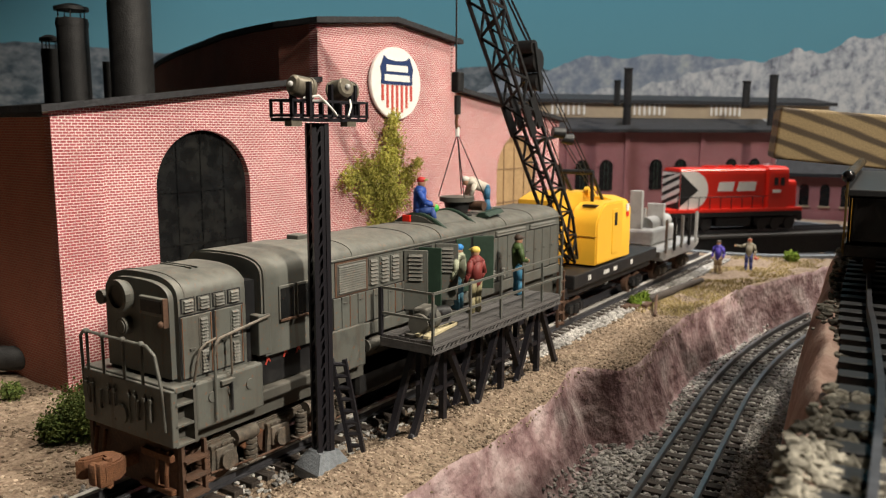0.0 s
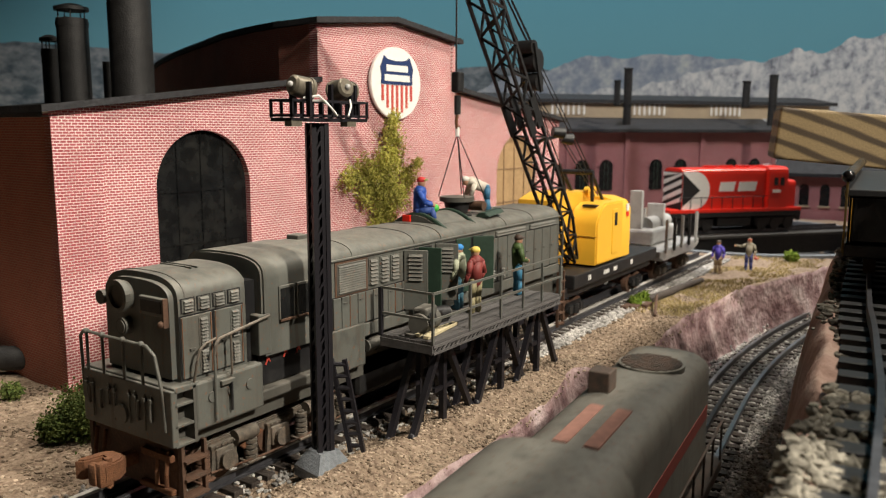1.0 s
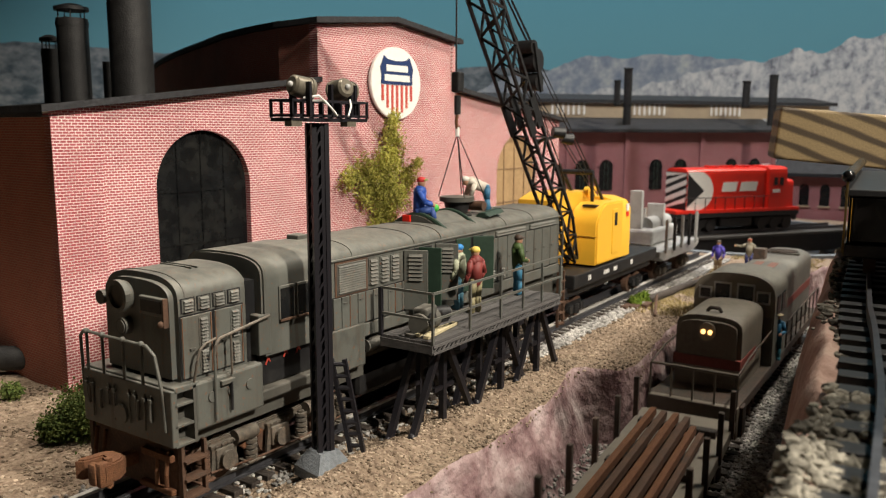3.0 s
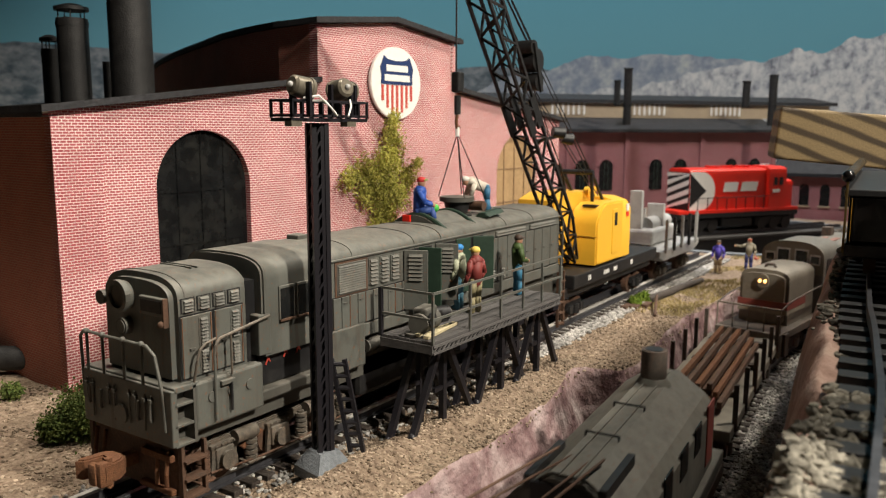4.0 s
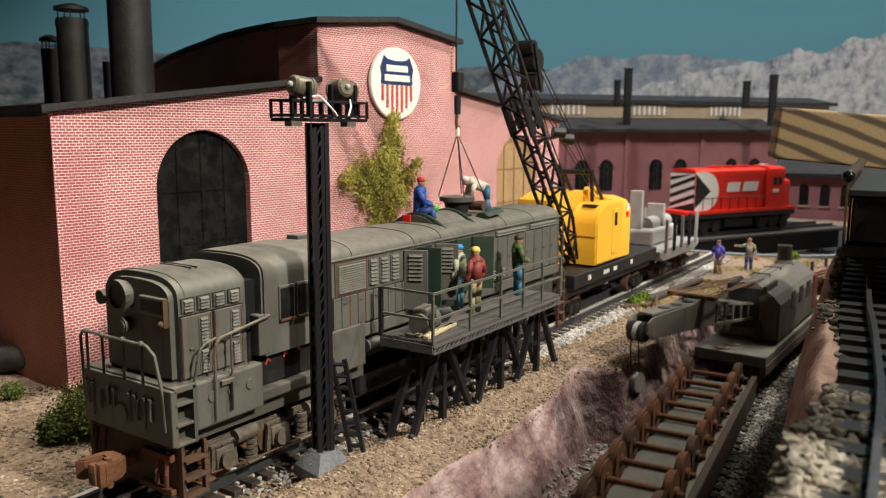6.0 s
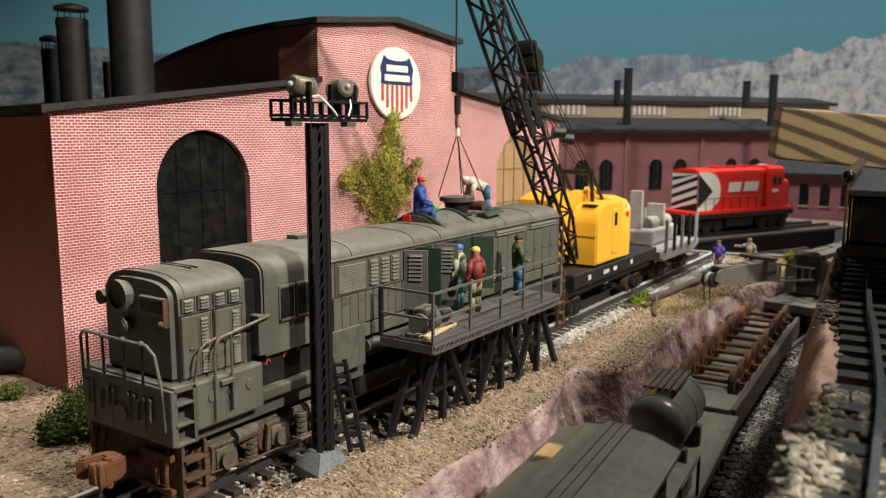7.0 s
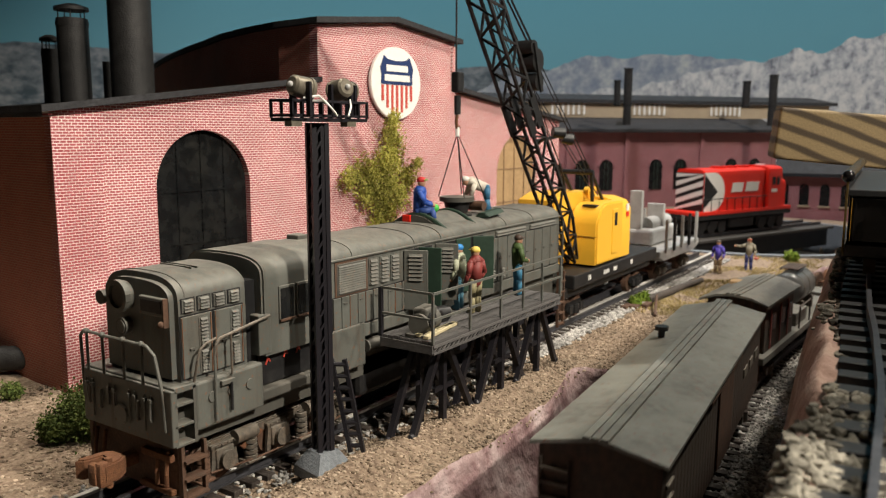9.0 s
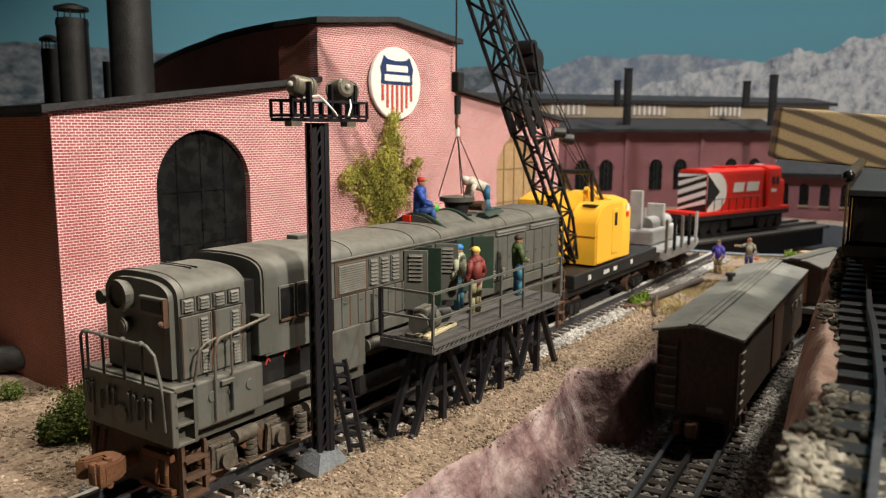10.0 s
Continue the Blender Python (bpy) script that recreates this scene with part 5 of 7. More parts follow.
def far_house():
    ax, ay, bx, by = 1232, 436, 1661, 86
    L, ang = math.hypot(bx - ax, by - ay), math.degrees(math.atan2(by - ay, bx - ax))
    h = thing("roundhouse", (ax, ay, 0), ang, "long dusky brick roundhouse with arched windows and black roofs", "building")
    part("wall", box(B(), -60, L, 0, 12, -60, 150), BRICK_FAR, h)
    for x in (-60, 53, 184, 362, L - 10):
        part("pilaster", box(B(), x, x + 10, -3, 1, -60, 150), BRICK_FAR, h)
    part("lower_roof", prism(B(), [(-10, 146), (90, 178), (90, 184), (-10, 152)], "x", -70, L + 8), ROOF, h)
    cl = part("clerestory", box(B(), -60, L + 190, 60, 66, 176, 206), BUFF, h, "buff clerestory band with pale louvres")
    for k in range(3):
        x0 = 40 + k * 190
        for j in range(14):
            part("louvre", box(B(), x0 + j * 6, x0 + j * 6 + 4, 58.8, 60.2, 182, 204), WHITE if j % 2 else BUFF, cl)
    part("upper_roof", prism(B(), [(56, 206), (150, 222), (150, 228), (56, 213)], "x", -80, L + 210), ROOF, h)
    for x in (28, 89, 143, 258, 316, 441, 500):
        r, s = 15, 76
        pts = [(x - r, 28)] + [(x + r * math.cos(math.pi * (1 - k / 12)), s + r * math.sin(math.pi * k / 12)) for k in range(13)] + [(x + r, 28)]
        w = part("window", prism(B(), pts, "y", -0.8, 1), GLASSDK, h, "dark arched window")
        b = B()
        for k in range(12):
            a0, a1 = math.pi * k / 12, math.pi * (k + 1) / 12
            prism(b, [(x + q * math.cos(a), s + q * math.sin(a)) for q, a in ((r, a0), (r + 4, a0), (r + 4, a1), (r, a1))], "y", -1.6, 0.5)
        part("arch", b, BRICK_FAR, w)
        for dx in (-4, 4):
            part("mullion", box(B(), x + dx - 0.5, x + dx + 0.5, -1.3, -0.6, 28, 86), GREEN, w)
    return h


far_house()
for (x, y, z, r, hh) in ((1329, 300, 160, 8, 110), (1362, 335, 200, 6.5, 50), (1612, 143, 200, 8, 55), (1594, 85, 160, 8.5, 105)):
    s = thing("roof_stack", (x, y, z), 0, "thin black stack on the far roundhouse", "chimney", "stacks on the far roundhouse")
    part("pipe", cyl(B(), (0, 0, 0), (0, 0, hh), r, seg=16), STACK, s, smooth=True)
    part("collar", cyl(B(), (0, 0, hh - 3), (0, 0, hh), r * 1.15, seg=16), STACK, s, smooth=True)


def side_shed():
    ax, ay, bx, by = 1368, 20, 1395, -200
    L, ang = math.hypot(bx - ax, by - ay), math.degrees(math.atan2(by - ay, bx - ax))
    h = thing("brick_shed", (ax, ay, 0), ang, "low dusky brick shed with small arched windows", "building")
    part("wall", box(B(), 0, L, 0, 60, -60, 70), BRICK_FAR, h)
    part("roof", prism(B(), [(-8, 68), (70, 104), (70, 109), (-8, 74)], "x", -8, L + 6), ROOF, h)
    for x in (11, 45, 79, 113, 147):
        r, s = 8, 47
        pts = [(x - r, 16)] + [(x + r * math.cos(math.pi * (1 - k / 10)), s + r * math.sin(math.pi * k / 10)) for k in range(11)] + [(x + r, 16)]
        w = part("window", prism(B(), pts, "y", -0.8, 1), GLASSDK, h, "dark arched window")
        part("sill", box(B(), x - r - 2, x + r + 2, -2, 0.5, 13, 16), BUFF, w)
    return h


side_shed()


# ---- pine beam and post beside the layout ----
def pine_mat():
    m = bpy.data.materials.new("sawn_pine")
    m.use_nodes = True
    n, l = m.node_tree.nodes, m.node_tree.links
    b = n["Principled BSDF"]
    b.inputs["Roughness"].default_value = 0.65
    tc, mp = n.new("ShaderNodeTexCoord"), n.new("ShaderNodeMapping")
    mp.inputs["Scale"].default_value = (6, 10, 20)
    mp.inputs["Rotation"].default_value = (0, radians(-44), 0)
    w, t = n.new("ShaderNodeTexWave"), n.new("ShaderNodeTexNoise")
    w.bands_direction = "Z"
    w.inputs["Scale"].default_value, w.inputs["Distortion"].default_value, w.inputs["Detail"].default_value, w.inputs["Detail Scale"].default_value = 1.7, 3.0, 2.0, 0.8
    l.new(tc.outputs["Object"], mp.inputs[0])
    l.new(mp.outputs[0], w.inputs["Vector"])
    t.inputs["Scale"].default_value = 900
    l.new(tc.outputs["Object"], t.inputs["Vector"])
    cr = n.new("ShaderNodeValToRGB")
    e = cr.color_ramp.elements
    e[0].position, e[0].color = 0.15, (0.06, 0.036, 0.013, 1)
    e[1].position, e[1].color = 0.55, (0.33, 0.235, 0.11, 1)
    l.new(w.outputs[1], cr.inputs[0])
    mx = n.new("ShaderNodeMix")
    mx.data_type, mx.blend_type = "RGBA", "MULTIPLY"
    mx.inputs[0].default_value = 0.75
    l.new(cr.outputs[0], mx.inputs[6])
    l.new(t.outputs[0], mx.inputs[7])
    l.new(mx.outputs[2], b.inputs["Base Color"])
    bn = n.new("ShaderNodeBump")
    bn.inputs["Strength"].default_value, bn.inputs["Distance"].default_value = 0.4, 0.0006
    l.new(t.outputs[0], bn.inputs["Height"])
    l.new(bn.outputs[0], b.inputs["Normal"])
    return m


GLOSSBLACK = mat("gloss_black_enamel", (0.006, 0.005, 0.005), 0.18, bump=0.25, bscale=120, spec=0.5)
pb = B()
box(pb, 0, 260, 0, 60, -41, 0, 2.2, 3)
pine = tagged(part("pine_beam", pb, pine_mat()), "sawn pine beam of the layout frame", "beam")
pine.matrix_basis = pose(0.4910, -0.1490, 0.1690, 0, 5, -74)
post = tagged(part("beam_post", box(B(), 0, 34, 0, 30, -112, 0, 1.2), SATIN), "dark post under the pine beam", "post")
post.matrix_basis = pose(0.540, -0.370, 0.114, 0, 0, -74)


# ---- the work train ----
def car_pose(s, half):
    """Pose of a vehicle whose middle is s along the sunken track, set on its two trucks."""
    xa, xb = s - half, s + half
    a, b = Vector((xa, track_y(xa))), Vector((xb, track_y(xb)))
    m = (a + b) / 2
    d = b - a
    return pose(m.x * MM, m.y * MM, -51 * MM, 0, 0, math.degrees(math.atan2(d.y, d.x)))


SPEED = 213.0
TRAIN = []


def consist(name, rear, front, label, category, lag=0.0):
    """A vehicle that reaches from rear to front along the track at the start; its space is centred, z up from the rail."""
    t = thing(name, (0, 0, -51), 0, label, category)
    TRAIN.append((t, (rear + front) / 2 + lag, (front - rear) * 0.32))
    return t, (rear + front) / 2


OLIVE = mat("grimy_olive_grey", (0.135, 0.134, 0.116), 0.6, grain=0.2, gscale=300, tint=(0.075, 0.07, 0.058), tscale=30, dust=0.16, bump=0.15, streak=(0.05, 0.04, 0.032), chips=(0.12, 0.07, 0.05))
OLIVEDK = mat("grimy_dark_side", (0.06, 0.052, 0.042), 0.7, grain=0.3, gscale=300, tint=(0.09, 0.05, 0.035), tscale=40, bump=0.2, streak=(0.11, 0.06, 0.04))
TAUPE = mat("dusty_taupe", (0.185, 0.165, 0.132), 0.6, grain=0.2, tint=(0.09, 0.077, 0.06), tscale=40, dust=0.3)
CREAMPAINT = mat("dirty_cream_paint", (0.30, 0.27, 0.21), 0.6, grain=0.3, tint=(0.16, 0.13, 0.10))
DULLRED = mat("dull_red_stripe", (0.20, 0.045, 0.035), 0.6, grain=0.2)
WARM = glow("warm_headlight", (1.0, 0.50, 0.15), 3.5)


def train_engine():
    e, c = consist("work_train_locomotive", -310, 40, "dusty taupe hood diesel with lit headlight pushing backwards", "locomotive", -14)
    X = lambda s: s + 12 - c
    part("frame", box(B(), X(-316), X(22), -29, 29, 20, 27, 0.8), OLIVEDK, e)
    part("pilot", box(B(), X(-322), X(-316), -29, 29, 6, 27, 0.6), TAUPE, e)
    sh = part("short_hood", prism(B(), roof_profile(22, 27, 62, 71, 12, 3.0), "x", X(-288), X(-214), 3.0), TAUPE, e, smooth=True)
    part("nose_stripe", prism(B(), [(-22.5, 40), (22.5, 40), (22.5, 46), (-22.5, 46)], "x", X(-288.6), X(-240)), DULLRED, sh, "dull red stripe")
    part("nose_band", prism(B(), [(-22.4, 36), (22.4, 36), (22.4, 39.6), (-22.4, 39.6)], "x", X(-288.5), X(-240)), CREAMPAINT, sh, "dirty cream band")
    hl = part("headlight", cyl(B(), (X(-291), 0, 62), (X(-286), 0, 62), 5.5, seg=20), GUN, sh, smooth=True)
    for y in (-2.3, 2.3):
        part("bulb", ball(B(), (X(-291.2), y, 62), 1.5), WARM, hl, "glowing warm bulb", smooth=True)
    part("hood_lift", tube(B(), [Vector((X(-272), -5, 71)), Vector((X(-272), -3, 73.5)), Vector((X(-272), 3, 73.5)), Vector((X(-272), 5, 71))], 1.2), OLIVEDK, sh)
    cab = part("cab", prism(B(), roof_profile(29, 27, 72, 87, 14, 2.6), "x", X(-214), X(-158), 1.0), OLIVE, e, "grey cab with rounded roof", smooth=True)
    part("cab_rim", prism(B(), roof_profile(29.5, 60, 72, 87.6, 14, 2.6), "x", X(-215), X(-213.2)), TAUPE, cab, smooth=True)
    for y0, y1 in ((-25, -17), (-14, -3), (3, 14), (17, 25)):
        part("windscreen_frame", box(B(), X(-215.6), X(-214.9), y0 - 1, y1 + 1, 68.4, 81.1 if abs(y0 + y1) < 30 else 77.1, 0.3), SILVER, cab, "worn silver window frame")
        part("windscreen", box(B(), X(-215.9), X(-214.8), y0, y1, 69.5, 80 if abs(y0 + y1) < 30 else 76, 0.8), GLASSDK, cab)
    for x in (-205, -185):
        part("side_window", box(B(), X(x), X(x + 13), -29.6, -28.8, 60, 73, 0.5), GLASSDK, cab)
    lh = part("long_hood", prism(B(), roof_profile(22, 27, 69, 80, 12, 3.0), "x", X(-158), X(12), 2.0), OLIVE, e, smooth=True)
    part("hood_stripe", box(B(), X(-156), X(8), -22.3, -21.9, 50, 56), DULLRED, lh)
    for y in (-7, 5):
        part("roof_panel", box(B(), X(-140), X(-95), y - 3, y + 3, 79.4, 80.4, 0.2), mat("pink_primer", (0.26, 0.13, 0.10), 0.8, grain=0.3), lh)
    part("exhaust", box(B(), X(-78), X(-67), 5, 15, 75, 88, 0.6), OLIVEDK, lh)
    fan = part("fan_drum", cyl(B(), (X(-24), 0, 75), (X(-24), 0, 80.6), 16, seg=30), OLIVE, lh, smooth=True)
    for k in range(11):
        w = math.sqrt(max(1, 14.6 ** 2 - (-13 + 2.6 * k) ** 2))
        part("grille_slat", box(B(), X(-24) - 13 + 2.6 * k - 0.7, X(-24) - 13 + 2.6 * k + 0.7, -w, w, 80.4, 81.2), OLIVEDK, fan)
    # front and side railings
    for y in (-28, -14, 0, 14, 28):
        part("handrail_post", cyl(B(), (X(-320), y, 27), (X(-320), y, 46), 0.7, seg=6), TAUPE, e)
    part("handrail", cyl(B(), (X(-320), -28, 46), (X(-320), 28, 46), 0.8, seg=6), TAUPE, e)
    for s in (-1, 1):
        for k in range(8):
            x = X(-150 + k * 24)
            part("handrail_post", cyl(B(), (x, s * 28.5, 27), (x, s * 28.5, 46), 0.6, seg=6), OLIVEDK, e)
        part("handrail", cyl(B(), (X(-150), s * 28.5, 46), (X(20), s * 28.5, 46), 0.7, seg=6), OLIVEDK, e)
        part("handrail", tube(B(), [Vector((X(-318), s * 28, 46)), Vector((X(-290), s * 28.5, 50)), Vector((X(-218), s * 28.5, 52))], 0.7), OLIVEDK, e)
        part("step", box(B(), X(-314), X(-304), s * 29 - 2, s * 29 + 2, 6, 26, 0.5), OLIVEDK, e)
    part("fuel_tank", box(B(), X(-190), X(-110), -23, 23, 6, 20, 3), BLACK, e)
    two_axle_truck(e, X(-262), 0, OLIVEDK, 22)
    two_axle_truck(e, X(-42), 0, OLIVEDK, 22)
    knuckle_coupler(e, X(-320), 14, RUSTDK)
    # the body stands taller above the frame than the nominal section
    for o in [o for o in e.children_recursive if o.type == "MESH"]:
        for v in o.data.vertices:
            if v.co.z > 0.027:
                v.co.z = 0.027 + (v.co.z - 0.027) * 1.13
    return e


train_engine()


def rail_flat():
    e, c = consist("rail_flatcar", -590, -350, "grey flatcar loaded with rusty rails between stakes", "flatcar")
    X = lambda s: s - c
    part("deck", box(B(), X(-586), X(-354), -28, 28, 22, 29, 0.6), TAUPE, e)
    for k in range(6):
        for s in (-1, 1):
            x = X(-570 + k * 40)
            part("stake", box(B(), x - 1.4, x + 1.4, s * 28 - 1.4, s * 28 + 1.4, 24, 53), OLIVEDK, e)
    for x in (-520, -450, -385):
        part("bunk", box(B(), X(x) - 3, X(x) + 3, -22, 22, 29, 33), TIE, e)
    for j in range(3):
        for k in range(6 - j):
            y = -17 + k * 6.6 + j * 3.2
            part("rail_bar", box(B(), X(-560 + random.uniform(-5, 5)), X(-408 + random.uniform(-5, 5)), y - 1.6, y + 1.6, 33 + j * 5.2, 37.6 + j * 5.2, 0.4), RUST if (k + j) % 2 else RUSTDK, e)
    two_axle_truck(e, X(-556), 0, OLIVEDK)
    two_axle_truck(e, X(-384), 0, OLIVEDK)
    part("brake_stand", cyl(B(), (X(-582), 16, 28), (X(-582), 16, 46), 0.8, seg=6), BLACK, e)
    knuckle_coupler(e, X(-586), 14, RUSTDK)
    return e


rail_flat()


def wreck_crane():
    e, c = consist("wrecking_crane", -834, -604, "grimy olive steam wrecking crane with lowered boom", "crane")
    X = lambda s: s + 8 - c
    part("deck", box(B(), X(-838), X(-616), -28, 28, 18, 27, 1.0), OLIVE, e)
    for s in (-1, 1):
        part("sill", box(B(), X(-838), X(-616), s * 26 - 2.5, s * 26 + 2.5, 12, 20, 0.6), OLIVEDK, e)
    for k in range(3):
        part("deck_plate", cyl(B(), (X(-828 + k * 15), 8 - k * 4, 27), (X(-828 + k * 15), 8 - k * 4, 27.8), 6, seg=18), TAUPE, e, smooth=True)
    body = part("house", prism(B(), [(-26, 30), (26, 30), (26, 60), (21, 66), (7, 76), (-7, 76), (-21, 66), (-26, 60)], "x", X(-794), X(-640), 1.4), OLIVE, e, "olive grey crane house with bevelled roof")
    part("roof_rib", box(B(), X(-794), X(-648), -3.6, -3.0, 75.8, 76.8), OLIVE, body)
    part("roof_rib", box(B(), X(-794), X(-648), 3.0, 3.6, 75.8, 76.8), OLIVE, body)
    part("roof_tail", prism(B(), [(-24, 30), (24, 30), (24, 55), (16, 64), (-16, 64), (-24, 55)], "x", X(-640), X(-628), 1.0), OLIVE, body)
    part("house_opening", box(B(), X(-795), X(-793), -10, 14, 38, 72), BLACK, body)
    for y0 in (-14, 15):
        part("roof_slot", box(B(), X(-795.5), X(-758), y0 - 1.4, y0 + 1.4, 69, 74.5), BLACK, body)
    part("smoke_stack", cyl(B(), (X(-668), 0, 72), (X(-668), 0, 93), 6.4, seg=22), OLIVEDK, body, smooth=True)
    part("stack_ring", cyl(B(), (X(-668), 0, 75), (X(-668), 0, 79), 9.0, 6.6, seg=22), OLIVE, body, smooth=True)
    part("stack_mouth", cyl(B(), (X(-668), 0, 92.6), (X(-668), 0, 93.3), 4.6, seg=20), BLACK, body)
    for x in (-752, -712):
        part("grab_iron", tube(B(), [Vector((X(x), -7, 76)), Vector((X(x), -7, 78)), Vector((X(x), 7, 78)), Vector((X(x), 7, 76))], 0.5), BLACK, body)
    for k in range(3):
        part("side_window", box(B(), X(-752 + k * 30), X(-738 + k * 30), -26.5, -25.6, 50, 64, 0.4), GLASSDK, body)
    part("side_door", box(B(), X(-662), X(-646), -26.6, -25.6, 34, 66, 0.4), DULLRED, body, "dull red side door")
    # boom: plate girder with lightening holes, nose sheaves, rear lattice
    bo = part("boom", B(), OLIVE, e, "olive plate-girder boom")
    bo.matrix_basis = pose(X(-780) * MM, 0.002, 0.046, 0, -2, 172)
    for y in (-7.5, 7.5):
        part("side_plate", prism(B(), [(84, 5), (176, 8), (187, 13), (185, 20), (178, 23), (120, 25), (100, 30), (84, 22)], "y", y - 0.8, y + 0.8), OLIVE, bo)
        for z0, z1 in ((0, 5), (11, 22)):
            part("chord", beam(B(), (0, y * 1.2, z0), (86, y, z1), 2.0, 2.0), OLIVE, bo)
        for k in range(6):
            x = 6 + k * 15
            part("upright", beam(B(), (x, y * 1.1, 0.06 * x), (x, y * 1.1, 11 + 0.128 * x), 1.5, 1.5), OLIVE, bo)
    part("top_plate", prism(B(), [(100, -7.5), (176, -5.5), (176, 5.5), (100, 7.5)], "z", 23.6, 25), OLIVE, bo)
    for x in (114, 132, 150):
        part("lightening_hole", cyl(B(), (x, 0, 24.6), (x, 0, 25.4), 4.2, seg=18), BLACK, bo)
    for k in range(6):
        part("lattice", beam(B(), (k * 15, -8, 11 + 1.9 * k), (k * 15 + 15, 8, 13 + 1.9 * k), 1.3, 1.3), OLIVE, bo)
        part("lattice", beam(B(), (k * 15, 8, 11 + 1.9 * k), (k * 15 + 15, -8, 13 + 1.9 * k), 1.3, 1.3), OLIVE, bo)
    for y in (-4, 0, 4):
        part("nose_sheave", cyl(B(), (184, y - 1.3, 13), (184, y + 1.3, 13), 7, seg=20), SILVER if y == 0 else BLACK, bo, smooth=True)
    part("cross_head", cyl(B(), (108, -19, 29), (108, 19, 29), 1.8, seg=12), RUSTDK, bo, smooth=True)
    for y in (-14, 14):
        part("sheave_pack", cyl(B(), (106, y, 27.5), (106, y, 30.5), 5.4, seg=20), RUST, bo, "rusty luffing sheave", smooth=True)
        part("luffing_line", cyl(B(), (106, y, 30), (-4, y * 0.7, 32), 0.6, seg=6), RUSTDK, bo)
        part("luffing_line", cyl(B(), (106, y * 0.7, 30), (-4, y * 0.3, 30), 0.5, seg=6), RUSTDK, bo)
    for y in (-3, 3):
        part("hoist_line", cyl(B(), (189, y, 12), (189 - 4, y, -18), 0.5, seg=6), BLACK, bo)
    hb = part("hook_block", cyl(B(), (185, -4, -22), (185, 4, -22), 7, seg=20), SILVER, bo, smooth=True)
    part("hook", tube(B(), [Vector((184, 0, -28)), Vector((182, 0, -36)), Vector((185, 0, -40)), Vector((188, 0, -36))], 1.8), BLACK, hb)
    for y in (-11, 13):
        part("a_frame", beam(B(), (X(-798), y, 32), (X(-782), y, 72), 3.5, 3), OLIVEDK, e)
    for cx in (-806, -650):
        two_axle_truck(e, X(cx), 0, OLIVEDK, 20)
    return e


wreck_crane()


def wheel_flat():
    e, c = consist("wheel_car", -1178, -878, "olive trough car loaded with rusty wheelsets", "flatcar", -10)
    X = lambda s: s - 26 - c
    part("floor", box(B(), X(-1148), X(-856), -25, 25, 17, 21, 0.5), OLIVE, e)
    for s in (-1, 1):
        part("side_girder", box(B(), X(-1148), X(-856), s * 25 - 2, s * 25 + 2, 12, 29, 0.8), OLIVEDK, e)
    part("end_deck", box(B(), X(-1150), X(-1118), -24, 24, 21, 29, 0.8), OLIVE, e)
    for k in range(10):
        x = X(-1102 + k * 25)
        w = part("spare_wheelset", cyl(B(), (x, -16, 32), (x, 16, 32), 1.7, seg=12), RUST, e, "rusty spare wheelset")
        for y in (-17, 17):
            wb = B()
            cyl(wb, (x, y - 1.6, 32), (x, y + 1.6, 32), 10.8, seg=26)
            cyl(wb, (x, y - (1.6 if y < 0 else 2.8), 32), (x, y + (2.8 if y < 0 else 1.6), 32), 9.6, seg=26)
            cyl(wb, (x, y - 3.6, 32), (x, y + 3.6, 32), 3.2, seg=14)
            part("wheel", wb, RUST if k % 3 else RUSTDK, w, smooth=True)
        part("axle_end", cyl(B(), (x, -23.5, 32), (x, 23.5, 32), 1.3, seg=10), RUST, w, smooth=True)
    two_axle_truck(e, X(-1116), 0, OLIVEDK)
    two_axle_truck(e, X(-890), 0, OLIVEDK)
    knuckle_coupler(e, X(-1148), 14, RUSTDK)
    return e


wheel_flat()


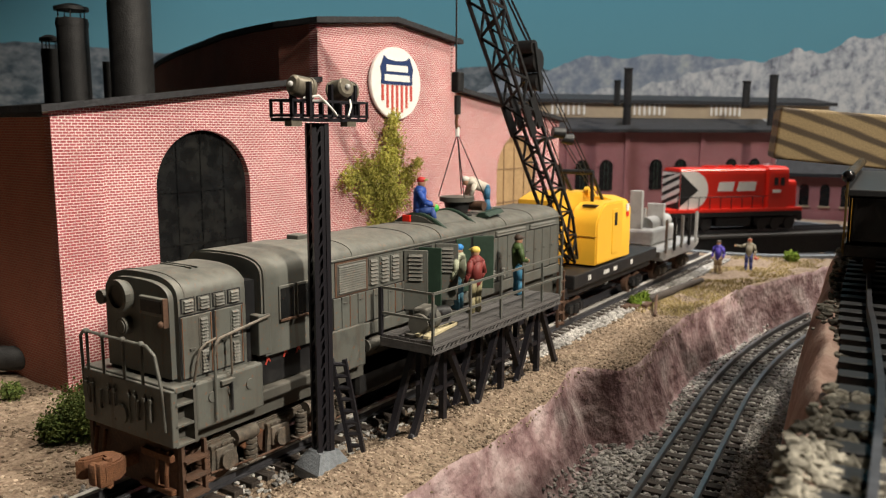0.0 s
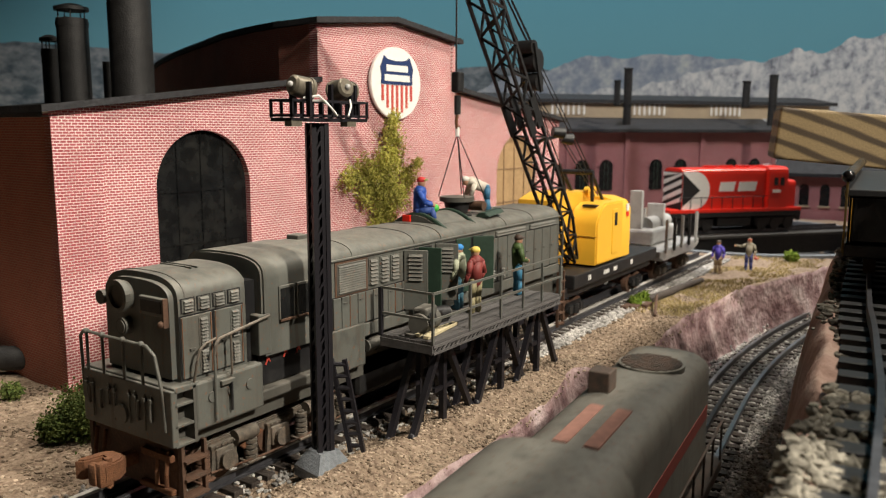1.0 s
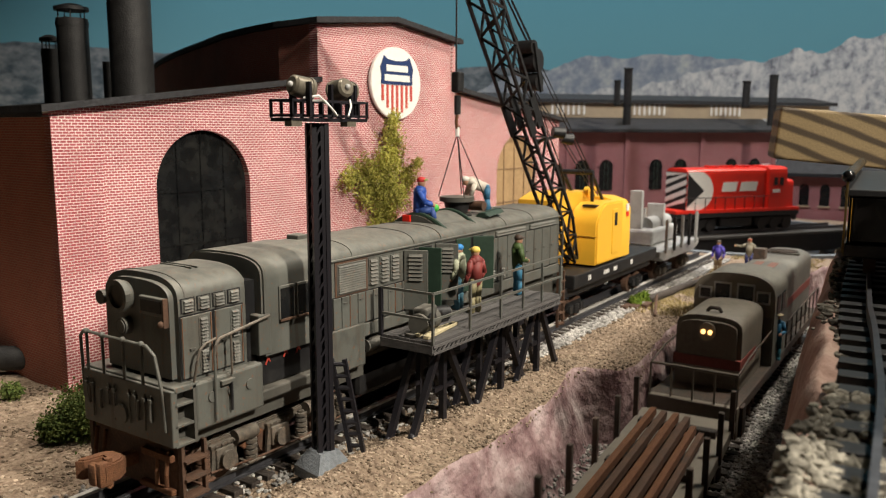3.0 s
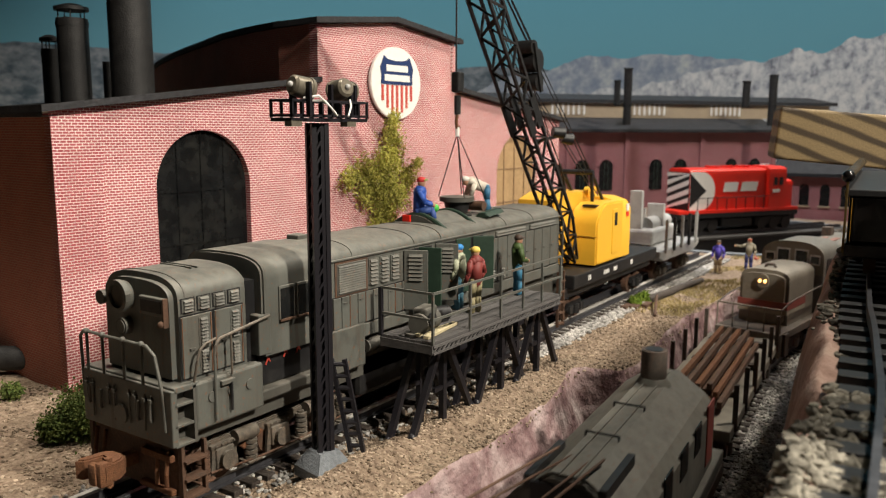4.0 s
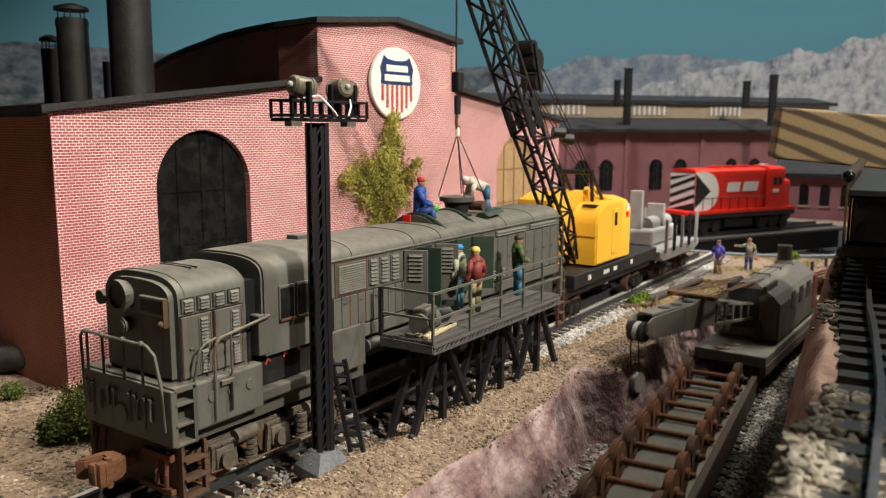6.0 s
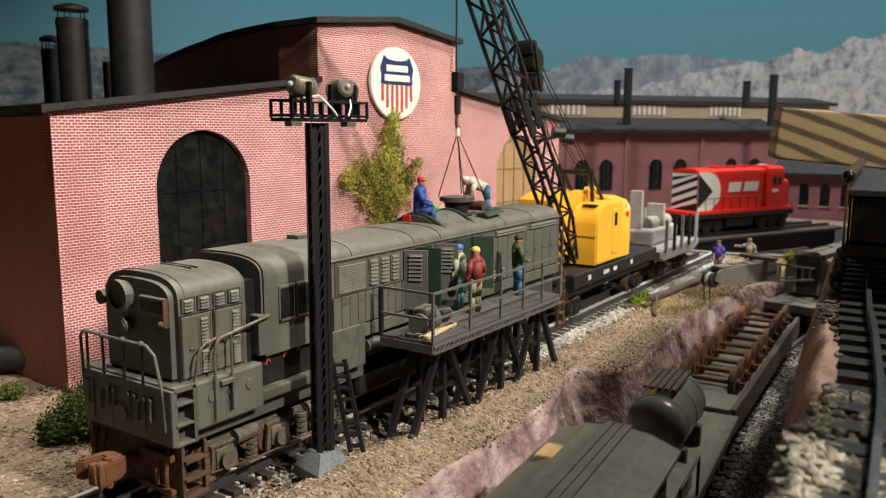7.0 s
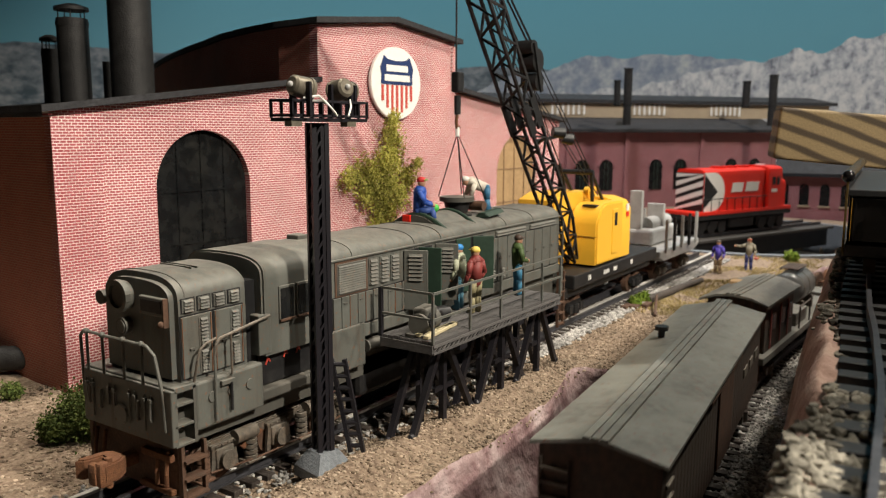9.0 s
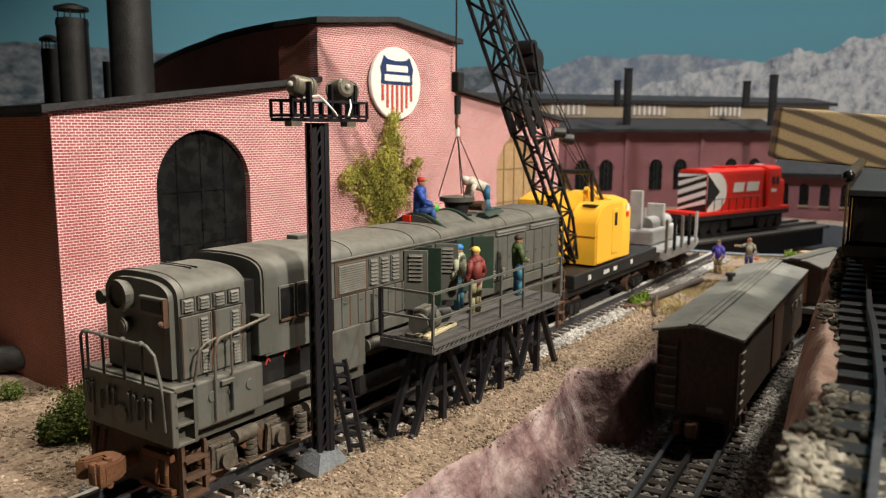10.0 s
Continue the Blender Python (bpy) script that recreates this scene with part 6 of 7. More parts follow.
def tool_caboose():
    e, c = consist("work_caboose", -1482, -1198, "dark work caboose with plank roof and water tank on deck", "caboose")
    X = lambda s: s - 10 - c
    T = lambda s: s - 33 - c
    part("deck", box(B(), X(-1460), X(-1176), -27, 27, 20, 26, 0.6), OLIVE, e)
    body = part("cabin", prism(B(), [(-23, 26), (23, 26), (23, 65.5), (0, 70.5), (-23, 65.5)], "x", X(-1446), X(-1354), 0.5), OLIVEDK, e, "dark red-brown cabin")
    part("roof", prism(B(), [(-27, 65), (-14, 69.6), (0, 71.2), (14, 69.6), (27, 65), (27, 67), (14, 71.8), (0, 73.4), (-14, 71.8), (-27, 67)], "x", X(-1456), X(-1348), 0.4), OLIVE, body, "dusty plank roof")
    for k in range(3):
        part("roof_walk", box(B(), X(-1456), X(-1348), -5.5 + k * 4, -2.5 + k * 4, 72.4, 74.2, 0.2), OLIVE, body)
    part("roof_patch", box(B(), X(-1392), X(-1378), 12, 22, 69.4, 71.6), TAN, body)
    part("door", box(B(), X(-1447), X(-1445.6), -10, -2, 28, 60, 0.3), TAN, body)
    for x in (-1430, -1400, -1375):
        part("side_window", box(B(), X(x), X(x + 12), -24.6, -23.8, 42, 55, 0.4), GLASSDK, body)
        part("side_board", box(B(), X(x) - 4, X(x) - 1, -24.7, -23.9, 28, 60), DULLRED, body)
    tk = part("water_tank", cyl(B(), (T(-1256), 0, 49), (T(-1206), 0, 49), 15.8, seg=36), SILVERDK, e, "glossy dark grey cylindrical tank", smooth=True)
    for x in (-1256, -1206):
        part("tank_end", ball(B(), (T(x), 0, 49), 15.7, 0.5, 1, 1, 28, 14), SILVERDK, tk, smooth=True)
    for x in (-1252, -1231, -1210):
        part("tank_band", cyl(B(), (T(x) - 0.6, 0, 49), (T(x) + 0.6, 0, 49), 16.1, seg=36), GUN, tk, smooth=True)
    part("tank_hatch", cyl(B(), (T(-1231), 0, 62), (T(-1231), 0, 67.5), 5, seg=18), OLIVEDK, tk, smooth=True)
    for k in range(5):
        part("tank_walk", box(B(), T(-1250), T(-1212), -8 + k * 3.6, -5.4 + k * 3.6, 67, 68.4), OLIVEDK, tk)
    for x in (-1250, -1212):
        part("saddle", box(B(), T(x) - 3, T(x) + 3, -15, 15, 26, 38, 0.6), OLIVEDK, e)
    for s in (-1, 1):
        part("handrail", tube(B(), [Vector((X(-1340), s * 26, 26)), Vector((X(-1340), s * 26, 46)), Vector((X(-1300), s * 26, 46)), Vector((X(-1300), s * 26, 26))], 0.8), OLIVEDK, e)
    part("tool_box", box(B(), X(-1335), X(-1292), -22, 22, 26, 38, 0.8), OLIVE, e)
    two_axle_truck(e, X(-1424), 0, OLIVEDK)
    two_axle_truck(e, X(-1212), 0, OLIVEDK)
    return e


SILVERDK = mat("glossy_grey_tank", (0.11, 0.115, 0.11), 0.28, grain=0.15, tint=(0.075, 0.08, 0.078), tscale=30, spec=0.5)
tool_caboose()


def boxcar():
    e, c = consist("boxcar", -1806, -1504, "grimy grey-brown wooden boxcar with peeling roof", "boxcar", -13)
    X = lambda s: s - c
    a, b = X(-1802), X(-1508)
    part("underframe", box(B(), a + 4, b - 4, -22, 22, 14, 19), BLACK, e)
    body = part("body", prism(B(), [(-25.5, 18), (25.5, 18), (25.5, 71), (0, 76.4), (-25.5, 71)], "x", a, b, 0.4), OLIVEDK, e, "dark grey-brown planked body")
    n = 40
    bd = None
    for k in range(n):
        x = a + (b - a) * k / n
        if bd is None:
            bd = part("side_board", box(B(), 0.25, (b - a) / n - 0.25, -26.2, -25.3, 19, 70.5, 0.15), OLIVEDK, body, at=(x, 0, 0))
        else:
            again(bd, (x, 0, 0))
    rf = part("roof", prism(B(), [(-29, 70.6), (0, 76.6), (29, 70.6), (29, 72.4), (0, 78.6), (-29, 72.4)], "x", a - 2, b + 2, 0.3), ROOFGREY, body, "peeling grey roof")
    for k in range(3):
        part("roof_walk", box(B(), a - 4, b + 4, -5.4 + k * 3.8, -2.2 + k * 3.8, 78.0, 79.4, 0.2), ROOFGREY, rf)
    vt = part("roof_vent", cyl(B(), (X(-1616), 19, 72), (X(-1616), 19, 79), 2.2, seg=12), BLACK, rf, smooth=True)
    part("vent_cap", cyl(B(), (X(-1616), 19, 79), (X(-1616), 19, 81.5), 4.2, seg=14), BLACK, vt, smooth=True)
    for y0 in (17,):
        for k in range(7):
            part("ladder_rung", cyl(B(), (a - 1.6, y0 - 5, 22 + k * 6.6), (a - 1.6, y0 + 7, 22 + k * 6.6), 0.8, seg=6), TAUPE, body)
    for y in (12, 24.5):
        part("ladder_rail", box(B(), a - 1.6, a + 0.2, y - 0.5, y + 0.5, 19, 66), OLIVEDK, body)
    for k in range(7):
        part("grab_iron", cyl(B(), (a + 4, -27.4, 22 + k * 6.6), (a + 14, -27.4, 22 + k * 6.6), 0.8, seg=6), TAUPE, body)
    part("end_board", box(B(), a - 0.9, a + 0.1, -18, -8, 22, 25), TAUPE, body)
    part("side_door", box(B(), -22, 22, -27.4, -26, 20, 66, 0.4), RUSTDK, body, "rusty brown sliding door")
    part("door_track", box(B(), -50, 50, -28, -26, 66, 67.6), RUSTDK, body)
    for k in range(3):
        part("lettering_bar", box(B(), 70 + k * 24, 84 + k * 24, -26.9, -26.1, 46, 52), TAUPE, body)
    two_axle_truck(e, X(-1762), 0, OLIVEDK)
    two_axle_truck(e, X(-1546), 0, OLIVEDK)
    knuckle_coupler(e, a, 14, RUSTDK)
    return e


ROOFGREY = mat("peeling_grey_roof_paint", (0.215, 0.225, 0.20), 0.5, grain=0.15, gscale=250, tint=(0.08, 0.075, 0.066), tscale=35, dust=0.15, bump=0.12, streak=(0.17, 0.14, 0.12), chips=(0.19, 0.10, 0.08))
boxcar()


# ---- movement ----
def motions():
    for t, s, half in TRAIN:
        walk(t, [(k * 0.25, car_pose(s + SPEED * k * 0.25, half)) for k in range(41)])
    turn = [(k * 0.5, pose(PIVOT[0] * MM, PIVOT[1] * MM, 0, 0, 0, TURN0 + (TURN1 - TURN0) * k / 20)) for k in range(21)]
    walk(bridge, turn)
    walk(red, [(t, m @ pose(-0.006, 0, 0)) for t, m in turn])
    eng = TRAIN[0]
    side = pose((-195 - eng[1]) * MM, -0.0275, 0.0275, 0, 0, 200)
    walk(rider, [(k * 0.25, car_pose(eng[1] + SPEED * k * 0.25, eng[2]) @ side) for k in range(41)])


TURN0, TURN1 = -42.0, -20.0


# ---- figures: painted miniature dolls, one plain mesh each ----
def doll(name, at, rz, label, shirt, trousers, hat, posture="stand", skin=(0.45, 0.24, 0.15), hat_brim=0.0, extra=None):
    b = B()
    cols = [shirt, trousers, skin, hat] + ([extra[0]] if extra else [])

    def paint(k, fn):
        n0 = len(b.faces)
        fn()
        b.faces.ensure_lookup_table()
        for f in list(b.faces)[n0:]:
            f.material_index = k

    def limb(k, p, q, r, r2):
        def go():
            cyl(b, p, q, r, r2, 10)
            ball(b, p, r, u=8, v=6)
            ball(b, q, r2, u=8, v=6)
        paint(k, go)
    if posture == "sit":
        hip, sho, head = Vector((0, 0, 3)), Vector((1, 0, 15)), Vector((2, 0, 20.5))
        legs = [((0, s * 2.2, 3), (8, s * 2.6, 4.5), (10, s * 2.6, -3)) for s in (-1, 1)]
        arms = [((1, s * 4, 14), (4, s * 4.6, 8.5), (9, s * 3, 7)) for s in (-1, 1)]
    elif posture == "lean":
        hip, sho, head = Vector((0, 0, 16)), Vector((-11, 0, 20)), Vector((-15, 0, 21))
        legs = [((0, s * 2.2, 16), (1 + s, s * 2.5, 8.5), (2 + 2 * s, s * 2.8, 0)) for s in (-1, 1)]
        arms = [((-10, s * 4, 19), (-13, s * 4.4, 11), (-14, s * 3.6, 3)) for s in (-1, 1)]
    else:
        hip, sho, head = Vector((0, 0, 17.5)), Vector((0, 0, 29)), Vector((0.6, 0, 34))
        legs = [((0, s * 2.0, 17.5), (0.6, s * 2.5, 9), (0, s * 2.8, 0.8)) for s in (-1, 1)]
        arms = [((0, s * 4.6, 28.5), (-0.5, s * 6.6, 22.5), (2.5, s * 6.0, 17)) for s in (-1, 1)]
        if posture == "point":
            arms[0] = ((0, -4.6, 28.5), (1, -9, 27), (2, -15, 27.5))
        if posture == "tool":
            arms = [((0, s * 4.6, 28.5), (1, s * 6.4, 22.5), (6, s * 2.0, 21)) for s in (-1, 1)]
    for p, q, r in legs:
        limb(1, p, q, 2.5, 2.1)
        limb(1, q, r, 2.0, 1.6)
        paint(3 if posture == "none" else 1, lambda: ball(b, Vector(r) + Vector((1.2, 0, 0.1)), 1.7, 1.5, 0.9, 0.7, 8, 6))
    limb(0, hip, sho, 3.4, 4.0)
    paint(0, lambda: ball(b, sho, 4.2, 0.8, 1.25, 0.7, 10, 8))
    for p, q, r in arms:
        limb(0, p, q, 1.9, 1.6)
        limb(0 if posture == "stand" else 2 if posture == "lean" else 0, q, r, 1.5, 1.2)
        paint(2, lambda: ball(b, r, 1.4, u=8, v=6))
    paint(2, lambda: ball(b, head, 2.7, 0.95, 0.9, 1.15, 12, 8))
    paint(3, lambda: ball(b, head + Vector((-0.2, 0, 1.3)), 2.85, 1, 0.98, 0.75, 12, 8))
    paint(3, lambda: cyl(b, head + Vector((1.4 if not hat_brim else 0, 0, 1.2)), head + Vector((1.4 if not hat_brim else 0, 0, 1.7)), 2.6 + hat_brim, seg=14))
    if extra:
        paint(4, lambda: ball(b, extra[1], extra[2], 1, 1, 0.8, 12, 8))
    bmesh.ops.scale(b, vec=(MM, MM, MM), verts=b.verts)
    me = bpy.data.meshes.new(name)
    b.to_mesh(me)
    b.free()
    for k, c in enumerate(cols):
        me.materials.append(mat("doll_paint", c, 0.6, grain=0.2, gscale=400))
    me.shade_smooth()
    o = new(name, me)
    o.matrix_basis = pose(at[0] * MM, at[1] * MM, at[2] * MM, 0, 0, rz)
    return tagged(o, label, "figurine", "painted miniature workers")


doll("figurine", (191, -40, 48.4), 100, "miniature worker in pale green coat and blue cap", (0.36, 0.38, 0.27), (0.10, 0.27, 0.37), (0.03, 0.22, 0.55))
doll("figurine", (188, -53, 48.4), 80, "miniature worker in dark red jacket, yellow helmet", (0.20, 0.035, 0.03), (0.25, 0.22, 0.12), (0.75, 0.55, 0.12))
doll("figurine", (246, -48, 48.4), -40, "miniature worker in dark green jumper and jeans", (0.055, 0.09, 0.025), (0.04, 0.17, 0.28), (0.05, 0.03, 0.02), "tool")
doll("figurine", (201, -4, 98.5), -56, "seated miniature worker in blue overalls, red cap", (0.02, 0.07, 0.33), (0.03, 0.07, 0.25), (0.5, 0.03, 0.03), "sit", extra=((0.06, 0.42, 0.06), Vector((9, 0, 5)), 3.6))
doll("figurine", (280, -4, 95), -35, "bending miniature worker in white shirt and jeans", (0.55, 0.50, 0.42), (0.03, 0.13, 0.24), (0.75, 0.72, 0.66), "lean")
doll("figurine", (716, -49, -8.5), 170, "miniature walker in a violet blue top", (0.06, 0.04, 0.30), (0.35, 0.25, 0.15), (0.06, 0.04, 0.03))
doll("figurine", (756, -73, -8.5), 190, "pointing miniature worker in grey shirt with red bucket", (0.20, 0.18, 0.13), (0.03, 0.035, 0.13), (0.16, 0.09, 0.05), "point", extra=((0.5, 0.04, 0.02), Vector((2, 8, 14)), 2.6))
rider = doll("figurine", (0, 0, 0), 0, "miniature trainman in blue shirt and straw hat", (0.02, 0.13, 0.24), (0.02, 0.15, 0.20), (0.42, 0.33, 0.2), "tool", hat_brim=2.2)
tagged(part("red_toolbox", box(B(), 195, 200, -2, 4, 95, 99.5, 0.6), RED), "small red toolbox on the engine roof", "toolbox")


# ---- planting ----
def vine():
    v = thing("wall_vine", (71.5, 166.4, 0), -3, "yellow-green foam vine climbing the brick wall", "vine")
    rng = random.Random(4)
    stem = B()
    for a, q in (((285, -3, -8), (283, -6, 70)), ((283, -6, 70), (290, -6, 120)), ((290, -6, 120), (298, -5, 160)), ((284, -6, 85), (250, -6, 112)), ((288, -6, 100), (325, -6, 118))):
        cyl(stem, a, q, 1.5, 1.0, 7)
    part("stem", stem, RUSTDK, v)
    for s, z, r, n in ((299, 160, 8, 130), (296, 146, 13, 260), (298, 131, 17, 380), (290, 118, 20, 520), (262, 113, 18, 420), (242, 110, 12, 220), (318, 108, 14, 260), (331, 120, 7, 90), (286, 98, 22, 600), (265, 96, 15, 300), (306, 92, 14, 260), (285, 80, 18, 420), (278, 66, 15, 300), (284, 52, 15, 300), (285, 34, 15, 260), (285, 14, 15, 260)):
        part("leaf_clump", clump(B(), (s, -8, z), r, int(n * 2.2), 0.95, rng, 1.0, 0.42, 1.0), FOLIAGE, v)


def bush(at, size, n, m, label, leaf=1.4):
    rng = random.Random(int(at[0] * 7 + at[1]))
    b = thing("bush", at, 0, label, "bush")
    st = B()
    for k in range(7):
        a = k * 0.9
        cyl(st, (0, 0, -2), (size * 0.4 * math.cos(a), size * 0.4 * math.sin(a), size * 0.6), 0.9, 0.4, 6)
    part("twigs", st, RUSTDK, b)
    for k in range(9):
        a, q = k * 2.4, size * 0.45 * math.sqrt((k + 0.5) / 9)
        part("leaf_clump", clump(B(), (q * math.cos(a), q * math.sin(a), size * rng.uniform(0.25, 0.75)), size * 0.52, n, leaf, rng), m, b)


vine()
bush((42, 96, -9), 25, 1000, MOSS, "dark green foam bush beside the brick wall", 0.8)
bush((50, 80, -9), 13, 420, MOSS, "low dark green foam bush on the sand", 0.8)
bush((27, 102, -9), 12, 360, MOSS, "small dark green foam bush on the sand", 0.8)
bush((46, 182, -9), 8, 120, MOSS, "tiny dark moss tuft on the sand", 1.0)
bush((500, -33, -9), 7, 110, GRASS, "bright green grass tuft beside the track", 1.6)
bush((520, -34, -9), 8, 120, GRASS, "bright green grass clump beside the track", 1.6)
bush((850, -102, -9), 10, 110, GRASS, "green grass tuft near the turntable pit", 1.8)

# logs and scrap beside the track
for nm, p, q, r, lb in (("log", (518, -38, -6), (575, -46, -5), 4.2, "charred black log on the ground"), ("log", (572, -42, -6), (650, -50, -6.5), 3.4, "long dark weathered log on the ground"), ("stick", (470, -62, -8), (520, -46, -1), 1.3, "thin brown stick leaning on a log"), ("pipe", (48, 262, 2), (84, 214, 2), 9, "black pipe lying behind the engine house corner")):
    lg = tagged(part(nm, cyl(B(), p, q, r, r * 0.85, 14), STACK if nm == "pipe" else TIE if nm == "log" else RUSTDK, smooth=True), lb, nm)
for k, (x, y) in enumerate(((492, -36), (505, -42), (486, -30))):
    tagged(part("scrap_iron", box(B(), x - 8, x + 8, y - 3, y + 3, -9, -5.5, 0.8), RUSTDK), "rusty scrap iron lying by the ballast", "scrap", "scrap by the track")

# machine and planks on the work platform
jk = thing("compressor", (134, -56, 48), 10, "dark grey compressor on the work platform", "compressor")
part("tank", cyl(B(), (-8, 0, 6), (9, 0, 6), 5.5, seg=18), GREYDK, jk, smooth=True)
part("motor", box(B(), -6, 7, -4, 4, 9, 14, 1.2), GREYDK, jk)
part("skid", box(B(), -10, 11, -6, 6, 0, 1.2), GREYDK, jk)
part("pulley", cyl(B(), (-3, -6.2, 8), (-3, -4.8, 8), 4, seg=16), BLACK, jk, smooth=True)
jl = thing("motor", (158, -46, 48), -20, "black electric motor lying on the platform", "motor")
part("casing", cyl(B(), (-8, 0, 4), (8, 0, 4), 4, seg=16), BLACK, jl, smooth=True)
part("end_bell", cyl(B(), (8, 0, 4), (10, 0, 4), 3, 2, 16), GREYDK, jl, smooth=True)
part("base", box(B(), -6, 6, -4, 4, 0, 1), BLACK, jl)
CREAM = mat("fresh_pale_board", (0.52, 0.45, 0.28), 0.7, grain=0.25, gscale=300)
for (x, y, a, L) in ((123, -66, 8, 34), (124, -60, -3, 30)):
    bd = tagged(part("loose_board", box(B(), 0, L, 0, 3, 0, 1.6, 0.2), CREAM), "pale loose board on the work platform", "board", "boards on the platform")
    bd.matrix_basis = pose(x * MM, y * MM, 0.0484, 0, 0, a)

# turntable pit wall
pw = B()
for k in range(96):
    a0, a1 = 2 * math.pi * k / 96, 2 * math.pi * (k + 1) / 96
    prism(pw, [(1083 + q * math.cos(a), 19 + q * math.sin(a)) for q, a in ((219, a0), (232, a0), (232, a1), (219, a1))], "z", -60, -6.5)
bmesh.ops.remove_doubles(pw, verts=pw.verts, dist=0.01)
tagged(part("pit_wall", pw, CONCRETE), "round concrete turntable pit wall", "pit wall", kind="structure")
pf = tagged(part("pit_floor", prism(B(), [(1083 + 219 * math.cos(2 * math.pi * k / 64), 19 + 219 * math.sin(2 * math.pi * k / 64)) for k in range(64)], "z", -59, -56), mat("dark_pit_floor", (0.05, 0.047, 0.043), 0.85, grain=0.4, gscale=80)), "dark turntable pit floor", "pit floor", kind="structure")

# ---- shaded track behind the gravel ridge ----
def ridge_track():
    t = tagged(thing("track_side", (0, 0, 0), 0, "toy-train track on the gravel terrace, ties blackened for shade", "track"), kind="structure")
    tie = None
    for k in range(46):
        x = -100 + k * 15
        y, z = ridge(x) - 38, ridge_z(x)
        if tie is None:
            # BLACK instead of TIE: the terrace's shade is put into the tie colour
            tie = part("tie", box(B(), -3.6, 3.6, -26, 26, -4, 1.2, 0.4), BLACK, t, at=(x, y, z))
        else:
            again(tie, (x, y, z), 5)
    for off in (-15.9, 0, 15.9):
        b = B()
        for k in range(35):
            x0, x1 = -100 + k * 20, -80 + k * 20
            beam(b, (x0, ridge(x0) - 38 + off, ridge_z(x0) + 3.4), (x1, ridge(x1) - 38 + off, ridge_z(x1) + 3.4), 1.8, 5)
        part("rail", b, RAILSIDE, t)


def terrace_car():
    """Dark enamelled car standing on the terrace track."""
    x0 = 196
    a = math.degrees(math.atan2(ridge(380) - ridge(200), 180))
    e = thing("dark_rail_car", (x0, ridge(x0) - 38, 86), a, "glossy black rail car with brass trim on the terrace track", "rail car")
    part("frame", box(B(), 0, 190, -27, 27, 10, 16, 0.6), GLOSSBLACK, e)
    body = part("body", box(B(), 2, 188, -25, 25, 16, 37, 1.2), GLOSSBLACK, e)
    part("ledge", box(B(), 0, 190, -28, 28, 36.5, 39.5, 0.5), BLACK, body)
    for y in (-27, 27):
        part("top_rail", cyl(B(), (2, y, 45), (188, y, 45), 2.6, seg=16), GLOSSBLACK, e, smooth=True)
        part("rail_knob", ball(B(), (1, y, 45), 2.7), GLOSSBLACK, e, smooth=True)
        part("corner_strip", box(B(), -0.5, 0.3, y - 0.5, y + 0.5, 12, 45, 0.2), BRASS, e, "brass corner strip")
    for k in range(5):
        part("side_rib", box(B(), 20 + k * 36, 23 + k * 36, 25, 26.6, 16, 36, 0.3), GLOSSBLACK, body)
    two_axle_truck(e, 34, 0, BLACK)
    two_axle_truck(e, 156, 0, BLACK)
    return e


BRASS = mat("worn_brass", (0.22, 0.15, 0.06), 0.4, metal=0.8, grain=0.3)
terrace_car()
ridge_track()
# unseen board added to keep the spots off the terrace and cutting
tagged(part("upper_deck", box(B(), 5, 1000, -1000, -302, 160, 172, 1), pine_mat()), "plain pine board added out of view to shade the terrace", "deck", kind="structure")
# second unseen board, added to block light from the terrace ties
tagged(part("fascia_board", box(B(), 70, 900, -318, -308, -80, 122), SATIN), "black board added out of view to shade the terrace ties", "board", kind="structure")


# ---- loose stones, grit and straw ----
STONESLT = island_mat("pale_grey_stones", (0.17, 0.165, 0.155), (0.52, 0.50, 0.47))

def spread(n, xr, yf, keep=None, lift=0.3, seed=1):
    rng = random.Random(seed)
    out = []
    while len(out) < n:
        x = rng.uniform(*xr)
        y0, y1 = yf(x)
        y = rng.uniform(y0, y1)
        if keep and not keep(x, y, rng):
            continue
        out.append((x, y, ground_z(x, y) + lift))
    return out


scatter("ballast", spread(9000, (-150, 815), lambda x: (-40, 40), lambda x, y, r: r.random() < 1.25 - abs(y) / 40, 0.9, 2), STONES, 0.9, 1.9, "pale grey crushed ballast under the upper track", "ballast")
scatter("ballast", spread(12500, (140, 900), lambda x: (track_y(x) - 46, cut_top(x) - 13), None, 0.7, 3), STONES, 0.9, 2.0, "grey crushed ballast in the cutting", "ballast")
scatter("ballast", spread(6500, (300, 815), lambda x: (-38, -12), None, 1.2, 12), STONESLT, 0.9, 1.9, "pale ballast shoulder beside the upper track", "ballast")
scatter("grit", spread(12000, (-40, 640), lambda x: (cut_top(x) - 1, -24), None, 0.1, 4), GRIT, 0.45, 1.25, "tan grit on the sandy ground", "grit")
scatter("grit", spread(3500, (-60, 130), lambda x: (35, 200), None, 0.1, 5), GRIT, 0.5, 1.5, "tan grit beside the engine house", "grit")
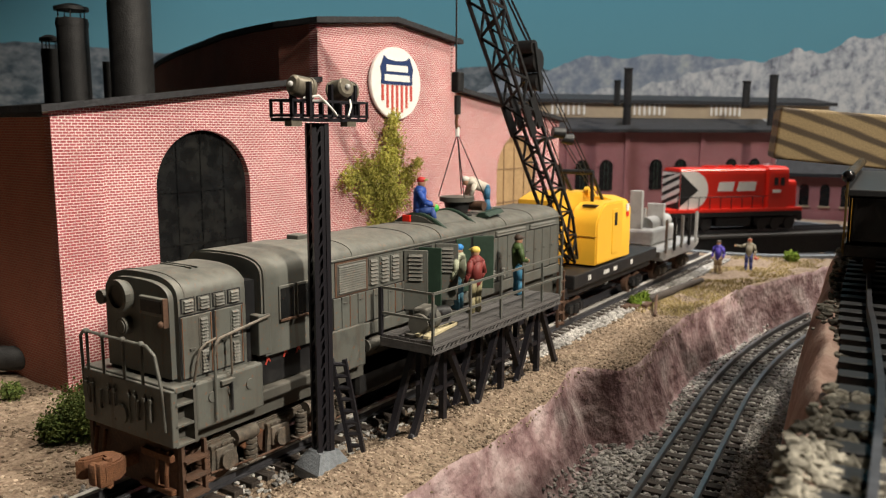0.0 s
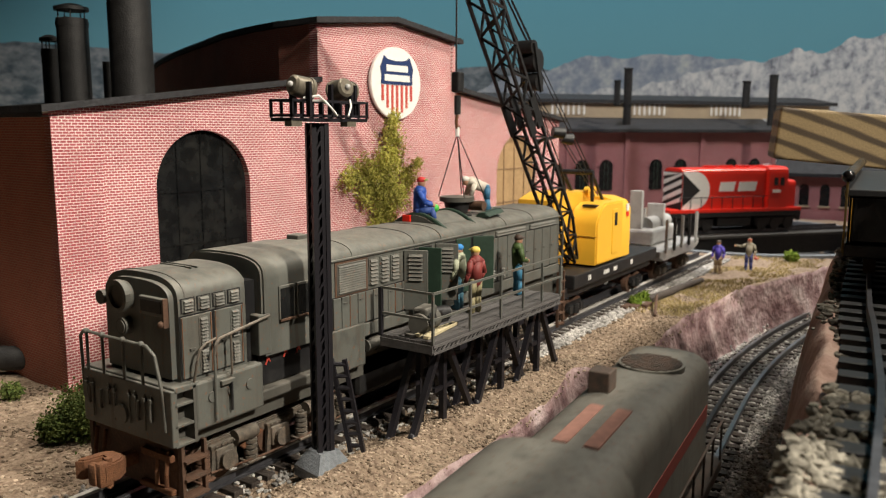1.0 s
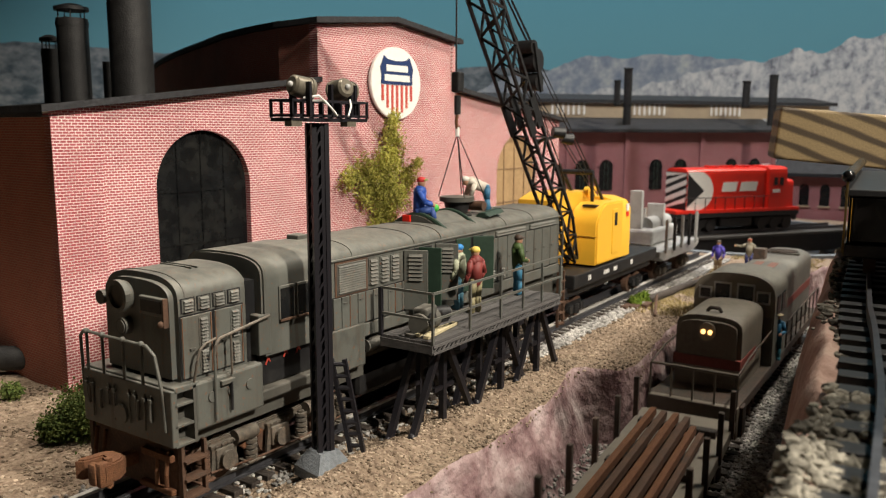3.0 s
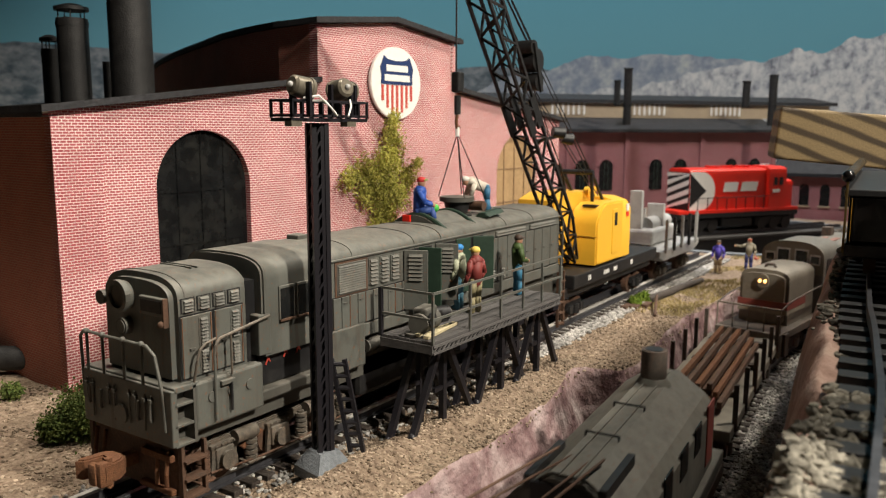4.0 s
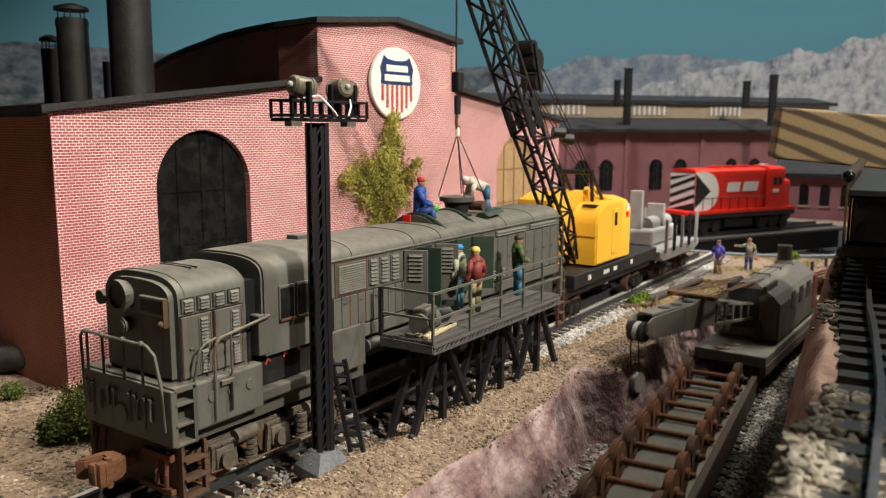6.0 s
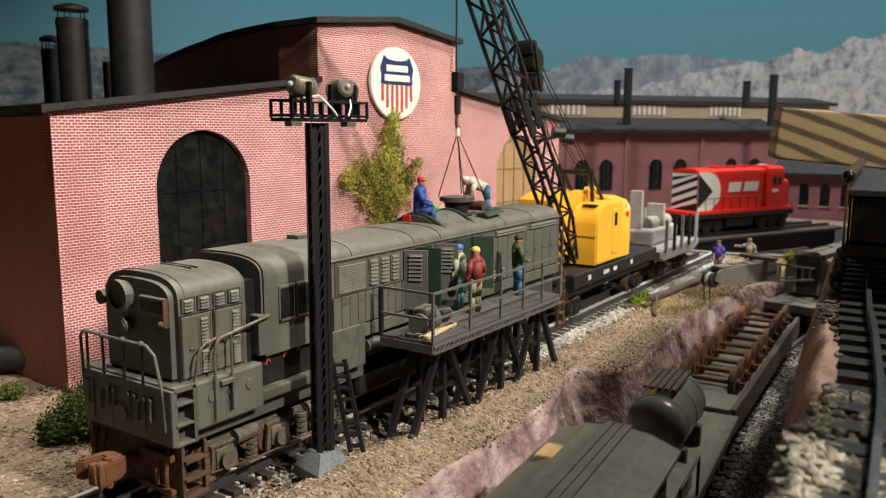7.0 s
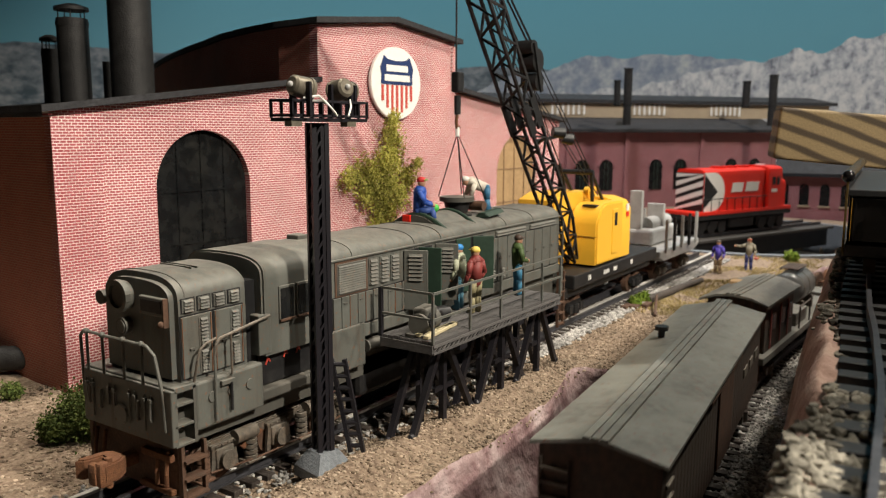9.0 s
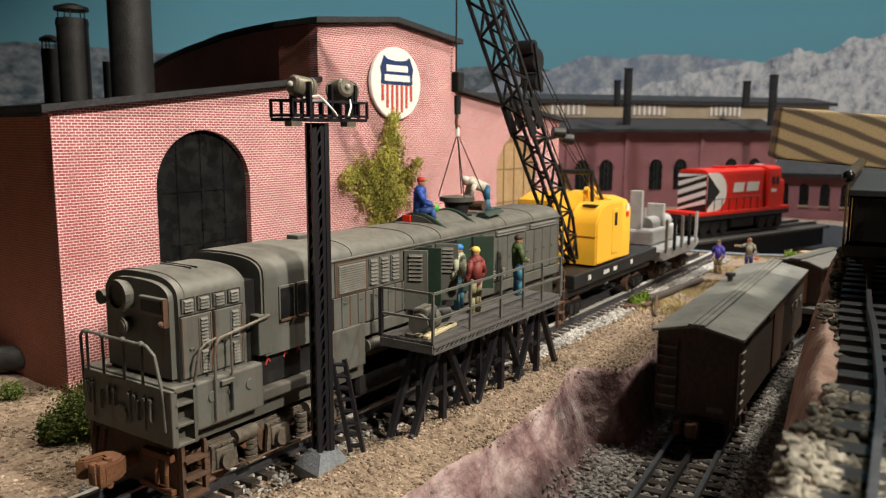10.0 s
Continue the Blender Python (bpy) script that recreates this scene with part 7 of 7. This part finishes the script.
def gravel_edge(x):
    """The loose gravel keeps back from the bare plaster lip of the terrace."""
    return ridge(x) + lerp_at(x, [-120, -10, 10, 40, 75, 110, 140, 200, 300, 900], [-3, -5, -9, -12, -12, -12, -5, -7, -5, -2]) + 3 * fbm(x, 3, 12)


scatter("terrace_gravel", spread(2600, (-110, 45), lambda x: (ridge(x) - 62, gravel_edge(x) + 3), None, 3.0, 6), PALESTONES, 1.1, 2.3, "coarse pale gravel along the terrace track", "gravel")
scatter("terrace_gravel", spread(6500, (60, 900), lambda x: (ridge(x) - 60, gravel_edge(x)), None, 0.6, 7), PALESTONES, 0.9, 2.0, "grey gravel along the terrace edge", "gravel")
sb, rg = B(), random.Random(9)
for x, y, z in spread(7000, (480, 880), lambda x: (cut_top(x) + 2, -32), lambda x, y, r: fbm(x, y, 60) > -0.15, 0.0, 8):
    h, a = rg.uniform(1.2, 3.4), rg.uniform(0, 6.28)
    v = [sb.verts.new(p) for p in ((x - 0.5 * math.cos(a), y - 0.5 * math.sin(a), z), (x + 0.5 * math.cos(a), y + 0.5 * math.sin(a), z), (x + rg.uniform(-1, 1), y + rg.uniform(-1, 1), z + h))]
    sb.faces.new(v)
tagged(part("straw_grass", sb, STRAW), "short straw-coloured static grass", "grass", kind="stuff")


# ---- single bricks on the corner pilaster ----
def pilaster_bricks():
    """Raised bricks on the stretch of the pilaster nearest the track."""
    pil = next(o for o in bpy.data.objects if o.name.startswith("pilaster") and o.parent and o.parent.name.startswith("engine_house"))
    face = mat("moulded_brick", (0.40, 0.092, 0.10), 0.75, grain=0.15, gscale=700, tint=(0.34, 0.07, 0.08), tscale=300, vary=0.14)
    bw, bh, j = 3.9, 1.75, 0.25
    first, count = None, 0
    for row in range(36, 80):
        off = 0 if row % 2 else bw / 2
        for k in range(0, 9):
            x = k * bw - off
            if x < -0.8 or x + bw > 30.4 or count >= 300:
                continue
            at = (x, -3.5, row * bh)
            if first is None:
                first = part("brick", box(B(), j, bw - j, -0.22, 0.1, j, bh - j), face, pil, at=at)
            else:
                again(first, at)
            count += 1


pilaster_bricks()


motions()
